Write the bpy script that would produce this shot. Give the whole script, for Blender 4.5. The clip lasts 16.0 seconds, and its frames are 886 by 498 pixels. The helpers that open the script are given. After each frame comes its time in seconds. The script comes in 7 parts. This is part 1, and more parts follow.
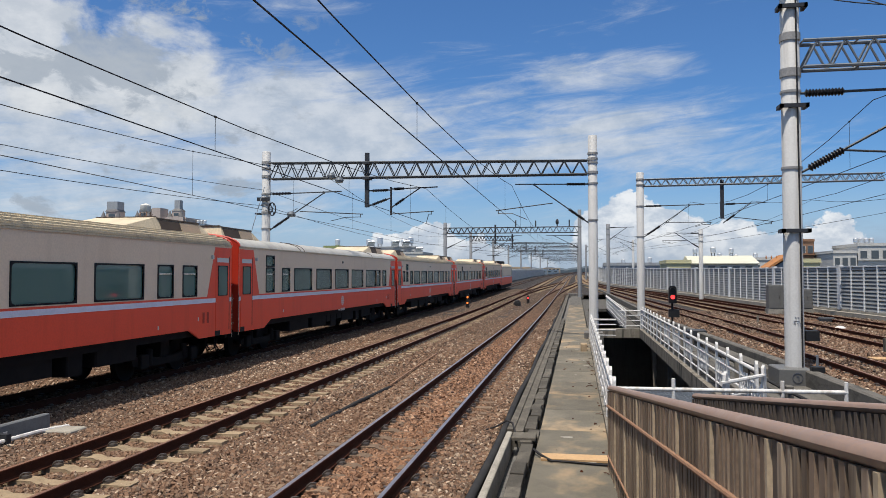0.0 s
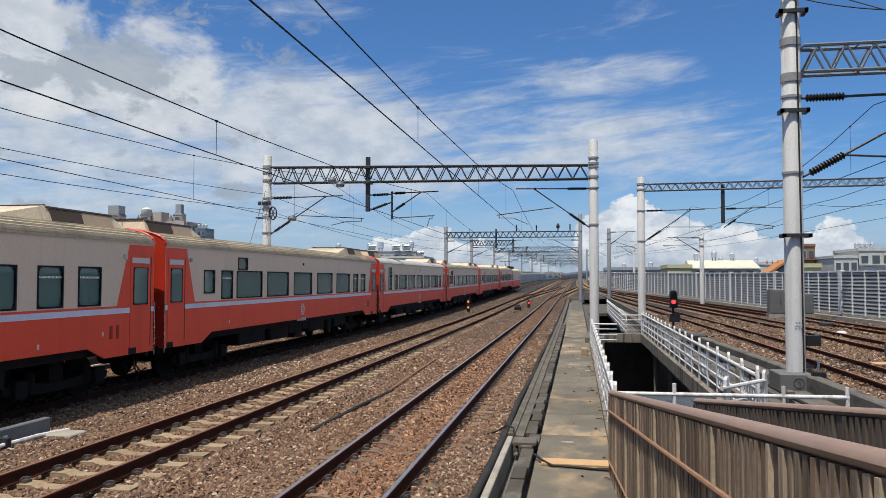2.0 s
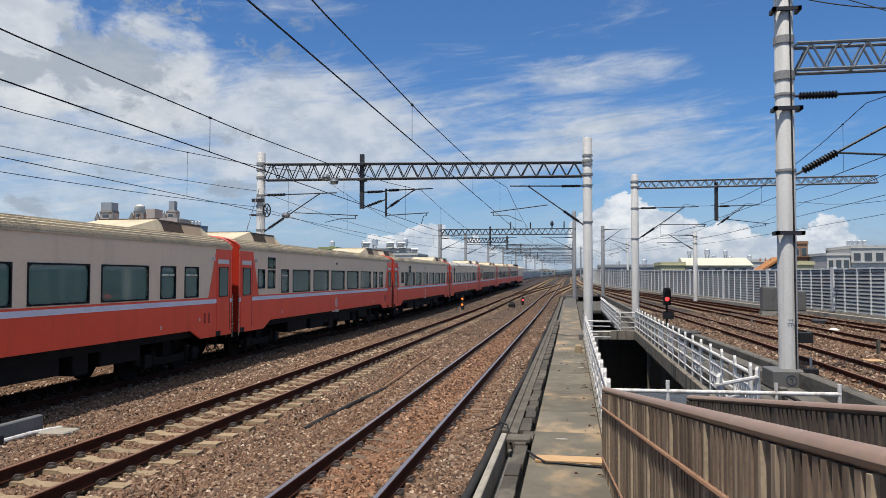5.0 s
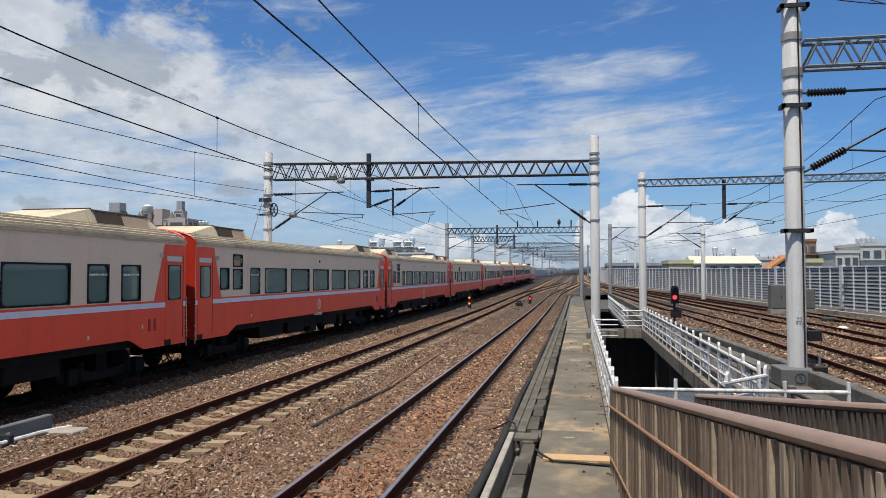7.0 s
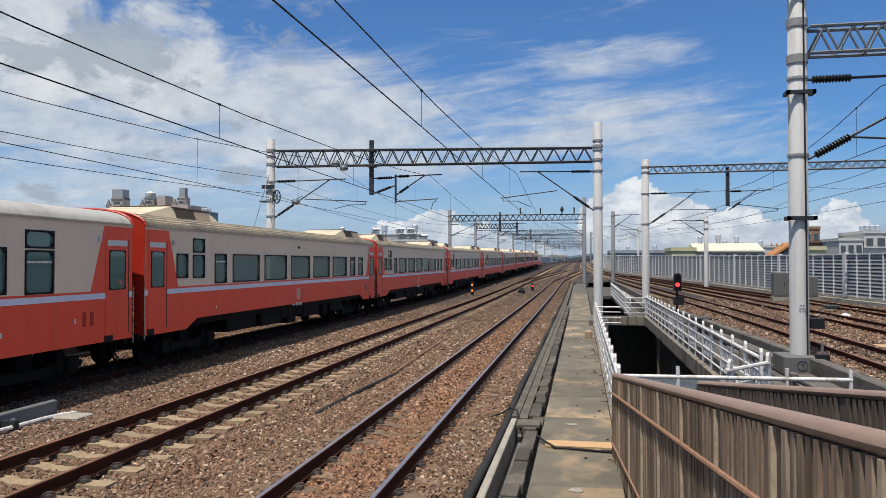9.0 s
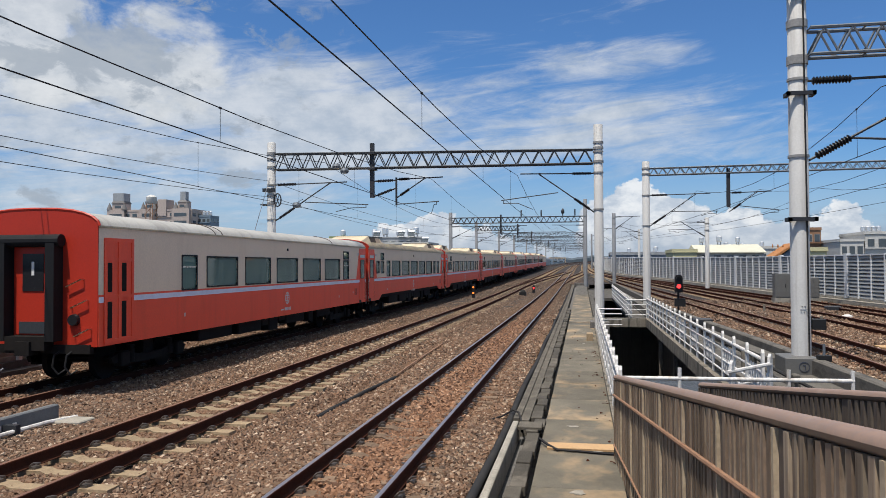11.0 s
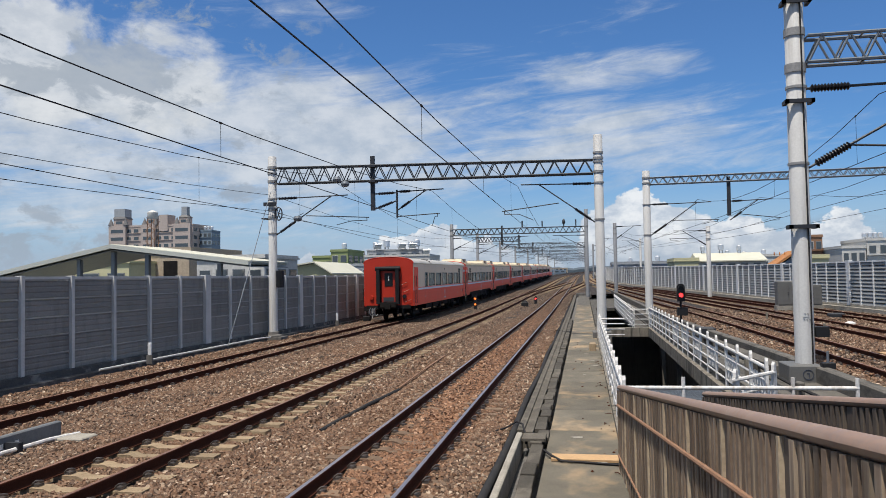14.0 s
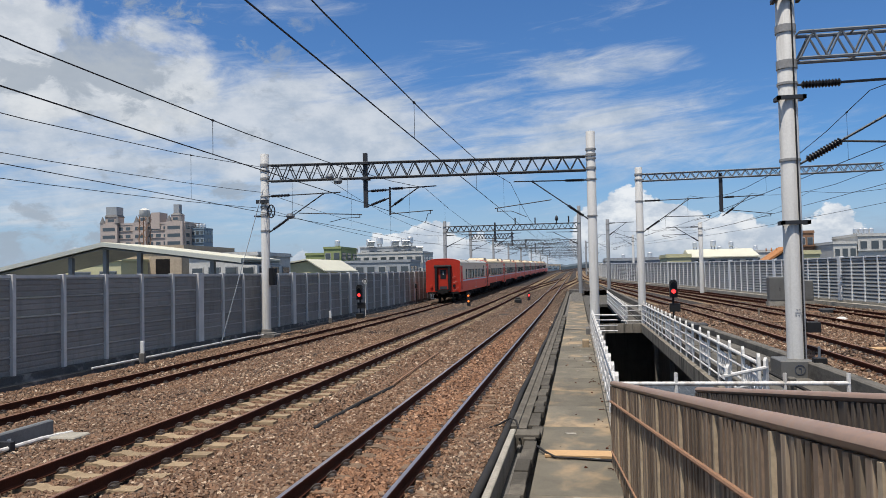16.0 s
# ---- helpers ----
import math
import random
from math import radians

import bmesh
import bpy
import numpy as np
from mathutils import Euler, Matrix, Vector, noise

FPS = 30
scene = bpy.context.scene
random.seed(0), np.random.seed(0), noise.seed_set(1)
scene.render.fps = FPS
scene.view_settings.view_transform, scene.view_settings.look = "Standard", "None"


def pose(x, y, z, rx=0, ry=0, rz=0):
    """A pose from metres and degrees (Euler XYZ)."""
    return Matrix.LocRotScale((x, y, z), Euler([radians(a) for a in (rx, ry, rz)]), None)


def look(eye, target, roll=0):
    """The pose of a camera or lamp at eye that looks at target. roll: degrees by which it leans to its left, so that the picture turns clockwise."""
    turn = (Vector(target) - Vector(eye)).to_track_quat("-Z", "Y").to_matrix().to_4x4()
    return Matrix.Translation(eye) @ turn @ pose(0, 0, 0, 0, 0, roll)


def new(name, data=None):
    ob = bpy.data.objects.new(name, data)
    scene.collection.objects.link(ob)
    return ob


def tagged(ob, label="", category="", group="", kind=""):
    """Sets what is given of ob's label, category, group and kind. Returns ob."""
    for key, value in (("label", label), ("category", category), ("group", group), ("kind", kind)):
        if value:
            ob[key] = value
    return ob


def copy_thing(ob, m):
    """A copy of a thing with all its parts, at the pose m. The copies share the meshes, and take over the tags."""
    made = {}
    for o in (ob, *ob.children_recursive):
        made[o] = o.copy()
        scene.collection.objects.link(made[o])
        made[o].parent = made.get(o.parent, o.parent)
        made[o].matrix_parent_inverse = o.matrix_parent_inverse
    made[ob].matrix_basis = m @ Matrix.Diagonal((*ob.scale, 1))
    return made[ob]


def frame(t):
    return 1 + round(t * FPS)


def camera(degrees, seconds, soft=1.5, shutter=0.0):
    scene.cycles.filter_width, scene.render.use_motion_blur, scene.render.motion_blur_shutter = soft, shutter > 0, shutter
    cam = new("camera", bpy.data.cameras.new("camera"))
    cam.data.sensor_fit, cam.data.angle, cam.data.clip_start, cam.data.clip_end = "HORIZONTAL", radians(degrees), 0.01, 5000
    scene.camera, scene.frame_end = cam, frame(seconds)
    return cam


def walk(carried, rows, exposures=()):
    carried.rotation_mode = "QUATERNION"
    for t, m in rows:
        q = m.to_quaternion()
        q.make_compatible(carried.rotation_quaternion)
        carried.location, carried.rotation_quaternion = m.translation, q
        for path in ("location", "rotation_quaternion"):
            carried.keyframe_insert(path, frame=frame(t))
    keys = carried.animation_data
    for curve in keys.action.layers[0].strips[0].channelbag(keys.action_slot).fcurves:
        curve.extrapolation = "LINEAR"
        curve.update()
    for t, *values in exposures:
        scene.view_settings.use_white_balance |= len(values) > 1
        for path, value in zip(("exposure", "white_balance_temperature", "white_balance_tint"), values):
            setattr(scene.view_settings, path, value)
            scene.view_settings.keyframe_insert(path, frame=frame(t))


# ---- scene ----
cam = camera(60.3, 16.0, soft=0.45)
EYE = (0.0, 0.0, 2.34)
# seconds, heading to the right of the track, upward tilt, lean to the right (degrees)
VIEW = [
    (0, -9.921, 1.992, 0.025),
    (0.5, -10.009, 2.050, 0.019),
    (1, -10.065, 2.145, 0.036),
    (1.5, -10.057, 2.254, -0.059),
    (2, -9.979, 2.318, -0.052),
    (2.5, -9.813, 2.328, -0.055),
    (3, -9.628, 2.269, -0.073),
    (3.5, -9.453, 2.172, -0.011),
    (4, -9.342, 2.103, -0.094),
    (6.5, -10.007, 2.139, 0.066),
    (7, -10.059, 2.028, 0.104),
    (7.5, -10.112, 1.811, 0.016),
    (8, -10.180, 1.515, 0.099),
    (8.5, -10.246, 1.222, 0.023),
    (9, -10.268, 1.060, 0.034),
    (11.5, -10.422, 1.344, 0.477),
    (12, -10.540, 1.454, 0.754),
    (12.5, -10.566, 1.601, 0.920),
    (13, -10.573, 1.817, 1.007),
    (13.5, -10.497, 2.002, 0.983),
    (14, -10.429, 2.137, 0.970),
    (14.5, -10.303, 2.178, 1.060),
    (15, -10.178, 2.096, 1.088),
    (15.5, -10.042, 1.970, 1.170),
    (16, -9.916, 1.903, 1.175),
]


def view_pose(heading, tilt, lean):
    a, b = radians(heading), radians(tilt)
    way = Vector((math.sin(a) * math.cos(b), math.cos(a) * math.cos(b), math.sin(b)))
    return look(EYE, Vector(EYE) + way * 10, -lean)


# ---------------------------------------------------------------- light
SUN_FROM = Vector((-0.13, -0.34, 1.0)).normalized()
sun_data = bpy.data.lights.new("sun", "SUN")
sun_data.energy, sun_data.angle, sun_data.color = 4.5, radians(0.5), (1.0, 0.94, 0.85)
sun = new("sun", sun_data)
sun.matrix_world = look(SUN_FROM * 100, (0, 0, 0))


class Nodes:
    """A short way to write shader nodes."""

    def __init__(self, tree):
        self.tree = tree
        tree.nodes.clear()

    def add(self, kind, operation="", interpolation="", data="", blend="", sky="", clamp=False):
        n = self.tree.nodes.new(kind)
        if operation:
            n.operation = operation
        if interpolation:
            n.interpolation_type = interpolation
        if data:
            n.data_type = data
        if blend:
            n.blend_type = blend
        if sky:
            n.sky_type, n.sun_disc = sky, False
        if clamp:
            n.use_clamp = True
        return n

    def link(self, a, b):
        self.tree.links.new(a, b)

    def put(self, socket, value):
        if isinstance(value, (int, float)):
            socket.default_value = value
        elif isinstance(value, tuple):
            socket.default_value = value if len(value) == len(socket.default_value) else (*value, 1.0)
        else:
            self.link(value, socket)

    def math(self, op, a, b=0.0, c=0.0, clamp=False):
        n = self.add("ShaderNodeMath", operation=op, clamp=clamp)
        for i, v in enumerate((a, b, c)):
            self.put(n.inputs[i], v)
        return n.outputs[0]

    def ramp(self, value, lo, hi, a=0.0, b=1.0):
        n = self.add("ShaderNodeMapRange", interpolation="SMOOTHSTEP")
        for i, v in enumerate((value, lo, hi, a, b)):
            self.put(n.inputs[i], v)
        return n.outputs[0]

    def mix(self, f, a, b, blend="MIX"):
        n = self.add("ShaderNodeMix", data="RGBA", blend=blend)
        self.put(n.inputs[0], f)
        self.put(n.inputs[6], a)
        self.put(n.inputs[7], b)
        return n.outputs[2]

    def noise(self, vector, scale, detail=3.0, rough=0.55, dist=0.0):
        n = self.add("ShaderNodeTexNoise")
        self.put(n.inputs["Vector"], vector)
        n.inputs["Scale"].default_value = scale
        n.inputs["Detail"].default_value = detail
        n.inputs["Roughness"].default_value = rough
        n.inputs["Distortion"].default_value = dist
        return n.outputs["Fac"]

    def scaled(self, vector, x, y, z):
        n = self.add("ShaderNodeVectorMath", operation="MULTIPLY")
        self.put(n.inputs[0], vector)
        n.inputs[1].default_value = (x, y, z)
        return n.outputs[0]

    def combine(self, x, y, z):
        n = self.add("ShaderNodeCombineXYZ")
        for i, v in enumerate((x, y, z)):
            self.put(n.inputs[i], v)
        return n.outputs[0]


SKY_POWER = 0.072


def make_sky():
    world = bpy.data.worlds.new("sky")
    scene.world = world
    world.use_nodes = True
    n = Nodes(world.node_tree)
    sky = n.add("ShaderNodeTexSky", sky="NISHITA")
    sky.sun_elevation = math.asin(SUN_FROM.z)
    sky.sun_rotation = math.atan2(SUN_FROM.x, SUN_FROM.y)
    sky.air_density, sky.dust_density, sky.ozone_density = 1.0, 0.6, 2.0
    coord = n.add("ShaderNodeTexCoord").outputs["Generated"]
    sep = n.add("ShaderNodeSeparateXYZ")
    n.link(coord, sep.inputs[0])
    x, y, z = sep.outputs
    # degrees: heading from the track, height over the horizon
    az = n.math("MULTIPLY", n.math("ARCTAN2", x, y), 57.3)
    el = n.math("MULTIPLY", n.math("ARCSINE", z), 57.3)
    deg = n.combine(az, el, 0.0)
    def blob(a0, e0, ra, re):
        """A soft oval spot of the sky, 1 at its middle."""
        da = n.math("DIVIDE", n.math("SUBTRACT", az, a0), ra)
        de = n.math("DIVIDE", n.math("SUBTRACT", el, e0), re)
        return n.ramp(n.math("ADD", n.math("MULTIPLY", da, da), n.math("MULTIPLY", de, de)), 1.0, 0.0)

    def total(*terms):
        out = terms[0]
        for t in terms[1:]:
            out = n.math("ADD", out, t)
        return out

    def times(a, k):
        return n.math("MULTIPLY", a, k)

    # high streaks, drawn out along the horizon and rising a little to one side
    tilted = n.combine(az, n.math("SUBTRACT", el, times(az, 0.10)), 0.0)
    streak = n.noise(n.scaled(tilted, 0.045, 0.24, 1.0), 1.0, 8.0, 0.62, 0.9)
    fine = n.noise(n.scaled(tilted, 0.14, 0.75, 1.0), 1.0, 9.0, 0.66, 0.9)
    veil = total(times(streak, 0.66), times(fine, 0.46), times(blob(-30, 9.0, 26, 9), 0.26), times(blob(-12, 11, 22, 5.5), 0.14), times(blob(3.0, 14.8, 9, 1.7), 0.20), times(blob(6, 9.5, 17, 4.2), 0.17), times(blob(-21, 19.5, 9, 1.2), 0.12),
                 times(blob(18, 15, 9, 6), -0.08), times(blob(-12, 20.5, 15, 5.0), -0.10), times(blob(-33, 21.5, 8, 2.0), -0.22), n.ramp(el, 24.0, 40.0, 0.0, 0.34), -0.145)
    veil = n.ramp(veil, 0.43, 0.76, 0.0, 0.88)
    # heaped clouds low along the horizon
    puff = n.noise(n.scaled(deg, 0.30, 0.38, 1.0), 1.0, 9.0, 0.60, 0.2)
    heap = total(puff, times(blob(3.4, 2.6, 4.8, 6.0), 0.50), times(blob(9.0, 1.2, 6.5, 5.0), 0.38), times(blob(-11, 1.2, 6.5, 4.0), 0.36), times(blob(16.5, 1.2, 3.4, 5.0), 0.38), times(blob(-30, 0, 30, 3), 0.06), n.ramp(el, 8.0, 0.0, -0.42, 0.0))
    heap = n.ramp(heap, 0.53, 0.585)
    # a bank with grey undersides on one side
    bank_at = n.combine(az, el, 7.3)
    bank = n.noise(n.scaled(bank_at, 0.11, 0.17, 1.0), 1.0, 9.0, 0.60, 0.3)
    bank = total(bank, times(blob(-35, 14, 14, 7), 0.33), -0.20)
    bank = times(n.ramp(bank, 0.48, 0.64), n.ramp(el, 34.0, 22.0))
    dark = n.noise(n.scaled(n.combine(az, el, 2.1), 0.30, 0.46, 1.0), 1.0, 9.0, 0.62, 0.3)
    dark = total(times(dark, 1.8), times(blob(-33.5, 14.6, 6.0, 3.0), 0.40), times(blob(-39.5, 13.8, 2.6, 2.2), 0.36), times(blob(-31.5, 11.2, 2.0, 1.2), 0.24), times(blob(-24.5, 6.5, 4.0, 0.9), 0.20), times(blob(-37, 2.2, 9, 2.6), 0.24), -0.50)
    shade = n.ramp(dark, 0.48, 0.70, 1.0, 0.0)
    grain = n.noise(n.scaled(deg, 0.35, 0.55, 1.0), 1.0, 7.0, 0.62)
    base = n.add("ShaderNodeVectorMath", operation="SCALE")
    n.link(sky.outputs[0], base.inputs[0])
    base.inputs["Scale"].default_value = SKY_POWER
    blue = n.mix(1.0, base.outputs[0], (0.535, 0.875, 1.27), "MULTIPLY")
    haze = n.mix(n.ramp(el, 9.0, 0.0, 0.0, 0.8), blue, (0.335, 0.43, 0.555))
    veil_colour = n.mix(n.ramp(grain, 0.3, 0.7), (0.370, 0.422, 0.488), (0.537, 0.565, 0.599))
    out = n.mix(veil, haze, veil_colour)
    out = n.mix(times(bank, 0.9), out, n.mix(n.ramp(grain, 0.3, 0.7), (0.439, 0.473, 0.513), (0.578, 0.599, 0.619)))
    low = total(n.noise(n.scaled(n.combine(az, el, 4.4), 0.12, 0.5, 1.0), 1.0, 6.0, 0.6), times(blob(14, 1.2, 22, 3.4), 0.40), -0.30)
    out = n.mix(n.ramp(low, 0.36, 0.56, 0.0, 0.7), out, (0.235, 0.305, 0.405))
    out = n.mix(times(heap, 0.92), out, n.mix(n.ramp(grain, 0.38, 0.62), (0.407, 0.459, 0.533), (0.688, 0.703, 0.718)))
    out = n.mix(n.math("MULTIPLY", n.math("MULTIPLY", n.math("SUBTRACT", 1.0, shade), n.ramp(az, -14.0, -26.0)), 0.72), out, (0.266, 0.311, 0.370))
    out = n.mix(n.ramp(el, 3.4, 0.4, 0.0, 0.75), out, (0.285, 0.35, 0.435))
    back = n.add("ShaderNodeBackground")
    n.link(out, back.inputs[0])
    back.inputs[1].default_value = 1.0
    n.link(back.outputs[0], n.add("ShaderNodeOutputWorld").inputs[0])


make_sky()


# ---------------------------------------------------------------- materials
def material(name, colour, rough=0.6, metal=0.0, second=None, mottle=2.0, grain=25.0, vary=0.25, bump=0.0, bump_scale=60.0,
             streaks=None, streak_scale=(6.0, 6.0, 0.35), streak_amount=0.5, random_tint=0.0, island=False, coat=0.0, glow=None, glow_power=0.0, spec=0.3):
    """Base colour with a coarse mottling, a fine grain, and optional running streaks of dirt."""
    m = bpy.data.materials.new(name)
    m.use_nodes = True
    n = Nodes(m.node_tree)
    at = n.add("ShaderNodeTexCoord").outputs["Object"]
    if random_tint and not island:
        shift = n.add("ShaderNodeVectorMath", operation="ADD")
        info = n.add("ShaderNodeObjectInfo").outputs["Random"]
        n.link(at, shift.inputs[0])
        n.link(n.combine(n.math("MULTIPLY", info, 37.0), n.math("MULTIPLY", info, 11.0), 0.0), shift.inputs[1])
        at = shift.outputs[0]
    second = second or tuple(c * 0.6 for c in colour)
    coarse = n.ramp(n.noise(at, mottle, 5.0, 0.6), 0.32, 0.68)
    out = n.mix(n.math("MULTIPLY", coarse, vary * 2, clamp=True), colour, second)
    fine = n.noise(at, grain, 4.0, 0.65)
    out = n.mix(0.5 if vary >= 0.3 else 0.22, out, n.mix(n.ramp(fine, 0.3, 0.7), tuple(c * 0.72 for c in colour), tuple(min(1, c * 1.22) for c in colour)), "MIX") if vary else out
    if streaks:
        s = n.ramp(n.noise(n.scaled(at, *streak_scale), 1.0, 4.0, 0.6), 0.48, 0.68)
        out = n.mix(n.math("MULTIPLY", s, streak_amount), out, streaks)
    if random_tint:
        if island:
            info = n.add("ShaderNodeNewGeometry").outputs["Random Per Island"]
        k = n.math("ADD", n.math("MULTIPLY", info, 2 * random_tint), 1.0 - random_tint)
        grey = n.add("ShaderNodeCombineColor")
        for i in range(3):
            n.link(k, grey.inputs[i])
        out = n.mix(1.0, out, grey.outputs[0], "MULTIPLY")
    shader = n.add("ShaderNodeBsdfPrincipled")
    n.put(shader.inputs["Base Color"], out)
    n.put(shader.inputs["Roughness"], n.ramp(fine, 0.2, 0.8, max(0.03, rough - 0.10), min(1.0, rough + 0.10)))
    shader.inputs["Metallic"].default_value = metal
    shader.inputs["Specular IOR Level"].default_value = spec
    shader.inputs["Coat Weight"].default_value = coat
    if glow:
        shader.inputs["Emission Color"].default_value = (*glow, 1.0)
        shader.inputs["Emission Strength"].default_value = glow_power
    if bump:
        b = n.add("ShaderNodeBump")
        b.inputs["Strength"].default_value = min(1.0, bump)
        b.inputs["Distance"].default_value = 0.02
        n.link(n.noise(at, bump_scale, 4.0, 0.6), b.inputs["Height"])
        n.link(b.outputs[0], shader.inputs["Normal"])
    n.link(shader.outputs[0], n.add("ShaderNodeOutputMaterial").inputs[0])
    return m


def stone_material(name, island):
    m = bpy.data.materials.new(name)
    m.use_nodes = True
    n = Nodes(m.node_tree)
    at = n.add("ShaderNodeTexCoord").outputs["Object"]
    if island:
        pick = n.add("ShaderNodeNewGeometry").outputs["Random Per Island"]
    else:
        cell = n.add("ShaderNodeTexVoronoi")
        n.link(at, cell.inputs["Vector"])
        cell.inputs["Scale"].default_value = 17.0
        sep = n.add("ShaderNodeSeparateColor")
        n.link(cell.outputs["Color"], sep.inputs[0])
        pick = sep.outputs[0]
    ramp = n.add("ShaderNodeValToRGB")
    e = ramp.color_ramp.elements
    e[0].position, e[0].color = 0.0, (0.030, 0.018, 0.012, 1)
    e[1].position, e[1].color = 1.0, (0.58, 0.46, 0.34, 1)
    for p, c in ((0.20, (0.070, 0.034, 0.019)), (0.45, (0.150, 0.076, 0.040)), (0.65, (0.205, 0.106, 0.057)), (0.80, (0.130, 0.090, 0.063)), (0.92, (0.34, 0.232, 0.15))):
        ramp.color_ramp.elements.new(p).color = (*c, 1)
    n.link(pick, ramp.inputs[0])
    out = ramp.outputs[0]
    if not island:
        # the shade in the gaps between stones is put into the bed's colour
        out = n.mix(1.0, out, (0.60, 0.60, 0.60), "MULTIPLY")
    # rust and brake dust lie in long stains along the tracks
    stain = n.ramp(n.noise(n.scaled(at, 1.3, 0.12, 1.0), 1.0, 4.0, 0.6), 0.38, 0.66)
    out = n.mix(n.math("MULTIPLY", stain, 0.45), out, (0.17, 0.078, 0.034))
    sep = n.add("ShaderNodeSeparateXYZ")
    n.link(at, sep.inputs[0])
    rusty = n.ramp(n.math("ABSOLUTE", n.math("ADD", sep.outputs[0], 2.63)), 0.45, 0.95, 0.5, 0.0)
    out = n.mix(rusty, out, n.mix(pick, (0.075, 0.026, 0.010), (0.42, 0.175, 0.072)))
    # bed and stones darken unevenly towards the points far down the line
    far_dark = n.math("ADD", n.math("MULTIPLY", n.noise(n.scaled(at, 0.5, 0.06, 1.0), 1.0, 3.0), 0.5), n.ramp(sep.outputs[1], 16.0, 66.0, -0.25, 0.42), clamp=True)
    out = n.mix(far_dark, out, (0.046, 0.034, 0.027))
    out = n.mix(0.22, out, n.mix(n.noise(at, 90.0, 3.0), (0.04, 0.025, 0.016), (0.28, 0.20, 0.14)))
    # a second darkening of the bed, again standing for shade between its stones
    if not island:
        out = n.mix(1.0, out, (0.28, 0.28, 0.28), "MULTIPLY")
    shader = n.add("ShaderNodeBsdfPrincipled")
    n.link(out, shader.inputs["Base Color"])
    shader.inputs["Roughness"].default_value = 0.82
    b = n.add("ShaderNodeBump")
    b.inputs["Strength"].default_value = 0.4 if island else 0.9
    b.inputs["Distance"].default_value = 0.006 if island else 0.08
    if island:
        n.link(n.noise(at, 120.0, 3.0), b.inputs["Height"])
    else:
        n.link(cell.outputs["Distance"], b.inputs["Height"])
    n.link(b.outputs[0], shader.inputs["Normal"])
    n.link(shader.outputs[0], n.add("ShaderNodeOutputMaterial").inputs[0])
    return m


def glass_material(name, tint, see=0.5, dusty=0.24):
    m = bpy.data.materials.new(name)
    m.use_nodes = True
    n = Nodes(m.node_tree)
    clear = n.add("ShaderNodeBsdfTransparent")
    clear.inputs[0].default_value = (*tint, 1)
    film = n.add("ShaderNodeBsdfPrincipled")
    film.inputs["Base Color"].default_value = (*(c * dusty for c in tint), 1)
    film.inputs["Roughness"].default_value = 0.03
    body = n.add("ShaderNodeMixShader")
    body.inputs[0].default_value = 1 - see
    n.link(clear.outputs[0], body.inputs[1])
    n.link(film.outputs[0], body.inputs[2])
    gloss = n.add("ShaderNodeBsdfGlossy")
    gloss.inputs["Roughness"].default_value = 0.05
    fres = n.add("ShaderNodeFresnel")
    fres.inputs[0].default_value = 1.5
    out = n.add("ShaderNodeMixShader")
    n.link(fres.outputs[0], out.inputs[0])
    n.link(body.outputs[0], out.inputs[1])
    n.link(gloss.outputs[0], out.inputs[2])
    n.link(out.outputs[0], n.add("ShaderNodeOutputMaterial").inputs[0])
    return m


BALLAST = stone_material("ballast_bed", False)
STONE = stone_material("ballast_stone", True)
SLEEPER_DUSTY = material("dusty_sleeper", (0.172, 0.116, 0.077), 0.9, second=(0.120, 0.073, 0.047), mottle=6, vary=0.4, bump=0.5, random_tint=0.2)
SLEEPER = material("sleeper_concrete", (0.27, 0.20, 0.125), 0.85, second=(0.17, 0.115, 0.07), mottle=5, vary=0.35, bump=0.4, random_tint=0.18)
RUST = material("rail_rust", (0.062, 0.023, 0.014), 0.8, 0.0, second=(0.030, 0.014, 0.010), mottle=3, vary=0.3, bump=0.3, spec=0.05)
STEEL_TOP = material("rail_head_steel", (0.40, 0.36, 0.365), 0.36, 0.8, vary=0.15, mottle=1.0, grain=60)
DULL_TOP = material("rail_head_dull", (0.20, 0.105, 0.070), 0.55, 0.2, vary=0.2)
CLIP_STEEL = material("spring_clip_steel", (0.15, 0.13, 0.12), 0.38, 0.5, second=(0.045, 0.036, 0.031), mottle=20, vary=0.3)
STAINED = material("stained_concrete", (0.21, 0.185, 0.15), 0.9, second=(0.085, 0.074, 0.06), mottle=2.4, vary=0.45, bump=0.4, streaks=(0.03, 0.028, 0.024), streak_scale=(5.0, 3.0, 0.6), streak_amount=0.85)
DUCT = material("grimy_duct_concrete", (0.105, 0.096, 0.084), 0.9, second=(0.05, 0.046, 0.041), mottle=2.0, vary=0.45, bump=0.4, streaks=(0.02, 0.019, 0.017), streak_scale=(4.0, 1.2, 3.0), streak_amount=0.6, random_tint=0.2)
CONCRETE = material("concrete", (0.310, 0.284, 0.241), 0.88, second=(0.172, 0.155, 0.129), mottle=1.4, vary=0.35, bump=0.35, streaks=(0.112, 0.103, 0.086), streak_scale=(2.0, 2.0, 2.0), streak_amount=0.5)
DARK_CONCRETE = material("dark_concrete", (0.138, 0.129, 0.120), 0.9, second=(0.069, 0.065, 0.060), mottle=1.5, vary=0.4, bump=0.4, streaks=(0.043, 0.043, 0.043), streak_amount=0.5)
PLINTH = material("peeling_plinth_concrete", (0.085, 0.083, 0.082), 0.9, second=(0.045, 0.044, 0.044), mottle=1.6, vary=0.45, bump=0.4, streaks=(0.30, 0.285, 0.27), streak_scale=(2.2, 2.2, 3.0), streak_amount=0.6)
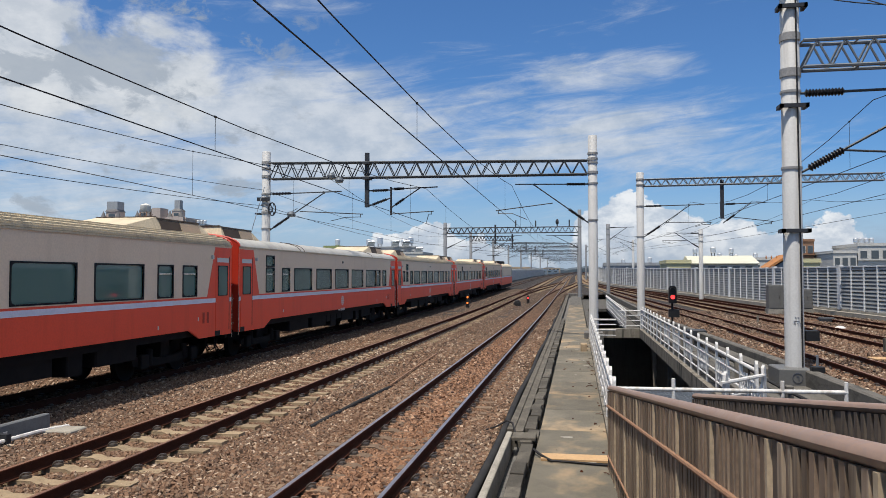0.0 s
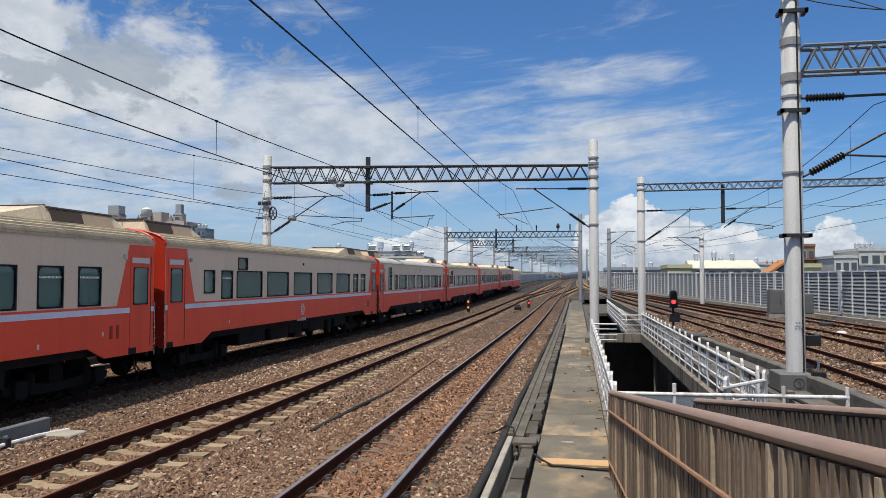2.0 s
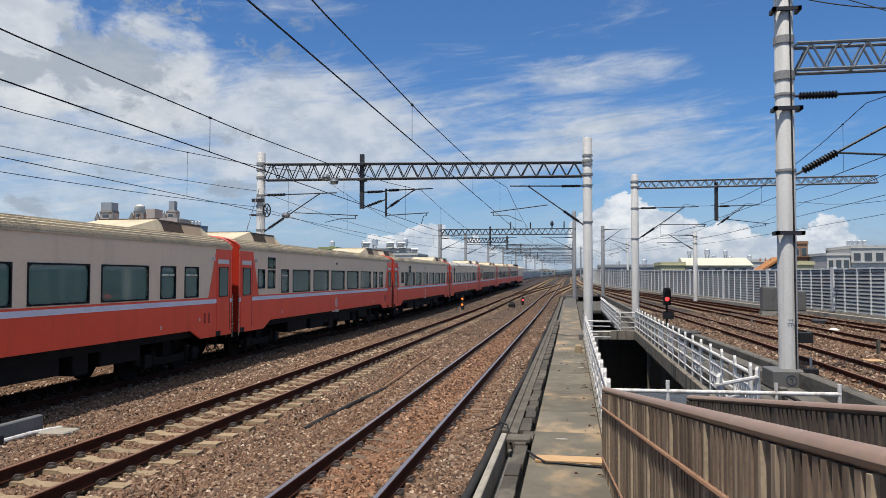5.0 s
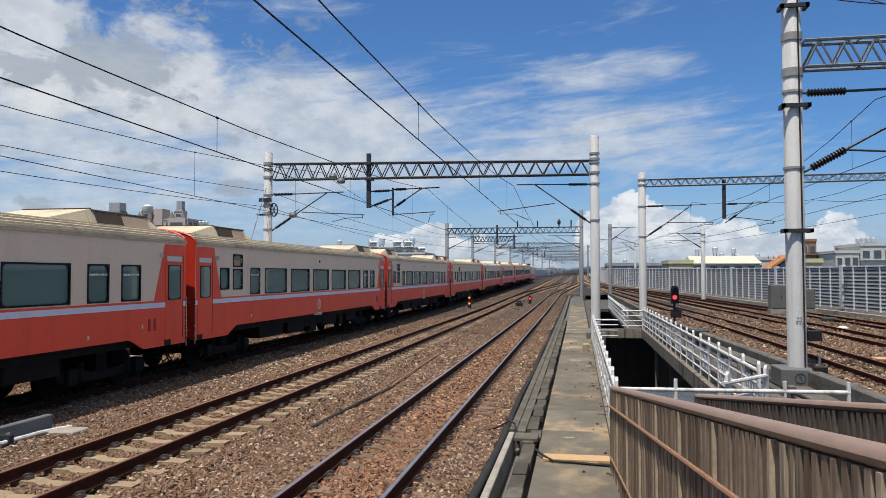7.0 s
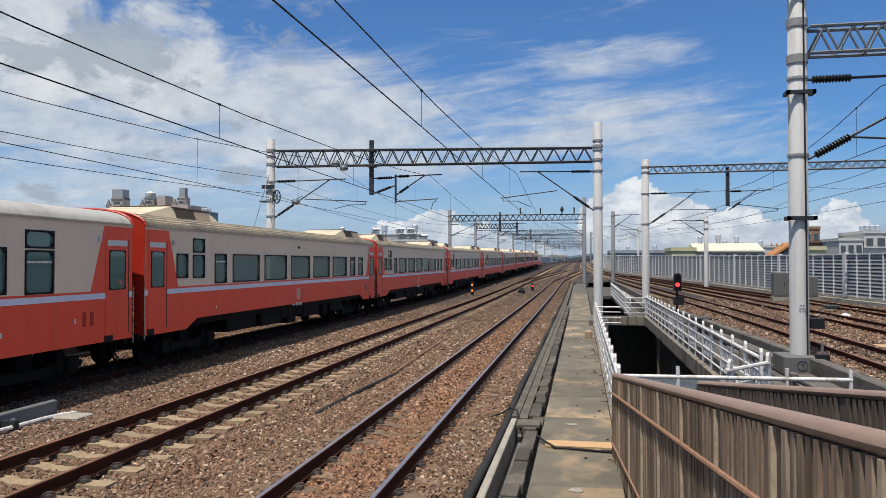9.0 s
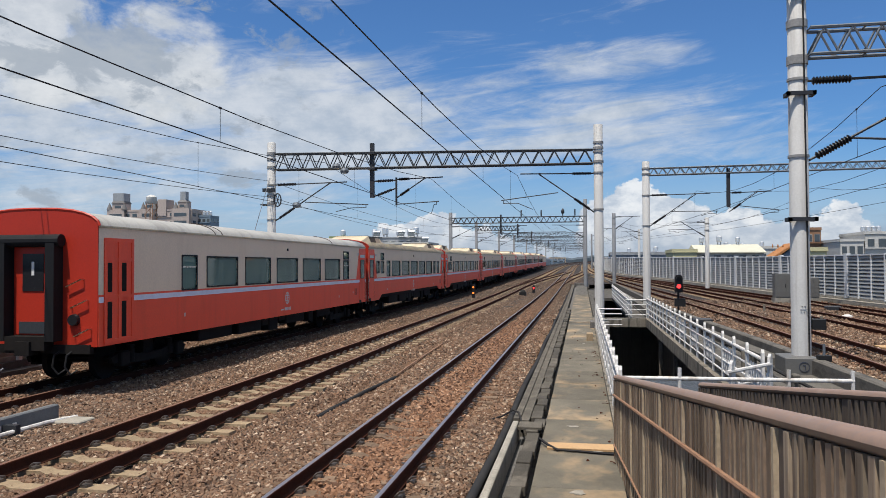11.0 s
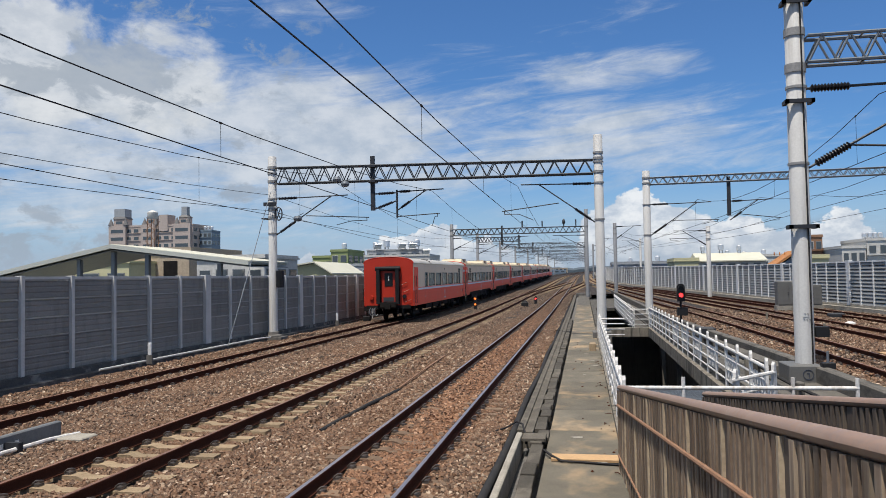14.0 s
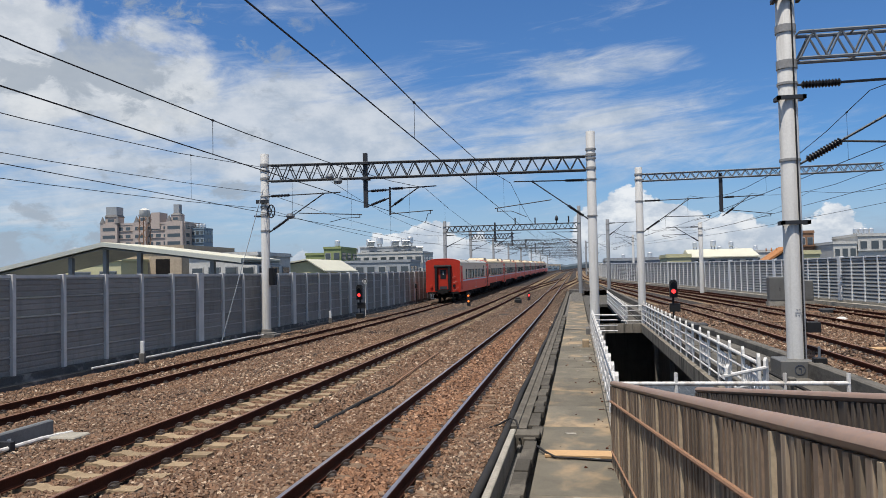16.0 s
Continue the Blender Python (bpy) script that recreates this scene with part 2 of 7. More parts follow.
WALKWAY = material("walkway_concrete", (0.142, 0.125, 0.097), 0.9, second=(0.046, 0.042, 0.034), mottle=1.3, grain=60, vary=0.45, bump=0.35, streaks=(0.42, 0.29, 0.165), streak_scale=(1.1, 0.7, 1.0), streak_amount=0.52, random_tint=0.16)
TROUGH = material("trough_cover_concrete", (0.088, 0.077, 0.062), 0.9, second=(0.030, 0.026, 0.021), mottle=2.5, vary=0.45, bump=0.4, streaks=(0.15, 0.13, 0.105), streak_scale=(5.0, 2.0, 3.0), streak_amount=0.4, random_tint=0.3)
WOOD = material("plywood", (0.447, 0.284, 0.146), 0.7, second=(0.361, 0.215, 0.103), mottle=4, vary=0.3)
RUBBER = material("black_rubber", (0.015, 0.015, 0.016), 0.6, vary=0.2, spec=0.15)
HOSE = material("black_pipe", (0.026, 0.026, 0.028), 0.85, second=(0.055, 0.049, 0.043), vary=0.35, spec=0.08)
POLE = material("pale_pole_paint", (0.53, 0.52, 0.50), 0.55, second=(0.43, 0.415, 0.39), mottle=1.5, vary=0.15, streaks=(0.28, 0.255, 0.23), streak_scale=(5, 5, 0.25), streak_amount=0.4)
# darker grey than the near masts' paint, for most masts far along the lines
GREY_POLE = material("darker_grey_pole_paint", (0.24, 0.245, 0.255), 0.6, second=(0.15, 0.155, 0.16), mottle=1.2, vary=0.35, streaks=(0.10, 0.095, 0.09), streak_scale=(5, 5, 0.25), streak_amount=0.4)
GALV = material("galvanised_steel", (0.050, 0.055, 0.062), 0.55, 0.2, second=(0.035, 0.037, 0.041), mottle=3, vary=0.3)
BAND = material("pole_band_paint", (0.27, 0.265, 0.26), 0.6, second=(0.16, 0.155, 0.15), mottle=6, vary=0.3)
GALV_LIGHT = material("bright_galvanised_steel", (0.17, 0.188, 0.21), 0.45, 0.3, second=(0.11, 0.12, 0.135), mottle=3, vary=0.25)
GALV_DULL = material("dull_galvanised_sheet", (0.15, 0.155, 0.16), 0.6, 0.2, second=(0.09, 0.09, 0.09), mottle=2, vary=0.35)
DARK_STEEL = material("dark_steel", (0.039, 0.041, 0.047), 0.55, 0.3, vary=0.25)
INSULATOR = material("dark_insulator", (0.010, 0.009, 0.010), 0.35, vary=0.15, coat=0.2)
WIRE = material("wire", (0.017, 0.017, 0.019), 0.6, 0.2, vary=0.0)
WHITE_PAINT = material("white_railing_paint", (0.60, 0.585, 0.565), 0.55, second=(0.42, 0.40, 0.37), mottle=4, vary=0.35, streaks=(0.23, 0.17, 0.12), streak_scale=(9, 9, 1.2), streak_amount=0.45, spec=0.15)
BROWN = material("brown_fence_paint", (0.185, 0.132, 0.092), 0.5, second=(0.095, 0.068, 0.050), mottle=2.5, vary=0.42, streaks=(0.46, 0.37, 0.265), streak_scale=(18, 18, 0.8), streak_amount=0.5, random_tint=0.42)
PLATE_BROWN = material("dark_brown_plate", (0.105, 0.082, 0.066), 0.5, second=(0.062, 0.050, 0.042), mottle=3, vary=0.4, streaks=(0.20, 0.16, 0.115), streak_scale=(14, 14, 0.6), streak_amount=0.4)
# paler brown for the slim posts and the rail under the handrail
PALE_EDGE = material("sun_faded_fence_edge", (0.44, 0.345, 0.235), 0.55, second=(0.27, 0.20, 0.14), mottle=5, vary=0.4)
BROWN_RAIL = material("brown_handrail_paint", (0.245, 0.162, 0.12), 0.45, second=(0.16, 0.108, 0.083), mottle=1.5, vary=0.3, streaks=(0.34, 0.25, 0.19), streak_scale=(3, 3, 3), streak_amount=0.25)
RUST_ROD = material("rusty_rod", (0.258, 0.146, 0.086), 0.7, second=(0.172, 0.086, 0.052), mottle=6, vary=0.4)
WALL_GREY = material("noise_barrier_grey", (0.245, 0.236, 0.222), 0.65, second=(0.18, 0.174, 0.165), mottle=0.8, vary=0.3, random_tint=0.10, streaks=(0.13, 0.125, 0.12), streak_scale=(3, 3, 0.4), streak_amount=0.35, spec=0.12)
WALL_RIB = material("noise_barrier_rib", (0.34, 0.33, 0.315), 0.6, second=(0.25, 0.243, 0.233), mottle=1.0, vary=0.3, random_tint=0.1, spec=0.12)
WALL_POST = material("noise_barrier_post", (0.58, 0.57, 0.555), 0.55, second=(0.31, 0.305, 0.30), mottle=1.5, vary=0.25, spec=0.15)
WALL_PALE = material("pale_barrier_panel", (0.29, 0.295, 0.295), 0.6, second=(0.21, 0.215, 0.215), mottle=1.0, vary=0.3, random_tint=0.12)
WALL_WHITE = material("white_barrier_post", (0.602, 0.611, 0.619), 0.5, second=(0.499, 0.499, 0.499), mottle=2, vary=0.25)
# side red is raised to make up for the shade on that side
CAR_RED = material("carriage_red_raised", (0.95, 0.105, 0.050), 0.42, second=(0.86, 0.092, 0.045), mottle=0.8, vary=0.25, streaks=(0.55, 0.07, 0.032), streak_scale=(3, 3, 0.3), streak_amount=0.2, spec=0.22)
# the ends' red is darkened, with the shade of the carriage gaps in it
END_RED = material("carriage_end_red_darkened", (0.40, 0.029, 0.013), 0.45, second=(0.31, 0.023, 0.011), mottle=0.9, vary=0.25)
CAR_BEIGE = material("carriage_beige", (0.84, 0.655, 0.48), 0.5, second=(0.77, 0.60, 0.44), mottle=0.7, vary=0.25, streaks=(0.55, 0.40, 0.26), streak_scale=(2, 2, 0.2), streak_amount=0.18, spec=0.25)
CAR_WHITE = material("carriage_stripe", (0.76, 0.76, 0.86), 0.45, vary=0.15)
CAR_ROOF = material("carriage_roof", (0.60, 0.50, 0.345), 0.55, second=(0.40, 0.33, 0.235), mottle=0.8, vary=0.3, streaks=(0.224, 0.181, 0.138), streak_scale=(0.5, 3.5, 0.5), streak_amount=0.4)
GREY_ROOF = material("smooth_grey_roof", (0.40, 0.385, 0.355), 0.5, second=(0.29, 0.275, 0.25), mottle=0.8, vary=0.3, streaks=(0.18, 0.165, 0.145), streak_scale=(0.5, 3.5, 0.5), streak_amount=0.35)
CAR_TAN = material("roof_unit_tan", (0.36, 0.27, 0.19), 0.6, second=(0.25, 0.19, 0.13), vary=0.3)
CAR_POD = material("roof_unit_grille", (0.060, 0.045, 0.036), 0.65, second=(0.09, 0.072, 0.06), vary=0.3, spec=0.1)
CAR_DARK = material("underframe_black", (0.013, 0.012, 0.012), 0.75, second=(0.028, 0.024, 0.021), vary=0.4, spec=0.08)
CAR_INSIDE = material("carriage_interior", (0.20, 0.25, 0.235), 0.7, vary=0.2)
CHROME = material("grab_rail_steel", (0.645, 0.602, 0.533), 0.25, 1.0, vary=0.1)
GLASS = glass_material("carriage_glass", (0.30, 0.56, 0.48), 0.40, 0.55)
CURTAIN = material("pale_green_curtain", (0.58, 0.66, 0.58), 0.85, second=(0.42, 0.50, 0.44), mottle=5, vary=0.3, random_tint=0.25)
DARK_GLASS = glass_material("building_glass", (0.25, 0.30, 0.34), 0.1)
RED_LIGHT = material("red_signal_lens", (0.5, 0.02, 0.02), 0.3, vary=0.0, glow=(1.0, 0.04, 0.04), glow_power=2.0)
AMBER_LIGHT = material("amber_signal_lens", (0.5, 0.16, 0.03), 0.3, vary=0.0, glow=(1.0, 0.17, 0.025), glow_power=1.4)
DEAD_LENS = material("unlit_signal_lens", (0.017, 0.017, 0.019), 0.2, vary=0.0)
SIGNAL_BLACK = material("signal_black", (0.012, 0.012, 0.013), 0.6, vary=0.2)
CABINET = material("grey_cabinet_paint", (0.125, 0.123, 0.118), 0.55, second=(0.095, 0.092, 0.088), vary=0.25)
CITY = material("city_ground", (0.138, 0.138, 0.133), 0.9, second=(0.086, 0.099, 0.077), mottle=0.02, grain=0.3, vary=0.4)
TILE_PINK = material("pinkish_tile_facade", (0.40, 0.335, 0.30), 0.7, second=(0.32, 0.27, 0.245), mottle=0.15, grain=2.0, vary=0.3)
# the haze of distance is mixed into the woods' blue-grey base colour
HILL = material("far_woods_haze_tinted", (0.075, 0.095, 0.115), 0.95, second=(0.045, 0.065, 0.075), mottle=0.02, grain=0.15, vary=0.4)
TILE_GREY = material("grey_facade", (0.284, 0.301, 0.318), 0.7, second=(0.224, 0.232, 0.249), mottle=0.15, grain=2.0, vary=0.3)
TILE_BLUE = material("blue_grey_facade", (0.172, 0.224, 0.275), 0.6, second=(0.138, 0.172, 0.215), mottle=0.15, grain=2.0, vary=0.3)
DARK_ROOF = material("dark_turret_roof", (0.13, 0.125, 0.125), 0.6, vary=0.3, mottle=0.3)
TAN_WALL = material("tan_wall", (0.396, 0.318, 0.232), 0.8, second=(0.318, 0.258, 0.189), mottle=0.4, grain=4, vary=0.3, streaks=(0.241, 0.189, 0.138), streak_scale=(1, 1, 0.1), streak_amount=0.35)
YELLOW_WALL = material("pale_yellow_wall", (0.473, 0.447, 0.275), 0.8, second=(0.396, 0.370, 0.232), mottle=0.4, grain=4, vary=0.25)
GREEN_WALL = material("olive_green_wall", (0.232, 0.267, 0.120), 0.8, second=(0.189, 0.224, 0.103), mottle=0.3, grain=4, vary=0.25)
CREAM_ROOF = material("cream_sheet_roof", (0.533, 0.516, 0.413), 0.5, second=(0.430, 0.404, 0.327), mottle=0.4, grain=3, vary=0.25)
WHITE_WALL = material("white_wall", (0.473, 0.464, 0.439), 0.75, second=(0.378, 0.370, 0.353), mottle=0.3, grain=3, vary=0.3)
CANOPY = material("canopy_sheet", (0.430, 0.439, 0.396), 0.5, second=(0.361, 0.370, 0.335), mottle=0.5, vary=0.2)
CANOPY_POST = material("canopy_post_grey", (0.189, 0.198, 0.206), 0.5, vary=0.2)
TANK = material("stainless_tank", (0.72, 0.72, 0.72), 0.35, 0.7, vary=0.1)
ORANGE_ROOF = material("orange_tile_roof", (0.387, 0.172, 0.060), 0.7, second=(0.275, 0.112, 0.043), mottle=0.6, grain=6, vary=0.35)
WRITING = material("white_lettering", (0.645, 0.628, 0.602), 0.5, vary=0.0)
FAINT_WRITING = material("faded_stencil", (0.20, 0.205, 0.22), 0.6, vary=0.0)
DARK_WRITING = material("dark_lettering", (0.043, 0.052, 0.077), 0.6, vary=0.0)


# ---------------------------------------------------------------- mesh helpers
class Shape:
    """Collects faces for one mesh."""

    def __init__(self):
        self.v, self.f, self.m = [], [], []

    def add(self, verts, faces, slot=0):
        k = len(self.v)
        self.v += [tuple(p) for p in verts]
        self.f += [tuple(k + i for i in f) for f in faces]
        self.m += [slot] * len(faces)
        return self

    def box(self, x0, x1, y0, y1, z0, z1, slot=0):
        return self.add([(x0, y0, z0), (x1, y0, z0), (x1, y1, z0), (x0, y1, z0), (x0, y0, z1), (x1, y0, z1), (x1, y1, z1), (x0, y1, z1)],
                        [(3, 2, 1, 0), (4, 5, 6, 7), (0, 1, 5, 4), (1, 2, 6, 5), (2, 3, 7, 6), (3, 0, 4, 7)], slot)

    def soft_box(self, x0, x1, y0, y1, z0, z1, b=0.01, slot=0):
        """A box with chamfered top and upright edges."""
        v = []
        for z, d in ((z0, 0), (z1 - b, 0), (z1, b)):
            for cx, cy, sx, sy in ((x0, y0, 1, 1), (x1, y0, -1, 1), (x1, y1, -1, -1), (x0, y1, 1, -1)):
                first = (cx + sx * d, cy + sy * (b + d), z)
                other = (cx + sx * (b + d), cy + sy * d, z)
                v += [first, other] if sx * sy > 0 else [other, first]
        f = []
        for r in range(2):
            for i in range(8):
                j = (i + 1) % 8
                f.append((r * 8 + i, r * 8 + j, r * 8 + 8 + j, r * 8 + 8 + i))
        f += [tuple(range(16, 24)), tuple(reversed(range(8)))]
        return self.add(v, f, slot)

    def prism(self, outline, axis, a, b, slot=0):
        """An outline of two coordinates, drawn out along an axis from a to b."""
        def place(p, s):
            return {"x": (s, p[0], p[1]), "y": (p[0], s, p[1]), "z": (p[0], p[1], s)}[axis]
        n = len(outline)
        v = [place(p, a) for p in outline] + [place(p, b) for p in outline]
        f = [(i, (i + 1) % n, n + (i + 1) % n, n + i) for i in range(n)]
        return self.add(v, f + [tuple(reversed(range(n))), tuple(range(n, 2 * n))], slot)

    def tube(self, p, q, r, n=8, r2=None, slot=0, caps=True):
        p, q = Vector(p), Vector(q)
        d = (q - p).normalized()
        side = d.orthogonal().normalized()
        up = d.cross(side)
        r2 = r if r2 is None else r2
        ring = [side * math.cos(2 * math.pi * i / n) + up * math.sin(2 * math.pi * i / n) for i in range(n)]
        v = [p + o * r for o in ring] + [q + o * r2 for o in ring]
        f = [(i, (i + 1) % n, n + (i + 1) % n, n + i) for i in range(n)]
        if caps:
            f += [tuple(reversed(range(n))), tuple(range(n, 2 * n))]
        return self.add(v, f, slot)

    def line(self, points, r, n=6, slot=0):
        """One connected pipe through the points."""
        pts = [Vector(p) for p in points]
        k, last = len(self.v), len(pts) - 1
        side = None
        for i, p in enumerate(pts):
            d = (pts[min(i + 1, last)] - pts[max(i - 1, 0)]).normalized()
            side = d.orthogonal().normalized() if side is None else (side - d * side.dot(d)).normalized()
            up = d.cross(side)
            self.v += [tuple(p + (side * math.cos(2 * math.pi * a / n) + up * math.sin(2 * math.pi * a / n)) * r) for a in range(n)]
        for i in range(last):
            for a in range(n):
                b = (a + 1) % n
                self.f.append((k + i * n + a, k + i * n + b, k + i * n + n + b, k + i * n + n + a))
        self.f += [tuple(k + a for a in reversed(range(n))), tuple(k + last * n + a for a in range(n))]
        self.m += [slot] * (last * n + 2)
        return self

    def lathe(self, centre, rows, n=16, slot=0):
        """Rings of (radius, height) round an upright axis."""
        x, y, z = centre
        v = [(x + r * math.cos(2 * math.pi * i / n), y + r * math.sin(2 * math.pi * i / n), z + h) for r, h in rows for i in range(n)]
        f = [(k * n + i, k * n + (i + 1) % n, (k + 1) * n + (i + 1) % n, (k + 1) * n + i) for k in range(len(rows) - 1) for i in range(n)]
        return self.add(v, f + [tuple(reversed(range(n))), tuple(range((len(rows) - 1) * n, len(rows) * n))], slot)

    def sweep(self, profile, path, slots=None):
        """A profile of (across, up) along a level path of (x, y, z)."""
        n = len(profile)
        v = []
        for i, p in enumerate(path):
            a, b = Vector(path[max(i - 1, 0)]), Vector(path[min(i + 1, len(path) - 1)])
            d = (b - a).normalized()
            right = Vector((d.y, -d.x, 0)).normalized()
            v += [Vector(p) + right * s + Vector((0, 0, h)) for s, h in profile]
        k = len(self.v)
        self.v += [tuple(p) for p in v]
        for i in range(len(path) - 1):
            for j in range(n):
                self.f.append((k + i * n + j, k + i * n + n + j, k + i * n + n + (j + 1) % n, k + i * n + (j + 1) % n))
                self.m.append(slots[j] if slots else 0)
        self.f += [tuple(k + j for j in range(n)), tuple(k + (len(path) - 1) * n + j for j in reversed(range(n)))]
        self.m += [0, 0]
        return self

    def mesh(self, name, mats, smooth=False):
        me = bpy.data.meshes.new(name)
        me.from_pydata(self.v, [], self.f)
        for m in mats if isinstance(mats, (list, tuple)) else [mats]:
            me.materials.append(m)
        me.polygons.foreach_set("material_index", self.m)
        if smooth:
            me.shade_smooth()
            me.set_sharp_from_angle(angle=radians(40))
        me.update()
        return me


def thing(name, at, label, category, group="", kind="", turn=0.0):
    ob = new(name)
    ob.empty_display_size = 0.2
    ob.matrix_basis = pose(*at, 0, 0, turn)
    return tagged(ob, label, category, group, kind)


def part(name, shape, mats, parent, label="", smooth=False):
    me = shape if isinstance(shape, bpy.types.Mesh) else shape.mesh(name, mats, smooth)
    ob = new(name, me)
    ob.parent = parent
    return tagged(ob, label)


def solid(name, shape, mats, label, category, group="", kind="", smooth=False):
    return tagged(new(name, shape.mesh(name, mats, smooth)), label, category, group, kind)


# ---------------------------------------------------------------- the climbing line
def climb_at(y):
    """The line runs level past the camera, climbs one in a hundred further on, and less steeply beyond."""
    return 0.0945 * math.log1p(math.exp((min(y, 250.0) - 57.0) / 9.0)) + 0.007 * max(0.0, y - 250.0)


def bend_at(y):
    """Far off the line swings gently to one side."""
    return 3.6e-5 * max(0.0, y - 200.0) ** 2


def lift_line(level):
    """Lay all that belongs to the line along its climb and bend; what stands on the city's ground stays level."""
    bpy.context.view_layer.update()
    for ob in list(bpy.data.objects):
        root = ob
        while root.parent:
            root = root.parent
        if root in level or root.name.startswith(("ground", "viaduct_deck", "pit_walls", "sun", "camera")):
            continue
        if not ob.parent and ob.location.y > 20:
            ob.location += Vector((bend_at(ob.location.y), 0.0, climb_at(ob.location.y)))
        elif ob.type == "MESH" and root.location.y <= 20:
            if ob.data.users > 1 or ob.location.y > 20:
                y = ob.matrix_world.translation.y
                ob.location += Vector((bend_at(y), 0.0, climb_at(y)))
            else:
                co = np.empty(len(ob.data.vertices) * 3, np.float32)
                ob.data.vertices.foreach_get("co", co)
                far = co[1::3] > 20
                if far.any():
                    y = co[1::3][far].astype(float)
                    co[2::3][far] += 0.0945 * np.log1p(np.exp((np.minimum(y, 250.0) - 57.0) / 9.0)) + 0.007 * np.maximum(0.0, y - 250.0)
                    co[0::3][far] += 3.6e-5 * np.maximum(0.0, y - 200.0) ** 2
                    ob.data.vertices.foreach_set("co", co)
                    ob.data.update()


LINE_Y = [-30.0, 20.0] + [float(v) for v in range(30, 130, 5)] + [float(v) for v in range(130, 901, 35)]


# ---------------------------------------------------------------- ground and decks
def build_ground():
    s = Shape()
    s.add([(-2500, -600, -9), (2500, -600, -9), (2500, 4200, -9), (-2500, 4200, -9)], [(0, 1, 2, 3)])
    solid("ground", s, CITY, "grey-green city ground below the railway viaduct", "ground", kind="structure")
    s = Shape()
    s.box(-14.3, -1.25, -30, 900, -1.6, -0.42)
    s.box(-1.25, 0.55, -30, 900, -0.8, -0.45)
    s.box(0.55, 0.85, 36.6, 62, -0.52, -0.30)
    s.box(2.35, 3.1, 36.6, 62, -0.52, -0.30)
    s.box(0.85, 2.35, 36.6, 37.6, -0.52, -0.30)
    s.box(0.55, 3.1, 62, 900, -0.52, -0.30)
    s.box(0.55, 3.0, -30, 12.6, -0.9, -0.55)
    s.box(3.1, 40, -30, 900, -0.55, -0.22)
    solid("viaduct_deck", s, DUCT, "weathered grey concrete viaduct deck under the tracks", "deck", kind="structure")


TRACK_A, TRACK_B, TRACK_C = -2.63, -6.27, -11.0
RAIL_C_Z = -0.12


def bed_height(x, y):
    """The top of the stone bed: full round the sleepers, lower between the tracks."""
    h = -0.30
    for c in (TRACK_A, TRACK_B, TRACK_C):
        d = abs(x - c)
        h = max(h, {TRACK_A: -0.205, TRACK_B: -0.235, TRACK_C: -0.335}[c] - max(0.0, d - 1.35) * 0.35)
    h += 0.035 * noise.noise((x * 0.9, y * 0.5, 0.0)) + 0.012 * noise.noise((x * 4.0, y * 4.0, 3.0))
    return h


def grid_sheet(x0, x1, y0, y1, step, height):
    nx, ny = int(round((x1 - x0) / step)), int(round((y1 - y0) / step))
    s = Shape()
    v = [(x0 + (x1 - x0) * i / nx, y0 + (y1 - y0) * j / ny) for j in range(ny + 1) for i in range(nx + 1)]
    s.add([(x, y, height(x, y)) for x, y in v],
          [(j * (nx + 1) + i, j * (nx + 1) + i + 1, (j + 1) * (nx + 1) + i + 1, (j + 1) * (nx + 1) + i) for j in range(ny) for i in range(nx)])
    return s


def right_bed(x, y):
    edge = float(np.interp(y, [p[1] for p in KERB], [p[0] for p in KERB]))
    if x < edge:
        return -0.30
    return 0.02 + 0.03 * noise.noise((x * 0.8, y * 0.5, 5.0)) + 0.012 * noise.noise((x * 4.0, y * 4.0, 8.0))


def build_beds():
    s = grid_sheet(-13.7, -1.22, -30.0, 46.0, 0.2, bed_height)
    far = grid_sheet(-13.7, -1.22, 46.0, 900.0, 1.9, lambda x, y: -0.24)
    k = len(s.v)
    s.v += far.v
    s.f += [tuple(k + i for i in f) for f in far.f]
    s.m += far.m
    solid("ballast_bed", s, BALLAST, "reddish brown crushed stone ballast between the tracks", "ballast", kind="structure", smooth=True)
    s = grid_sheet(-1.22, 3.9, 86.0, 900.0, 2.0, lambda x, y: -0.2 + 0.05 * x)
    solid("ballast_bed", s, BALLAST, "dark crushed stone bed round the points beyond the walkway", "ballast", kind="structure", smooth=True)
    solid("end_block", Shape().soft_box(-0.9, 0.75, 85.6, 86.4, -0.5, 0.05, 0.03), DARK_CONCRETE, "dark concrete block closing the walkway", "block", kind="structure")
    s = grid_sheet(3.75, 17.0, -30.0, 60.0, 0.35, right_bed)
    far = grid_sheet(3.75, 17.0, 60.0, 900.0, 3.0, lambda x, y: 0.03)
    k = len(s.v)
    s.v += far.v
    s.f += [tuple(k + i for i in f) for f in far.f]
    s.m += far.m
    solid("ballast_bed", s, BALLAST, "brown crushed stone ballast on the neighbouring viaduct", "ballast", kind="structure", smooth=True)


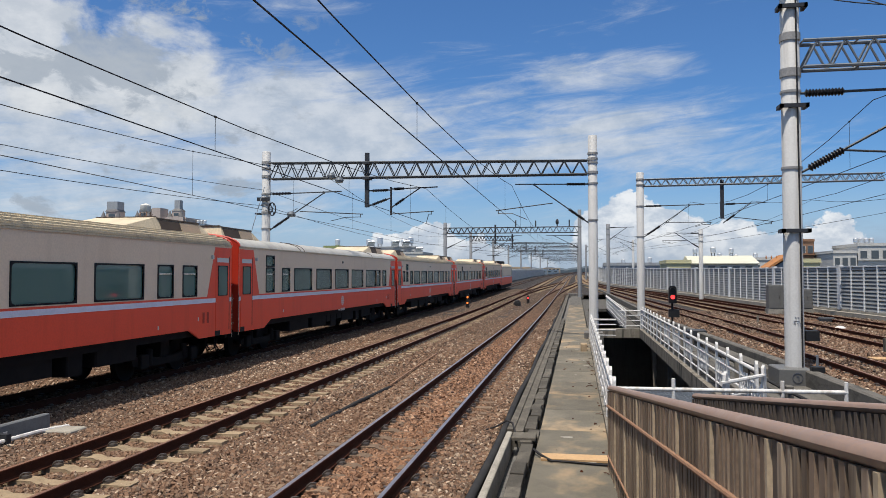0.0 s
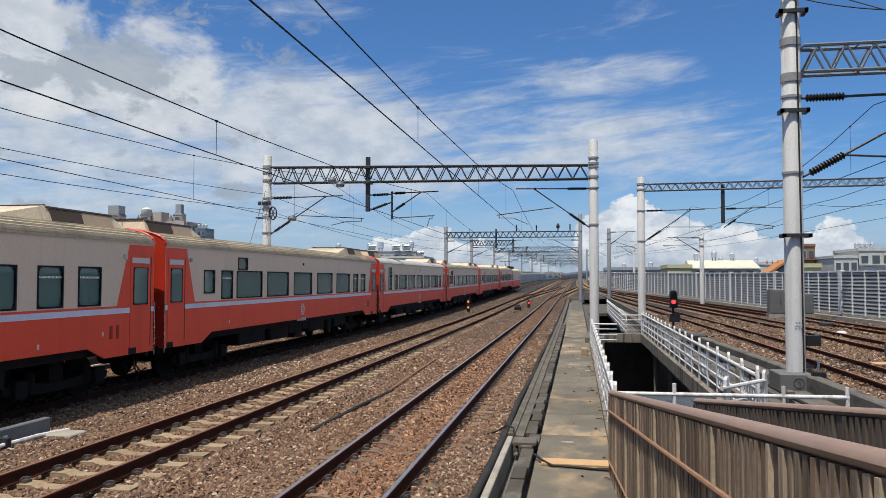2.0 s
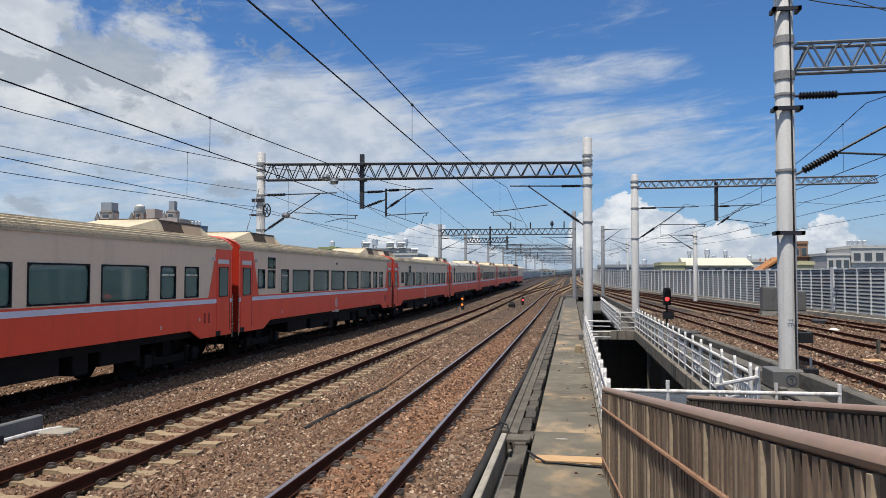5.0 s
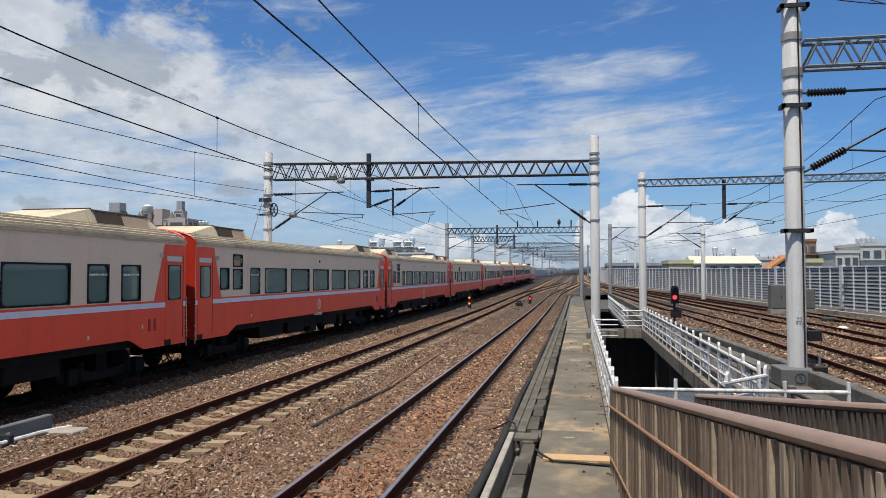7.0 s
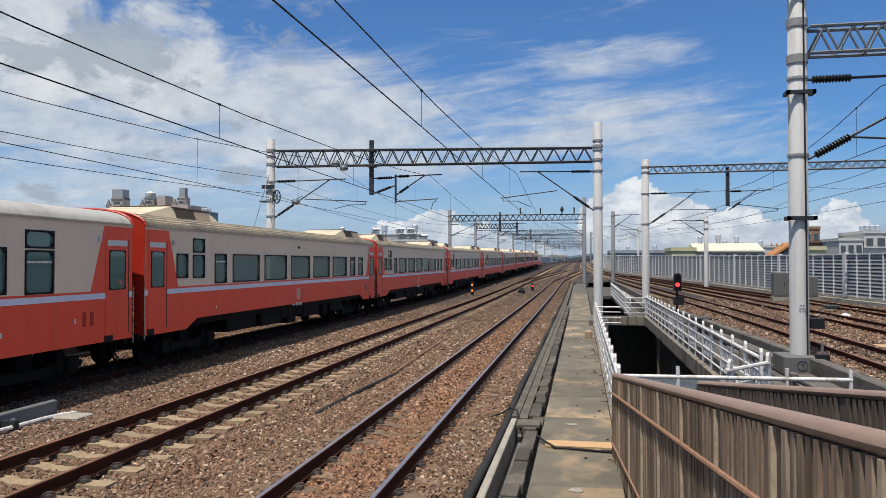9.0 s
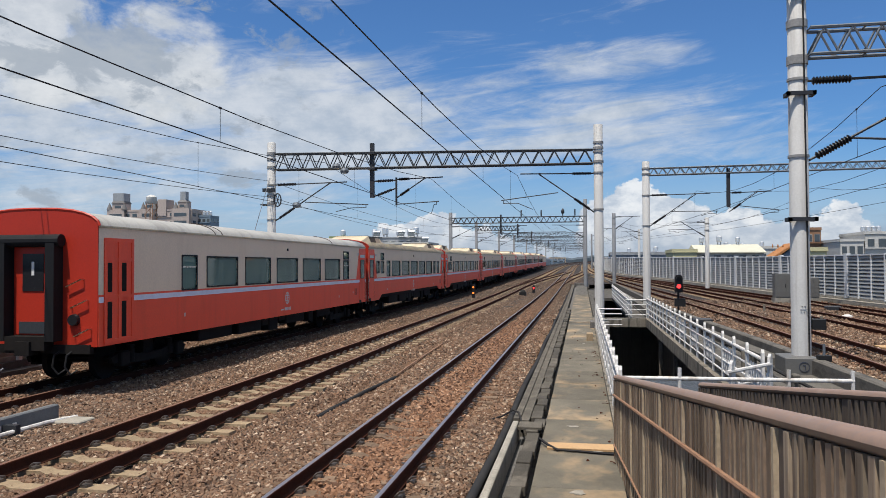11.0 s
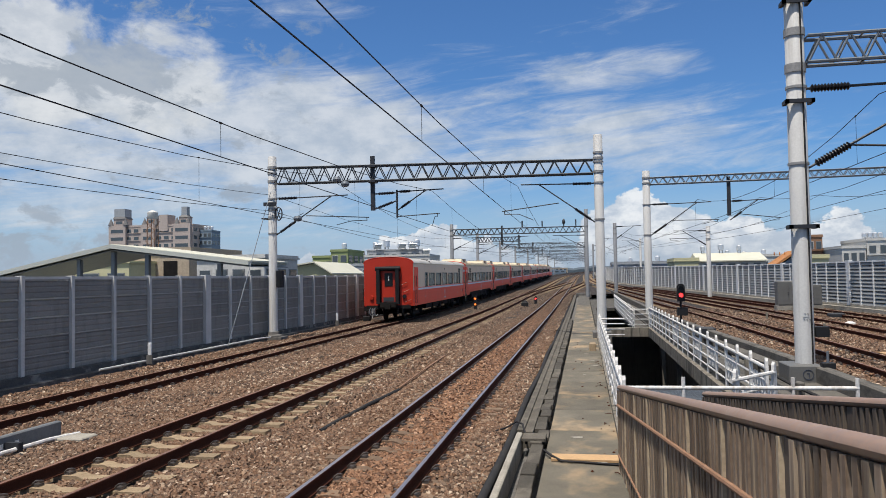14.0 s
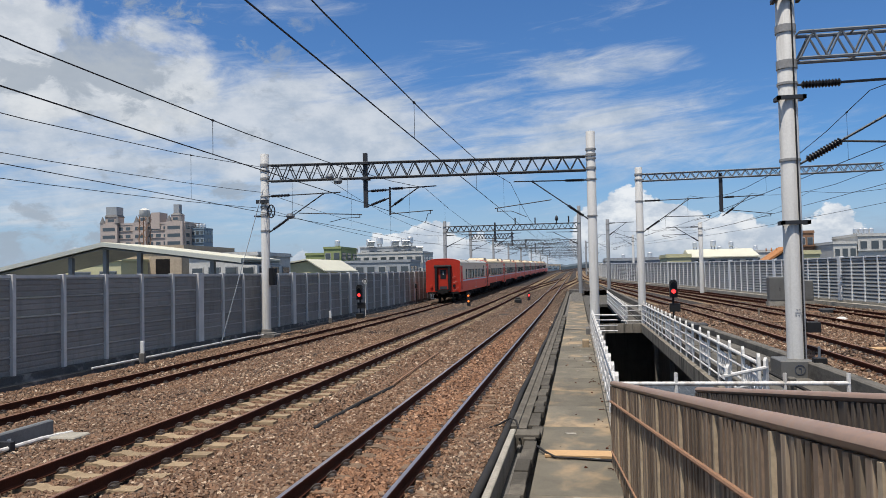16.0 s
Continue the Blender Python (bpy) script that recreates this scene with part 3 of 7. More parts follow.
def scatter_stones(areas, height, label, seed, clear=()):
    """Crushed stones, eight corners each, lying on the bed."""
    rng = np.random.default_rng(seed)
    pts = []
    for x0, x1, y0, y1, per_m2, size in areas:
        n = int((x1 - x0) * (y1 - y0) * per_m2)
        pts.append(np.stack([rng.uniform(x0, x1, n), rng.uniform(y0, y1, n), np.full(n, size)], 1))
    pts = np.concatenate(pts)
    keep = np.ones(len(pts), bool)
    for cx, y0, step, share, reach in clear:
        off = (pts[:, 1] - y0 + step / 2) % step - step / 2
        on = (np.abs(pts[:, 0] - cx) < reach) & (np.abs(off) < 0.115)
        keep &= ~(on & (rng.uniform(size=len(pts)) < share))
        keep &= ~((np.abs(np.abs(pts[:, 0] - cx) - 0.5665) < 0.085))
    pts = pts[keep]
    n = len(pts)
    z = np.array([height(a, b) for a, b, _ in pts])
    cube = np.array([(-1, -1, -1), (1, -1, -1), (1, 1, -1), (-1, 1, -1), (-1, -1, 1), (1, -1, 1), (1, 1, 1), (-1, 1, 1)], float)
    v = cube[None] * rng.uniform(0.55, 1.0, (n, 8, 3))
    v *= (pts[:, 2:3] * rng.uniform(0.55, 1.25, (n, 3)) * (0.58, 0.58, 0.46))[:, None, :]
    q = rng.normal(size=(n, 4))
    q[:, 1:3] *= 0.55
    q /= np.linalg.norm(q, axis=1, keepdims=True)
    w, a, b, c = q.T
    rot = np.stack([np.stack([1 - 2 * (b * b + c * c), 2 * (a * b - c * w), 2 * (a * c + b * w)], 1),
                    np.stack([2 * (a * b + c * w), 1 - 2 * (a * a + c * c), 2 * (b * c - a * w)], 1),
                    np.stack([2 * (a * c - b * w), 2 * (b * c + a * w), 1 - 2 * (a * a + b * b)], 1)], 1)
    v = np.einsum("nij,nkj->nki", rot, v)
    v += np.stack([pts[:, 0], pts[:, 1], z + pts[:, 2] * rng.uniform(0.0, 0.55, n)], 1)[:, None, :]
    quads = np.array([(3, 2, 1, 0), (4, 5, 6, 7), (0, 1, 5, 4), (1, 2, 6, 5), (2, 3, 7, 6), (3, 0, 4, 7)])
    f = (quads[None] + (np.arange(n) * 8)[:, None, None]).reshape(-1)
    me = bpy.data.meshes.new("ballast_stones")
    me.vertices.add(n * 8)
    me.vertices.foreach_set("co", v.reshape(-1))
    me.loops.add(len(f))
    me.loops.foreach_set("vertex_index", f.astype(np.int32))
    me.polygons.add(n * 6)
    me.polygons.foreach_set("loop_start", np.arange(0, n * 24, 4, dtype=np.int32))
    me.polygons.foreach_set("use_smooth", np.zeros(n * 6, bool))
    me.materials.append(STONE)
    me.update(calc_edges=True)
    tagged(new("ballast_stones", me), label, "ballast", kind="stuff")


RAIL_PROFILE = [(-0.063, -0.153), (-0.063, -0.142), (-0.012, -0.125), (-0.010, -0.045), (-0.033, -0.036), (-0.033, -0.006), (-0.026, 0.0),
                (0.026, 0.0), (0.033, -0.006), (0.033, -0.036), (0.010, -0.045), (0.012, -0.125), (0.063, -0.142), (0.063, -0.153)]
RAIL_SLOTS = [0, 0, 0, 0, 0, 0, 1, 0, 0, 0, 0, 0, 0, 0]


def sleeper_shape():
    s = Shape()
    half = [(-1.02, -0.22), (-1.02, 0.0), (-0.30, 0.0), (-0.22, -0.03), (0.22, -0.03), (0.30, 0.0), (1.02, 0.0), (1.02, -0.22)]
    n = len(half)
    v = [(x, sy * (0.11 if z > -0.1 else 0.135), z) for sy in (-1, 1) for x, z in half]
    s.add(v, [(i, (i + 1) % n, n + (i + 1) % n, n + i) for i in range(n)] + [tuple(reversed(range(n))), tuple(range(n, 2 * n))])
    return s


def offset_path(path, d):
    out = []
    for i, p in enumerate(path):
        a, b = Vector(path[max(i - 1, 0)]), Vector(path[min(i + 1, len(path) - 1)])
        t = (b - a).normalized()
        out.append((p[0] + t.y * d, p[1] - t.x * d, p[2]))
    return out


def along(path, step, start=0.0):
    """Places and headings at even steps along a path."""
    out, left = [], start
    for a, b in zip(path, path[1:]):
        a, b = Vector(a), Vector(b)
        d = (b - a).length
        while left < d:
            out.append((a.lerp(b, left / d), math.degrees(math.atan2(-(b - a).x, (b - a).y))))
            left += step
        left -= d
    return out


def clip_into(s, x, y, z, turn, side):
    """A spring clip beside the rail foot."""
    c, k = math.cos(radians(turn)), math.sin(radians(turn))
    def at(u, v, h):
        return (x + u * c - v * k, y + u * k + v * c, z + h)
    u = side
    s.line([at(u * 0.06, -0.045, 0.02), at(u * 0.085, -0.06, 0.05), at(u * 0.115, -0.055, 0.075), at(u * 0.145, -0.015, 0.07), at(u * 0.145, 0.04, 0.055), at(u * 0.11, 0.06, 0.045), at(u * 0.07, 0.05, 0.02)], 0.013, 5)
    p = at(u * 0.10, 0, 0.0)
    s.box(p[0] - 0.045, p[0] + 0.045, p[1] - 0.06, p[1] + 0.06, z, z + 0.03)


def build_track(path, label, near, clip_to, top, step=0.585, start=0.0, wood=None):
    """Two rails on concrete sleepers. near: how far along the single sleepers are parts of their own."""
    t = thing("railway_track", (0, 0, 0), label, "track", group="railway tracks", kind="structure")
    for d in (-0.5335 - 0.033, 0.5335 + 0.033):
        part("rail", Shape().sweep(RAIL_PROFILE, offset_path(path, d), RAIL_SLOTS), [RUST, top], t)
    base = sleeper_shape()
    wood = wood or SLEEPER
    me = base.mesh("sleeper", wood)
    rest, clips = Shape(), Shape()
    for p, turn in along(path, step, start):
        if p.y > 320:
            break
        z = p.z - 0.165
        if p.y < near:
            ob = part("sleeper", me, None, t)
            ob.matrix_basis = pose(p.x + random.uniform(-0.015, 0.015), p.y, z, 0, 0, turn + random.uniform(-0.5, 0.5))
        else:
            rest.add([(p.x + x * math.cos(radians(turn)) - y * math.sin(radians(turn)), p.y + x * math.sin(radians(turn)) + y * math.cos(radians(turn)), z + h) for x, y, h in base.v], base.f)
        if p.y < clip_to:
            for d in (-0.5665, 0.5665):
                for side in (-1, 1):
                    cx = p.x + d * math.cos(radians(turn))
                    cy = p.y + d * math.sin(radians(turn))
                    clip_into(clips, cx, cy, z, turn, side)
    tagged(part("far_sleepers", rest, wood, t), kind="stuff")
    if clips.v:
        tagged(part("rail_fastenings", clips, CLIP_STEEL, t), kind="stuff")


def straight(x, z, y0=-20.0, y1=900.0):
    return [(x, y0, z)] + [(x, v, z) for v in LINE_Y if y0 < v < y1] + [(x, y1, z)]


def smooth_path(points, z, step=4.0):
    ys = np.array([p[1] for p in points], float)
    xs = np.array([p[0] for p in points], float)
    y = np.arange(ys[0], ys[-1] + 0.1, step)
    x = np.interp(y, ys, xs)
    for _ in range(30):
        x[1:-1] = (x[:-2] + 2 * x[1:-1] + x[2:]) / 4
    return [(float(a), float(b), z) for a, b in zip(x, y)]


D_PATH = smooth_path([(6.6, -20), (6.8, 10), (7.0, 22), (6.9, 32), (6.35, 46), (5.6, 60), (5.0, 72), (3.5, 98), (2.1, 122), (1.0, 150), (0.6, 220), (0.6, 600)], 0.2)
E_PATH = smooth_path([(10.2, -20), (10.2, 10), (10.15, 24), (10.0, 36), (9.5, 50), (8.8, 62), (7.8, 76), (5.6, 98), (3.4, 122), (2.0, 150), (1.6, 220), (1.6, 600)], 0.2)
F_PATH = smooth_path([(13.6, -20), (13.6, 10), (13.5, 24), (13.2, 36), (12.5, 50), (11.5, 62), (10.0, 76), (7.4, 94), (5.8, 104)], 0.2)
R_WALL = smooth_path([(17.0, 0), (16.2, 30), (15.2, 41.6), (14.5, 49), (13.5, 59.6), (11.6, 79), (9.3, 93), (7.0, 108), (5.0, 124), (4.2, 150), (4.0, 200), (4.0, 600)], 0.3, 2.0)
KERB = smooth_path([(5.3, -20), (5.25, 8), (5.62, 14), (5.48, 18), (4.85, 25), (4.45, 32), (4.1, 46), (3.9, 60), (3.2, 90), (1.5, 120), (0.2, 140)], 0.0, 2.0)


# ---------------------------------------------------------------- noise barriers
def panel_shape(length, height, ribs, thick=0.05, flat=False):
    """A barrier panel with level ribs, its face towards +x."""
    s = Shape()
    rows = [(0.0, 0.0), (0.0, thick * 0.6)]
    for i in range(ribs):
        a, b = height * i / ribs, height * (i + 1) / ribs
        w = b - a
        rows += [(a + 0.10 * w, thick), (a + 0.72 * w, thick), (a + 0.80 * w, thick * 0.35), (a + 0.97 * w, thick * 0.35)]
    rows += [(height - 0.004, thick * 0.6), (height - 0.004, 0.0)]
    s.prism([(d, z) for z, d in rows][::-1], "y", 0.0, length)
    return s


def build_left_wall():
    x, step = -14.0, 1.92
    w = thing("wall_left", (0, 0, 0), "dark grey ribbed metal noise barrier on a low concrete plinth", "noise barrier", kind="structure")
    part("plinth", Shape().sweep([(-0.2, -0.6), (-0.2, 0.02), (0.16, 0.02), (0.16, -0.16), (0.42, -0.16), (0.42, -0.6)], [(x, v, 0.0) for v in LINE_Y]), PLINTH, w, "damp dark concrete plinth")
    panel = panel_shape(step - 0.12, 0.452, 3, 0.018).box(0.0, 0.040, 0.001, step - 0.121, 0.452, 0.488, 1).mesh("panel", [WALL_GREY, WALL_RIB])
    cap = Shape().box(-0.03, 0.05, 0, step - 0.12, 0, 0.07).mesh("cap", WALL_POST)
    post = Shape().box(-0.09, 0.10, -0.06, 0.06, 0.0, 2.56).mesh("post", WALL_POST)
    broad = Shape().box(-0.09, 0.13, -0.20, 0.20, 0.0, 2.58).mesh("post", WALL_POST)
    rest = Shape()
    k = 0
    for i in range(-10, 160):
        y = 17.0 + i * step
        lift = 0.0
        wide = i % 5 == 0 and i > 0
        if y < 118:
            p = part("post", broad if wide else post, None, w)
            p.matrix_basis = pose(x, y, lift)
            for j in range(5):
                q = part("panel", panel, None, w)
                q.matrix_basis = pose(x, y + 0.06, 0.02 + j * 0.49 + lift)
            c = part("cap", cap, None, w)
            c.matrix_basis = pose(x, y + 0.06, 2.47 + lift)
        else:
            rest.box(x - 0.09, x + 0.1, y - 0.06, y + 0.06, 0, 2.56 + lift)
            rest.box(x, x + 0.04, y + 0.06, y + step - 0.06, 0, 2.5 + lift)
    tagged(part("far_panels", rest, WALL_POST, w), kind="stuff")


def build_right_wall():
    w = thing("wall_right", (0, 0, 0), "pale grey louvred noise barrier with white posts", "noise barrier", kind="structure")
    base = [(a, b, 0.0) for a, b, _ in R_WALL]
    part("plinth", Shape().sweep([(-0.45, -0.1), (-0.45, 0.30), (-0.12, 0.30), (-0.12, 0.42), (0.2, 0.42), (0.2, -0.1)], base), CONCRETE, w, "weathered concrete kerb")
    step = 1.5
    panel = Shape()
    for j in range(12):
        z = 0.42 + j * 0.1965
        panel.prism([(-0.02, z), (-0.07, z + 0.008), (-0.08, z + 0.03), (-0.05, z + 0.148), (-0.02, z + 0.155), (0.02, z + 0.196), (0.02, z)], "y", 0.03, step - 0.03)
    me = panel.mesh("panel", WALL_PALE)
    post = Shape().box(-0.12, 0.06, -0.045, 0.045, 0.40, 2.84).mesh("post", WALL_WHITE)
    broad = Shape().box(-0.14, 0.08, -0.20, 0.20, 0.40, 2.90).mesh("post", WALL_WHITE)
    rail = Shape().box(-0.11, 0.05, 0, step, 2.76, 2.83).mesh("cap", WALL_WHITE)
    for i, (p, turn) in enumerate(along(base, step)):
        if p.y > 175:
            break
        for name, m in (("post", broad if i % 7 == 3 else post), ("panel", me), ("cap", rail)):
            part(name, m, None, w).matrix_basis = pose(p.x, p.y, 0.0, 0, 0, turn)


# ---------------------------------------------------------------- walkway and pit
def build_walkway():
    w = thing("walkway", (0, 0, 0), "worn concrete service walkway with sandy stains and joints", "walkway", kind="structure")
    y, i = 3.0 - 1.95 * 12, 0
    while y < 62:
        d = 1.95
        s = Shape().soft_box(-0.60, 0.46, y, y + d - 0.012, -0.40, -0.20 + random.uniform(-0.004, 0.004), 0.008)
        part("slab", s, WALKWAY, w)
        y += d
    part("walkway_edge", Shape().box(0.46, 0.56, 10.4, 36.5, -0.45, -0.12), STAINED, w, "pale concrete kerb")
    part("far_walkway", Shape().sweep([(-0.60, -0.40), (-0.60, -0.21), (0.46, -0.21), (0.46, -0.40)], straight(0.0, 0.0, 61.5, 86)), DUCT, w)
    # trough covers beside it
    t = thing("cable_trough", (0, 0, 0), "grey concrete cable trough with uneven cover slabs", "cable trough", kind="structure")
    y = -19.0
    while y < 44:
        d = random.choice((0.6, 0.6, 0.6, 0.45))
        a = random.uniform(-0.02, 0.02)
        if 11.7 < y < 12.2:
            a += 0.05
        s = Shape().soft_box(-0.98 + 0.14 + a, -0.66 + a, y, y + d - 0.015, -0.24, -0.135 + random.uniform(-0.015, 0.012), 0.008)
        part("cover_slab", s, TROUGH, t)
        y += d
    part("trough_wall", Shape().sweep([(-1.10, -0.45), (-1.10, -0.09), (-0.99, -0.09), (-0.99, -0.12), (-0.85, -0.12), (-0.85, -0.45)], straight(0.0, 0.0, 12.2, 85)), TROUGH, t)
    part("kerb", Shape().soft_box(-1.08, -0.99, -20.0, 11.9, -0.45, -0.07, 0.012), CONCRETE, t, "pale concrete kerb strip")
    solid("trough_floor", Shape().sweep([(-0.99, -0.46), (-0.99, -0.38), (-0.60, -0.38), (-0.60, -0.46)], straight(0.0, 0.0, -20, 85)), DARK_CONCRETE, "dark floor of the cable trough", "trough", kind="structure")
    pts = [(-1.17 + 0.02 * math.sin(v * 0.7), v, -0.13) for v in np.arange(3, 60, 0.8)]
    solid("black_pipe", Shape().line(pts, 0.055, 10), HOSE, "long black plastic cable pipe beside the trough", "pipe", smooth=True)
    solid("loose_cable", Shape().line([(-1.55, 12.4, -0.19), (-1.3, 12.5, -0.12), (-1.13, 12.5, -0.02), (-1.02, 12.3, -0.02), (-0.95, 12.0, -0.12), (-0.93, 11.8, -0.22)], 0.016, 6), HOSE, "black cable looping over the trough edge", "cable", smooth=True)
    solid("plank", Shape().box(-0.50, 0.42, 10.62, 10.95, -0.195, -0.165), WOOD, "orange plywood board lying across the walkway", "plank")
    solid("loose_cable", Shape().line([(-0.62, 11.0, -0.13), (-0.5, 10.75, -0.15), (-0.35, 10.55, -0.175), (-0.1, 10.55, -0.18), (0.2, 10.48, -0.18), (0.42, 10.45, -0.18)], 0.018, 6), HOSE, "black cable along the edge of the board", "cable", smooth=True)
    solid("drop_slab", Shape().soft_box(-0.98, -0.62, 11.55, 11.95, -0.135, -0.085, 0.01), TROUGH, "loose concrete cover slab lying on the trough", "slab")


def white_railing(path, label, panels=True, height=0.92):
    """Painted steel railing: blade posts, four pipes, cut-out panels in every second bay."""
    r = thing("railing", (0, 0, 0), label, "railing", group="white railings")
    spots = along(path, 1.25)
    post = Shape().prism([(-0.055, 0), (0.055, 0), (0.05, height * 0.9), (0.035, height * 1.06), (0.0, height * 1.12), (-0.035, height * 1.06), (-0.05, height * 0.9)], "x", -0.025, 0.025).mesh("post", WHITE_PAINT)
    for i, (p, turn) in enumerate(spots):
        part("post", post, None, r).matrix_basis = pose(p.x, p.y, p.z, 0, 0, turn)
        if panels and i % 2 == 0 and p.y < 27 and i + 1 < len(spots):
            q = spots[i + 1][0]
            d = (q - p).normalized()
            s = Shape()
            a, b = 0.10, (q - p).length - 0.10
            n = 5
            for k in range(n):
                u0, u1 = a + (b - a) * k / n, a + (b - a) * (k + 1) / n
                for e0, e1 in (((u0, 0.22), (u1, 0.72)), ((u1, 0.22), (u0, 0.72))):
                    s.tube(p + d * e0[0] + Vector((0, 0, e0[1])), p + d * e1[0] + Vector((0, 0, e1[1])), 0.017, 5)
            part("lattice_panel", s, WHITE_PAINT, r)
    ends = [Vector(p) for p in path]
    for h in (0.16, 0.40, 0.64, 0.86):
        part("pipe", Shape().line([e + Vector((0, 0, h * height / 0.92)) for e in ends], 0.034 if h > 0.8 else 0.022, 8), WHITE_PAINT, r, smooth=True)
    return r


def build_pit():
    beam = Shape().box(2.86, 3.14, 11.9, 36.6, -0.52, -0.14)
    beam.box(0.56, 0.70, 12.6, 36.6, -0.6, -0.13)
    solid("edge_beam", beam, STAINED, "stained concrete edge beams along the dark opening", "beam", kind="structure")
    solid("end_beam", Shape().box(0.70, 2.86, 36.3, 36.6, -0.55, -0.14), STAINED, "concrete beam closing the opening", "beam", kind="structure")
    s = Shape().box(-2.5, 6.5, 9.0, 66.0, -8.98, -8.9)
    s.box(-2.5, -2.0, 9.0, 66.0, -8.9, -1.6).box(6.0, 6.5, 9.0, 66.0, -8.9, -0.6).box(-2.0, 6.0, 65.5, 66.0, -8.9, -0.6).box(-2.0, 6.0, 9.0, 9.5, -8.9, -0.9)
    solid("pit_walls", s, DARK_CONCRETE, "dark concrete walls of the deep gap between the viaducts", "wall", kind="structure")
    for y in (21.5, 26.5, 31.5):
        solid("support_post", Shape().box(2.98, 3.12, y, y + 0.14, -8.9, -0.53), STAINED, "pale concrete support post below the edge beam", "post", group="posts in the opening")
    # wire mesh over the near end
    g = Shape()
    x = 0.6
    while x < 3.0:
        g.box(x, x + 0.012, 12.7, 17.6, -0.235, -0.22)
        x += 0.075
    y = 12.7
    while y < 17.6:
        g.box(0.6, 3.0, y, y + 0.012, -0.225, -0.21)
        y += 0.12
    g.box(0.56, 3.0, 12.7, 17.6, -0.30, -0.26)
    solid("mesh_cover", g, GALV_LIGHT, "grey wire mesh cover over the near end of the opening", "grating", kind="structure")
    white_railing([(0.52, 11.2, -0.13), (0.52, 29.5, -0.13)], "white painted steel railing beside the walkway")
    white_railing([(0.52, 30.4, -0.13), (1.5, 30.4, -0.13)], "short white pipe railing across the walkway edge", False, 0.8)
    white_railing([(3.0, 13.75, -0.14), (3.0, 37.2, -0.14)], "white painted railing with cut-out panels along the opening")
    white_railing([(3.0, 37.2, -0.2), (2.0, 37.2, -0.2)], "white pipe railing closing the far end of the opening", False)
    white_railing([(2.3, 37.4, -0.3), (2.3, 62.0, -0.3)], "white painted railing beyond the opening")
    white_railing([(2.98, 13.15, -0.14), (2.12, 12.05, -0.14)], "white railing corner with a cut-out panel")
    r = thing("pipe_barrier", (0, 0, 0), "white pipe barrier across the end of the ramp", "barrier")
    part("pipe", Shape().tube((0.52, 11.4, 0.70), (3.68, 11.4, 0.72), 0.03, 10), WHITE_PAINT, r, smooth=True)
    for x in (1.36, 2.83, 3.66):
        part("post", Shape().tube((x, 11.4, -0.55), (x, 11.4, 0.86), 0.028, 8), WHITE_PAINT, r, smooth=True)
    # kerbs and trough beside the neighbouring viaduct
    s = Shape().sweep([(-0.14, -0.35), (-0.14, 0.17), (-0.10, 0.20), (0.08, 0.20), (0.12, 0.17), (0.12, -0.35)], KERB)
    s.sweep([(-0.62, -0.35), (-0.62, 0.02), (-0.30, 0.05), (-0.30, -0.35)], KERB[20:34])
    s.sweep([(-0.62, -0.35), (-0.62, 0.02), (-0.30, 0.05), (-0.30, -0.35)], KERB[:18])
    s.soft_box(3.15, 3.36, -20, 62, -0.4, 0.02, 0.01)
    s.box(3.36, 5.2, -20, 62, -0.4, -0.20)
    k = solid("viaduct_kerb", s, DUCT, "double concrete kerb and cable duct beside the neighbouring tracks", "kerb", kind="structure")
    y = 12.0
    while y < 44:
        d = random.choice((0.9, 1.0, 1.0, 1.2))
        a = random.uniform(-0.02, 0.02)
        part("cover_slab", Shape().soft_box(3.50 + a, 3.86 + a, y, y + d - 0.03, -0.21, -0.09 + random.uniform(-0.02, 0.015), 0.012), DUCT, k)
        y += d
    for x, y in ((4.20, 16.3), (4.16, 20.0), (4.12, 23.5), (4.0, 28.0)):
        part("cable_saddle", Shape().soft_box(x - 0.07, x + 0.07, y, y + 0.2, -0.2, 0.13, 0.02), DUCT, k)
    part("cable", Shape().line([(4.2 - 0.006 * (v - 14) + 0.03 * math.sin(v), v, 0.02) for v in np.arange(12, 40, 1.0)], 0.035, 6), HOSE, k)


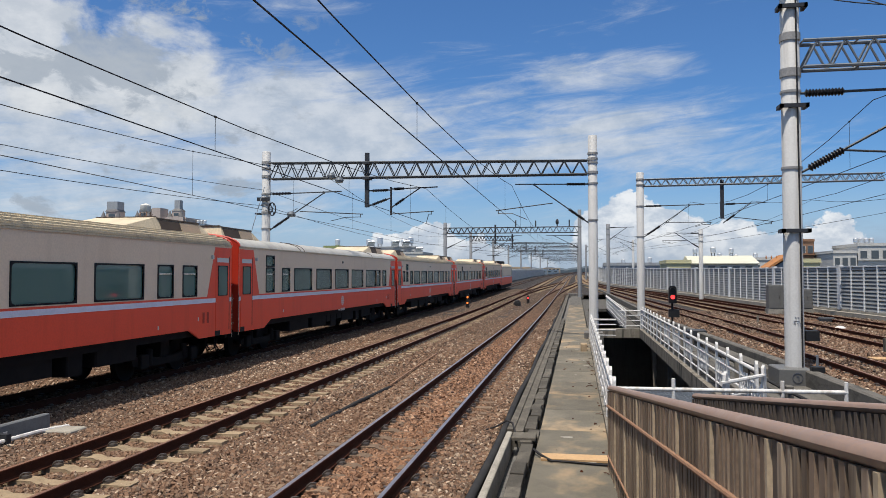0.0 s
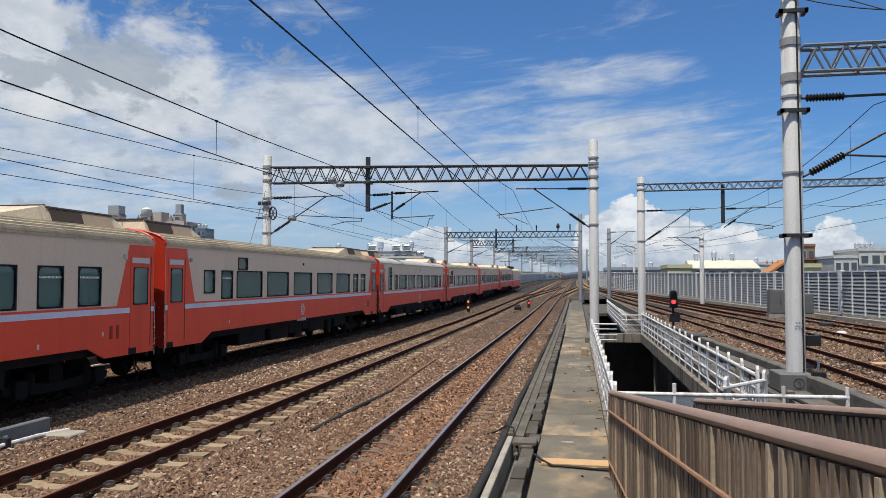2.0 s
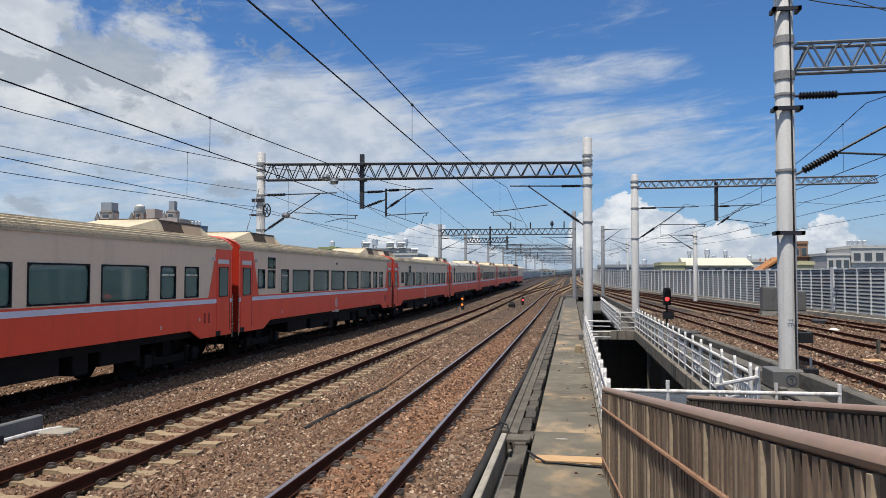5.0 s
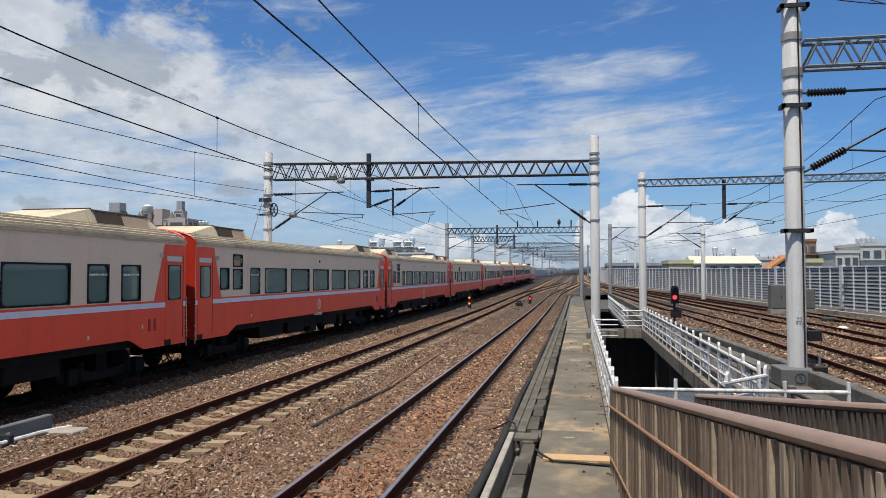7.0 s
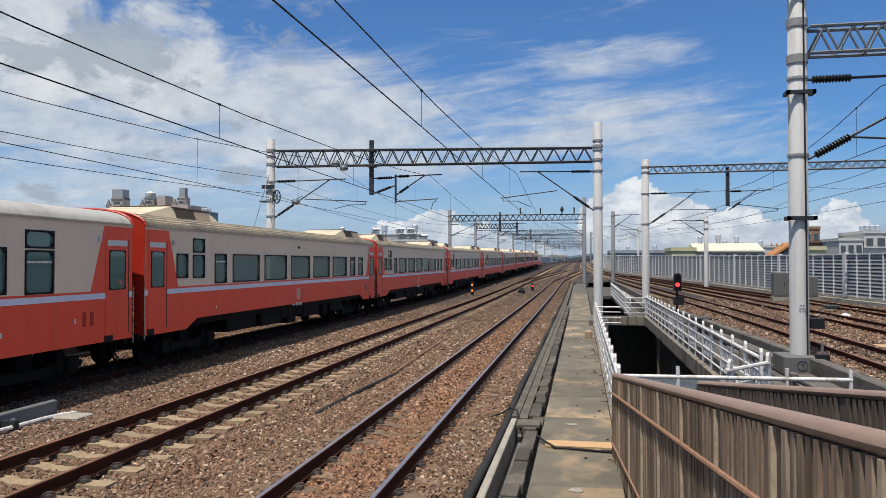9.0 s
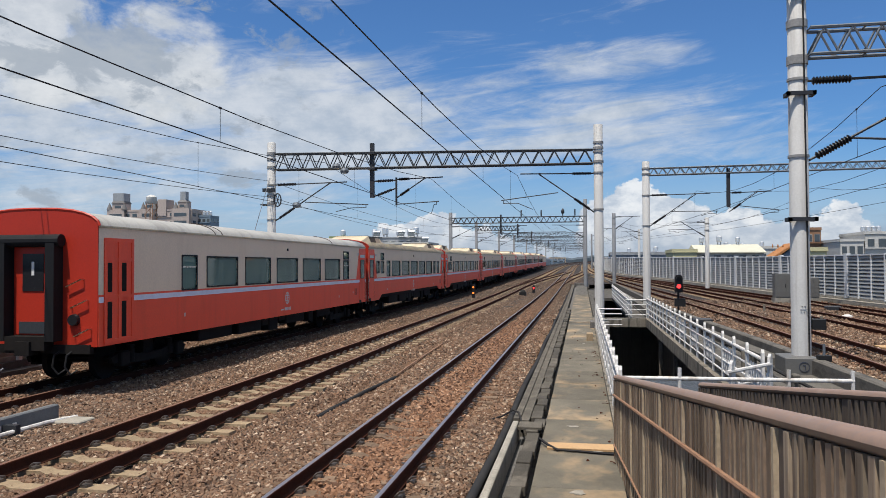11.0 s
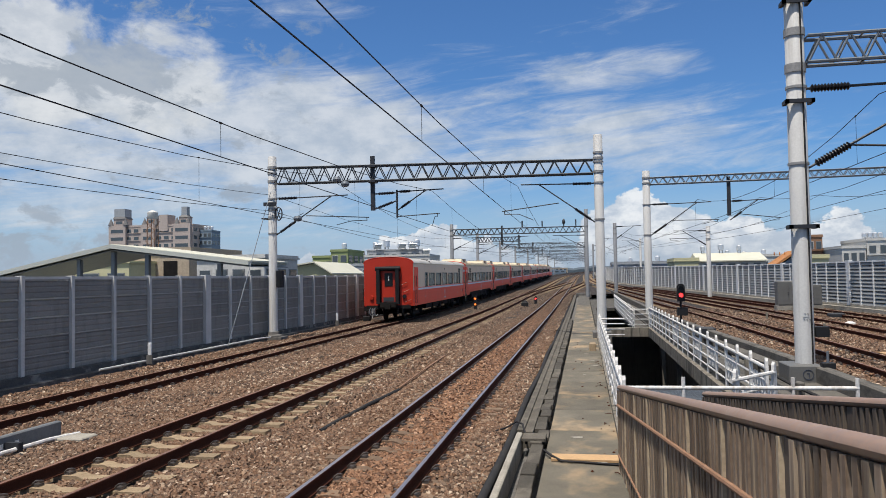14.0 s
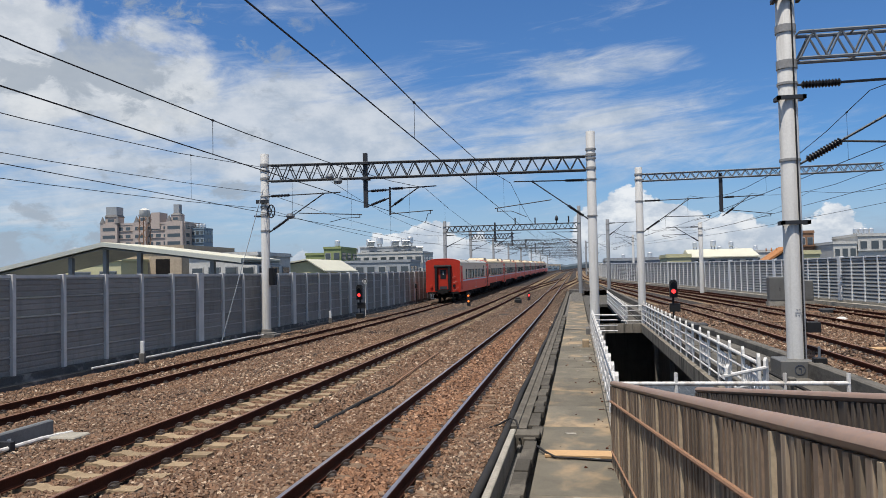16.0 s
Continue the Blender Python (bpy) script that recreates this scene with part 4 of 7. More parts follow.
def build_ramp_fence(a, b, za, zb, foot, label, slats, rods, fill=0.36, bar_paint=None):
    """Brown ramp fence between two ends a (near) and b (far); its top runs from za down to zb."""
    f = thing("ramp_fence", (0, 0, 0), label, "fence", group="brown ramp fences")
    a, b = Vector((*a, 0)), Vector((*b, 0))
    d = b - a
    run = d.length
    d = d / run
    side = Vector((d.y, -d.x, 0))
    top = lambda s: za + (zb - za) * s / run
    p0, p1 = a + Vector((0, 0, za)), b + Vector((0, 0, zb))
    prof = [(0.052 * math.cos(t), 0.038 * math.sin(t)) for t in np.linspace(0, 2 * math.pi, 13)[:-1]]
    part("handrail", Shape().sweep(prof, [tuple(p0), tuple(p1)]), BROWN_RAIL, f, "worn brown painted steel handrail", smooth=True)
    part("under_rail", Shape().sweep([(-0.022, -0.075), (0.022, -0.075), (0.022, -0.04), (-0.022, -0.04)], [tuple(p0), tuple(p1)]), bar_paint or PALE_EDGE, f)
    n = int(run / slats)
    for i in range(n + 1):
        s = i * run / n
        place = i % 12
        w, t, name, mat = {0: (0.048, 0.012, "post_plate", bar_paint or PLATE_BROWN), 1: (0.016, 0.028, "post", bar_paint or PALE_EDGE)}.get(place, (slats * fill + 0.004 * random.random(), 0.019, "bar", bar_paint or BROWN))
        c = a + d * s - side * (0.024 if place < 2 else 0.026 + 0.003 * (i % 2) + random.uniform(-0.002, 0.002))
        q = Shape()
        q.add([c + d * u + side * v + Vector((0, 0, foot if low else top(s + u) - 0.035)) for low in (True, False) for u, v in ((-w, -t), (w, -t), (w, t), (-w, t))],
              [(0, 1, 5, 4), (1, 2, 6, 5), (2, 3, 7, 6), (3, 0, 4, 7), (3, 2, 1, 0), (4, 5, 6, 7)])
        part(name, q, mat, f)
    for drop, r in rods:
        part("rod", Shape().tube(p0 - Vector((0, 0, drop)) - side * 0.05, p1 - Vector((0, 0, drop * 0.55)) - side * 0.05, r, 8), RUST_ROD, f, "rusty orange-brown rod", smooth=True)
    return f


# ---------------------------------------------------------------- overhead line
def catenary_mast(x, y, z0, z1, r, label, bands=(), paint=None):
    m = thing("catenary_mast", (x, y, z0), label, "mast", group="catenary masts")
    h = z1 - z0
    part("shaft", Shape().lathe((0, 0, 0), [(r, 0), (r * 0.97, h - 0.02), (r * 0.9, h)], 24), paint or POLE, m, smooth=True)
    for b, w in bands:
        part("band", Shape().lathe((0, 0, b - z0), [(r, -w), (r + 0.02, -w), (r + 0.02, w), (r, w)], 24), BAND, m)
    return m


def insulator_into(s, p, q, r, n=9):
    """A ribbed insulator rod, turned in one piece."""
    p, q = Vector(p), Vector(q)
    d = (q - p).normalized()
    side = d.orthogonal().normalized()
    up = d.cross(side)
    rows = [(0.0, 0.6)] + [(f, w) for k in range(n) for f, w in (((k + 0.12) / n, 0.64), ((k + 0.5) / n, 1.0), ((k + 0.88) / n, 0.64))] + [(1.0, 0.6)]
    m = 10
    v = [p.lerp(q, f) + (side * math.cos(2 * math.pi * a / m) + up * math.sin(2 * math.pi * a / m)) * r * w for f, w in rows for a in range(m)]
    f = [(k * m + a, k * m + (a + 1) % m, (k + 1) * m + (a + 1) % m, (k + 1) * m + a) for k in range(len(rows) - 1) for a in range(m)]
    s.add(v, f + [tuple(reversed(range(m))), tuple(range((len(rows) - 1) * m, len(rows) * m))])


def lattice_beam(name, p, q, h, depth, n, mat, label, r=0.026, parent=None, h2=None):
    """A box-shaped lattice girder from p to q; the ends give its underside."""
    g = thing(name, (0, 0, 0), label, "lattice beam", group="lattice beams") if parent is None else parent
    p, q = Vector(p), Vector(q)
    d = (q - p).normalized()
    side = Vector((d.y, -d.x, 0)) * depth / 2
    h2 = h if h2 is None else h2

    def up(s):
        return Vector((0, 0, h + (h2 - h) * s))
    for o in (side, -side):
        for u0, u1 in ((Vector(), Vector()), (up(0), up(1))):
            part("chord", Shape().tube(p + o + u0, q + o + u1, r * 1.5, 6), mat, g)
        z = Shape()
        run = (q - p) / n
        for i in range(n):
            peak = p + o + run * (i + 0.5) + up((i + 0.5) / n)
            z.tube(p + o + run * i, peak, r, 5).tube(peak, p + o + run * (i + 1), r, 5)
        part("bracing", z, mat, g)
    cross = Shape()
    for i in range(0, n + 1, 2):
        for u in (Vector(), up(i / n)):
            cross.tube(p + run * i + side + u, p + run * i - side + u, r * 0.8, 5)
    part("cross_bracing", cross, mat, g)
    return g


def cantilever(x0, x1, y, z_top, z_low, z_wire, label, arm=None, r=0.026, disc=0.07):
    """Bracket arm from a support at x0 to the wires over x1."""
    c = thing("cantilever", (0, y, 0), label, "bracket arm", group="cantilever arms")
    d = 1 if x1 > x0 else -1
    reach = abs(x1 - x0)
    k = min(0.85, reach * 0.3)
    ins = Shape()
    insulator_into(ins, (x0 + d * 0.12, 0, z_top), (x0 + d * (0.12 + k), 0, z_top + 0.01), disc, 12)
    part("insulator", ins, INSULATOR, c)
    part("top_tube", Shape().tube((x0, 0, z_top), (x0 + d * 0.14, 0, z_top), 0.03, 6).tube((x0 + d * (0.1 + k), 0, z_top + 0.01), (x1 + d * 0.5, 0, z_top + 0.05), r, 6), GALV, c)
    ins = Shape()
    e = Vector((x1 - d * 0.3, 0, z_top))
    b = Vector((x0 + d * 0.1, 0, z_low))
    w = (e - b).normalized()
    insulator_into(ins, b + w * 0.1, b + w * (0.1 + k), disc, 12)
    part("insulator", ins, INSULATOR, c)
    part("brace_foot", Shape().tube(b - w * 0.15, b + w * 0.12, 0.03, 6), GALV, c)
    part("brace_tube", Shape().tube(b + w * (0.1 + k), e, r, 6), GALV, c)
    f = (z_wire + 0.28 - z_low) / max(0.1, z_top - z_low)
    start = b.lerp(e, min(0.8, max(0.25, f)))
    xa, za, xb, zb = arm or (start.x, start.z, x1 + d * 0.9, z_wire + 0.26)
    part("registration_tube", Shape().tube((xa, 0, za), (xb, 0, zb), r * 0.8, 6).tube((xb - d * 0.1, 0, zb), (xb - d * 0.1, 0, zb - 0.14), r * 0.7, 5), GALV, c)
    part("steady_arm", Shape().line([(xb - d * 0.1, 0, zb - 0.12), ((xb - d * 0.1) * 0.5 + x1 * 0.5, 0, zb - 0.13), (x1, 0, z_wire + 0.02)], r * 0.6, 5), GALV, c)
    part("clamp", Shape().tube((x1 - d * 0.3, -0.05, z_top + 0.02), (x1 - d * 0.3, 0.05, z_top + 0.02), 0.05, 8), GALV, c)
    return c


def overhead_wires(x_of, z_contact, z_support, z_mid, supports, label, droppers=True):
    """Contact wire and sagging messenger wire with droppers between supports."""
    w = thing("overhead_wires", (0, 0, 0), label, "overhead wire", group="overhead wires")
    contact, mess, drops = [], [], []
    for a, b in zip(supports, supports[1:]):
        n = 8
        for i in range(n):
            y = a + (b - a) * i / n
            u = i / n
            z = z_mid + (z_support - z_mid) * (2 * u - 1) ** 2
            contact.append((x_of(y), y, z_contact))
            mess.append((x_of(y), y, z))
    for y in np.arange(4.45, 130, 8.05).tolist() if droppers else ():
        z = float(np.interp(y, [p[1] for p in mess], [p[2] for p in mess]))
        drops.append(((x_of(y), y, z), (x_of(y), y, z_contact)))
    part("contact_wire", Shape().line(contact, 0.010, 5), WIRE, w)
    part("messenger_wire", Shape().line(mess, 0.010, 5), WIRE, w)
    for p, q in drops[:14]:
        s = Shape().tube(p, q, 0.005, 4).tube((p[0], p[1] - 0.03, p[2]), (p[0], p[1] + 0.03, p[2]), 0.022, 6)
        part("dropper", s, WIRE, w)
    return w


def single_wire(points, label, r=0.010, mat=None):
    return solid("feeder_wire", Shape().line(points, r, 5), mat or WIRE, label, "wire", group="feeder wires")


def sagging(p, q, sag, n=14):
    p, q = Vector(p), Vector(q)
    return [tuple(p.lerp(q, i / n) - Vector((0, 0, sag * (1 - (2 * i / n - 1) ** 2)))) for i in range(n + 1)]


GANTRY_Y = 31.7


def build_overhead():
    metal = "white-grey round steel catenary mast"
    y = GANTRY_Y
    catenary_mast(0.68, y, -0.2, 8.07, 0.19, metal + " beside the walkway", [(7.33, 0.04), (7.1, 0.05), (6.55, 0.05), (6.95, 0.03), (6.10, 0.03), (4.6, 0.03)])
    mast = catenary_mast(-13.46, y, -0.1, 7.80, 0.19, metal + " in front of the noise barrier", [(7.3, 0.06), (7.05, 0.04), (6.7, 0.05), (5.92, 0.03), (5.45, 0.05), (5.1, 0.05), (4.4, 0.03)])
    part("relay_box", Shape().soft_box(0.2, 0.46, -0.16, 0.12, 2.12, 2.86, 0.01), SIGNAL_BLACK, mast, "black box strapped to the mast")
    wheel = Shape()
    for k in range(18):
        a, b = 2 * math.pi * k / 18, 2 * math.pi * (k + 1) / 18
        wheel.tube((0.33 + 0.16 * math.cos(a), -0.12, 5.35 + 0.28 * math.sin(a)), (0.33 + 0.16 * math.cos(b), -0.12, 5.35 + 0.28 * math.sin(b)), 0.03, 6)
    for k in range(3):
        a = math.pi * k / 3
        wheel.tube((0.33 - 0.15 * math.cos(a), -0.12, 5.35 - 0.27 * math.sin(a)), (0.33 + 0.15 * math.cos(a), -0.12, 5.35 + 0.27 * math.sin(a)), 0.018, 5)
    part("tension_wheel", wheel, DARK_STEEL, mast, "black tension wheel")
    part("shelf", Shape().box(-0.32, 0.24, -0.26, -0.18, 5.70, 5.86), DARK_STEEL, mast)
    part("side_bracket", Shape().box(-0.42, -0.2, -0.25, 0.1, 5.12, 5.18), DARK_STEEL, mast)
    solid("concrete_block", Shape().soft_box(-13.85, -12.95, y - 0.4, y + 0.4, -0.3, -0.12, 0.02).lathe((-13.46, y, -0.12), [(0.42, 0), (0.42, 0.05), (0.26, 0.09), (0.24, 0.2), (0.2, 0.22)], 20), DARK_CONCRETE, "concrete footing of the mast by the barrier", "footing")
    solid("concrete_block", Shape().soft_box(0.30, 1.05, y - 0.5, y + 0.5, -0.9, 0.05, 0.02), DARK_CONCRETE, "dark concrete block under the walkway mast", "footing")
    lattice_beam("lattice_beam", (-13.24, y, 6.58), (0.46, y, 6.48), 0.70, 0.35, 22, GALV, "dark grey lattice steel gantry beam over the tracks", 0.024, h2=0.56)
    drop = thing("drop_post", (0, y, 0), "dark steel drop post hanging from the gantry", "drop post")
    part("post", Shape().box(-8.95, -8.78, -0.08, 0.08, 5.27, 7.62), DARK_STEEL, drop)
    for z in (7.12, 6.46):
        part("clamp", Shape().box(-9.02, -8.70, -0.24, 0.24, z, z + 0.095), DARK_STEEL, drop)
    arm = "dark cantilever arm with ribbed insulators"
    cantilever(-13.28, -10.5, y, 5.93, 4.40, 4.68, arm + " on the barrier mast", (-11.9, 5.14, -9.05, 4.98))
    b = cantilever(-7.80, TRACK_B, y, 6.04, 5.30, 4.55, arm + " on the drop post", (-7.8, 4.97, -5.95, 5.06))
    part("frame_post", Shape().tube((-7.8, 0, 4.92), (-7.8, 0, 6.12), 0.045, 8).tube((-8.8, 0, 5.98), (-7.8, 0, 6.00), 0.03, 6).tube((-8.8, 0, 5.32), (-7.8, 0, 5.66), 0.03, 6), DARK_STEEL, b)
    for p, q in (((-8.62, 0, 5.98), (-7.95, 0, 6.0)), ((-8.62, 0, 5.38), (-8.0, 0, 5.60))):
        ins = Shape()
        insulator_into(ins, p, q, 0.07)
        part("insulator", ins, INSULATOR, b)
    cantilever(0.50, -2.0, y, 6.08, 4.56, 4.63, arm + " on the walkway mast", (-0.95, 5.32, -3.3, 5.04))
    for x, z in ((-10.31, 6.60), (-9.95, 6.40), (-12.1, 4.98)):
        pod = thing("line_insulator", (x, y - 0.5, z), "grey drum-shaped insulator hung in the wires", "insulator", group="drum insulators")
        part("drum", Shape().lathe((0, 0, 0), [(0.06, -0.12), (0.15, -0.10), (0.19, 0.0), (0.15, 0.10), (0.06, 0.12)], 14), GALV_LIGHT, pod, smooth=True)
        part("hanger", Shape().tube((0, 0, 0.1), (0.1, 0.45, 0.28), 0.015, 5), DARK_STEEL, pod)
    # far gantries
    grey_mast = "grey round steel catenary mast"
    for y, x0, x1, z in ((82, -14.1, 0.35, 7.85), (104, -14.3, -8.2, 7.8), (133, -14.3, 0.4, 7.7), (163, -14.3, 0.4, 7.7), (200, -14.3, 0.4, 7.7), (245, -14.3, 0.4, 7.7), (300, -14.3, 0.4, 7.7), (360, -14.3, 0.4, 7.7)):
        catenary_mast(x0, y, -0.2, z, 0.2, grey_mast + " far along the line", [(z - 0.6, 0.05), (z - 1.2, 0.05)], GREY_POLE)
        if x1 > 0:
            catenary_mast(x1, y, -0.2, z + (1.2 if y == 82 else 0.3), 0.2, grey_mast + " far along the line", [(z - 0.6, 0.05)], GREY_POLE)
        lattice_beam("lattice_beam", (x0 + 0.2, y, z - 1.2), (x1 - 0.2, y, z - 1.2), 0.6, 0.35, 22 if x1 > 0 else 12, GALV, "grey lattice steel gantry beam further down the line", 0.032)
        for c, s in ((TRACK_B, -8.6), (TRACK_C, x0), (TRACK_A, x1)):
            if s > 0 and x1 < 0:
                continue
            if s == -8.6:
                d = thing("drop_post", (0, y, 0), "dark drop post on a far gantry", "drop post")
                part("post", Shape().box(s - 0.09, s + 0.09, -0.08, 0.08, 5.5, z - 0.3), DARK_STEEL, d)
            cantilever(s, c, y, 6.3, 5.0, 4.8, arm + " far along the line", r=0.03)
    for x, h in ((-6.4, 0.75), (-4.27, 0.7), (-0.72, 0.75)):
        k = thing("line_post", (x, 82, 7.25), "short dark insulator post on top of the gantry", "insulator post", group="posts on the gantry")
        ins = Shape()
        insulator_into(ins, (0, 0, 0.1), (0, 0, h), 0.09, 6)
        part("insulator", ins, INSULATOR, k)
        part("foot", Shape().tube((0, 0, 0), (0, 0, 0.14), 0.05, 6), DARK_STEEL, k)
    k = thing("gantry_fitting", (-1.99, 82, 7.25), "dark lantern-shaped fitting standing on the gantry", "fitting")
    part("stem", Shape().tube((0, 0, 0), (0, 0, 0.3), 0.06, 8), DARK_STEEL, k)
    part("head", Shape().lathe((0, 0, 0.3), [(0.10, 0), (0.17, 0.08), (0.18, 0.28), (0.13, 0.42), (0.05, 0.55)], 12), DARK_STEEL, k, smooth=True)
    spans = [-16, GANTRY_Y, 82, 133, 163, 200, 245, 300, 360]
    overhead_wires(lambda y: TRACK_A, 4.63, 6.08, 5.20, spans, "black contact and messenger wires over the walkway track")
    overhead_wires(lambda y: TRACK_B, 4.54, 6.02, 5.10, spans, "black contact and messenger wires over the rusty track")
    overhead_wires(lambda y: TRACK_C, 4.68, 6.85, 5.60, spans, "black contact and messenger wires over the train's track")
    single_wire(sagging((-14.2, -16, 6.2), (-13.5, 31.7, 6.1), 0.7), "thin black feeder wire along the barrier masts")
    single_wire(sagging((-14.2, -16, 5.45), (-13.5, 31.7, 5.4), 0.6), "thin black return wire along the barrier masts")
    single_wire(sagging((-13.5, 31.7, 6.1), (-14.2, 82, 6.3), 0.5), "thin black feeder wire between far masts")
    single_wire(sagging((-13.5, 31.7, 5.4), (-14.2, 82, 5.5), 0.5), "thin black return wire between far masts")
    single_wire([(-13.42, 31.4, 6.2), (-13.40, 27.2, -0.15)], "slanting galvanised stay wire of the barrier mast", 0.016, GALV_LIGHT)


def build_right_overhead():
    m = catenary_mast(5.0, 19.0, 0.2, 9.6, 0.215, "tall white round catenary mast with dark brackets beside the ramp",
                      [(7.95, 0.09), (7.1, 0.10), (6.65, 0.03), (4.85, 0.03)])
    part("earth_cable", Shape().line([(0.12, -0.20, -0.2), (0.11, -0.21, 3.0), (0.09, -0.22, 6.2), (0.08, -0.22, 9.4)], 0.018, 6), HOSE, m)
    for z in (6.2, 3.28, 8.55, 9.05):
        part("bracket", Shape().box(-0.30, 0.34, -0.28, -0.21, z - 0.1 - 0.05, z - 0.1 + 0.04).box(-0.30, -0.22, -0.28, 0.1, z - 0.15, z - 0.06).box(0.26, 0.34, -0.28, 0.1, z - 0.15, z - 0.06), DARK_STEEL, m)
    part("junction_box", Shape().soft_box(0.22, 0.52, -0.12, 0.15, 0.62, 0.86, 0.01), SIGNAL_BLACK, m)
    solid("concrete_block", Shape().soft_box(4.50, 5.22, 18.40, 19.4, -0.3, 0.22, 0.02), CABINET, "grey painted block footing under the tall mast", "footing")
    lattice_beam("lattice_beam", (5.25, 19.0, 7.20), (17.5, 19.0, 7.20), 0.62, 0.40, 20, GALV_LIGHT, "bright galvanised lattice beam from the tall mast", 0.028)
    arm = "galvanised cantilever arm with dark ribbed insulators"
    cantilever(5.2, 8.9, 19.0, 6.62, 4.80, 4.75, arm + " on the tall mast", r=0.032, disc=0.10)
    catenary_mast(3.55, 44, 0.05, 8.10, 0.21, "white round catenary mast beyond the opening", [(7.7, 0.05), (7.4, 0.04), (6.2, 0.03), (4.5, 0.03)])
    lattice_beam("lattice_beam", (3.75, 44, 7.32), (16.2, 44, 7.40), 0.38, 0.3, 26, GALV_LIGHT, "grey lattice beam over the neighbouring tracks", 0.024)
    d = thing("drop_post", (0, 44, 0), "dark steel drop post on the neighbouring gantry", "drop post")
    part("post", Shape().box(7.85, 8.03, -0.08, 0.08, 5.45, 7.6), DARK_STEEL, d)
    cantilever(3.75, 6.5, 44, 6.2, 4.55, 5.0, arm + " on the far mast")
    cantilever(8.0, 9.7, 44, 6.25, 5.3, 5.0, arm + " on the drop post")
    for x, y, h in ((10.8, 70, 6.3), (3.3, 82, 7.5), (2.3, 130, 8.0), (2.2, 180, 8.2), (9.3, 130, 7.5)):
        catenary_mast(x, y, 0.1, h, 0.19, "pale catenary mast far along the neighbouring line" if x > 8 else "grey catenary mast far along the neighbouring line", [(h - 0.5, 0.04), (h - 1.1, 0.04)], POLE if x > 8 else GREY_POLE)
        cantilever(x, x - 2.4 if x > 8 else x + 2.2, y, h - 0.4, h - 1.7, 5.0, arm + " far along the neighbouring line", r=0.03)
    for path, name in ((D_PATH, "first"), (E_PATH, "second"), (F_PATH, "third")):
        ys = [p[1] for p in path]
        xs = [p[0] for p in path]
        overhead_wires(lambda y: float(np.interp(y, ys, xs)), 5.0, 6.4, 5.5, [-16, 19, 44, 82, 130, 180, 240], f"black contact and messenger wires over the {name} neighbouring track", name == "first")
    single_wire(sagging((5.3, 18.8, 8.9), (7.5, 13.5, 6.9), 0.25), "black jumper cable leaving the tall mast", 0.014)
    single_wire([(5.6, 19.5, 9.4), (6.3, 13, 6.1)], "black feeder wire above the tall mast", 0.012)


# ---------------------------------------------------------------- train
PITCH, BODY = 19.65, 19.15


def profile(half=1.45, low=0.80, eave=3.28, ridge=3.64):
    pts = [(half, low), (half, eave)]
    for a in np.linspace(0.0, math.pi / 2, 7)[1:]:
        pts.append((half * math.cos(a) ** 0.75 if a < 1.57 else 0.0, eave + (ridge - eave) * math.sin(a)))
    return pts


def side_panel(y0, y1, z0, z1, holes, x, sign):
    """A flat side wall with window holes, one connected sheet with thickness."""
    ys = sorted({y0, y1, *(h[0] for h in holes), *(h[1] for h in holes)})
    zs = sorted({z0, z1, *(h[2] for h in holes), *(h[3] for h in holes)})
    ny, nz = len(ys), len(zs)
    v = [(x - d * sign, a, c) for d in (0.0, 0.05) for a in ys for c in zs]
    full = {(i, j) for i in range(ny - 1) for j in range(nz - 1)
            if not any(h[0] <= ys[i] and ys[i + 1] <= h[1] and h[2] <= zs[j] and zs[j + 1] <= h[3] for h in holes)}
    k, f = ny * nz, []
    for i, j in sorted(full):
        q = (i * nz + j, (i + 1) * nz + j, (i + 1) * nz + j + 1, i * nz + j + 1)
        f += [q, tuple(k + a for a in reversed(q))]
        for (di, dj), (a, b) in (((0, -1), (0, 1)), ((1, 0), (1, 2)), ((0, 1), (2, 3)), ((-1, 0), (3, 0))):
            if (i + di, j + dj) not in full:
                f.append((q[a], q[b], k + q[b], k + q[a]))
    return Shape().add(v, f)


def ring_into(s, y0, y1, z0, z1, x, sign, w=0.035, t=0.014, slot=0):
    for a, b, c, d in ((y0 - w, y1 + w, z0 - w, z0), (y0 - w, y1 + w, z1, z1 + w), (y0 - w, y0, z0, z1), (y1, y1 + w, z0, z1)):
        s.box(min(x - 0.04 * sign, x + t * sign), max(x - 0.04 * sign, x + t * sign), a, b, c, d, slot)
    # rounded inner corners
    k = 0.07
    for yy, zz, sy, sz in ((y0, z0, 1, 1), (y1, z0, -1, 1), (y0, z1, 1, -1), (y1, z1, -1, -1)):
        s.prism([(yy, zz), (yy + sy * k, zz), (yy + sy * k * 0.3, zz + sz * k * 0.3), (yy, zz + sz * k)], "x", min(x - 0.03 * sign, x + t * sign * 0.9), max(x - 0.03 * sign, x + t * sign * 0.9), slot)


WIDE = [4.10, 6.28, 8.55, 10.92, 13.25]


def corners_into(s, y0, y1, z0, z1, x, sign, c=0.085):
    """Rounded corners of a rubber window frame."""
    for cy, sy in ((y0, 1), (y1, -1)):
        for cz, sz in ((z0, 1), (z1, -1)):
            s.prism([(cy, cz), (cy + sy * c, cz), (cy + sy * c * 0.3, cz + sz * c * 0.3), (cy, cz + sz * c)], "x", min(x, x + sign * 0.012), max(x, x + sign * 0.012))


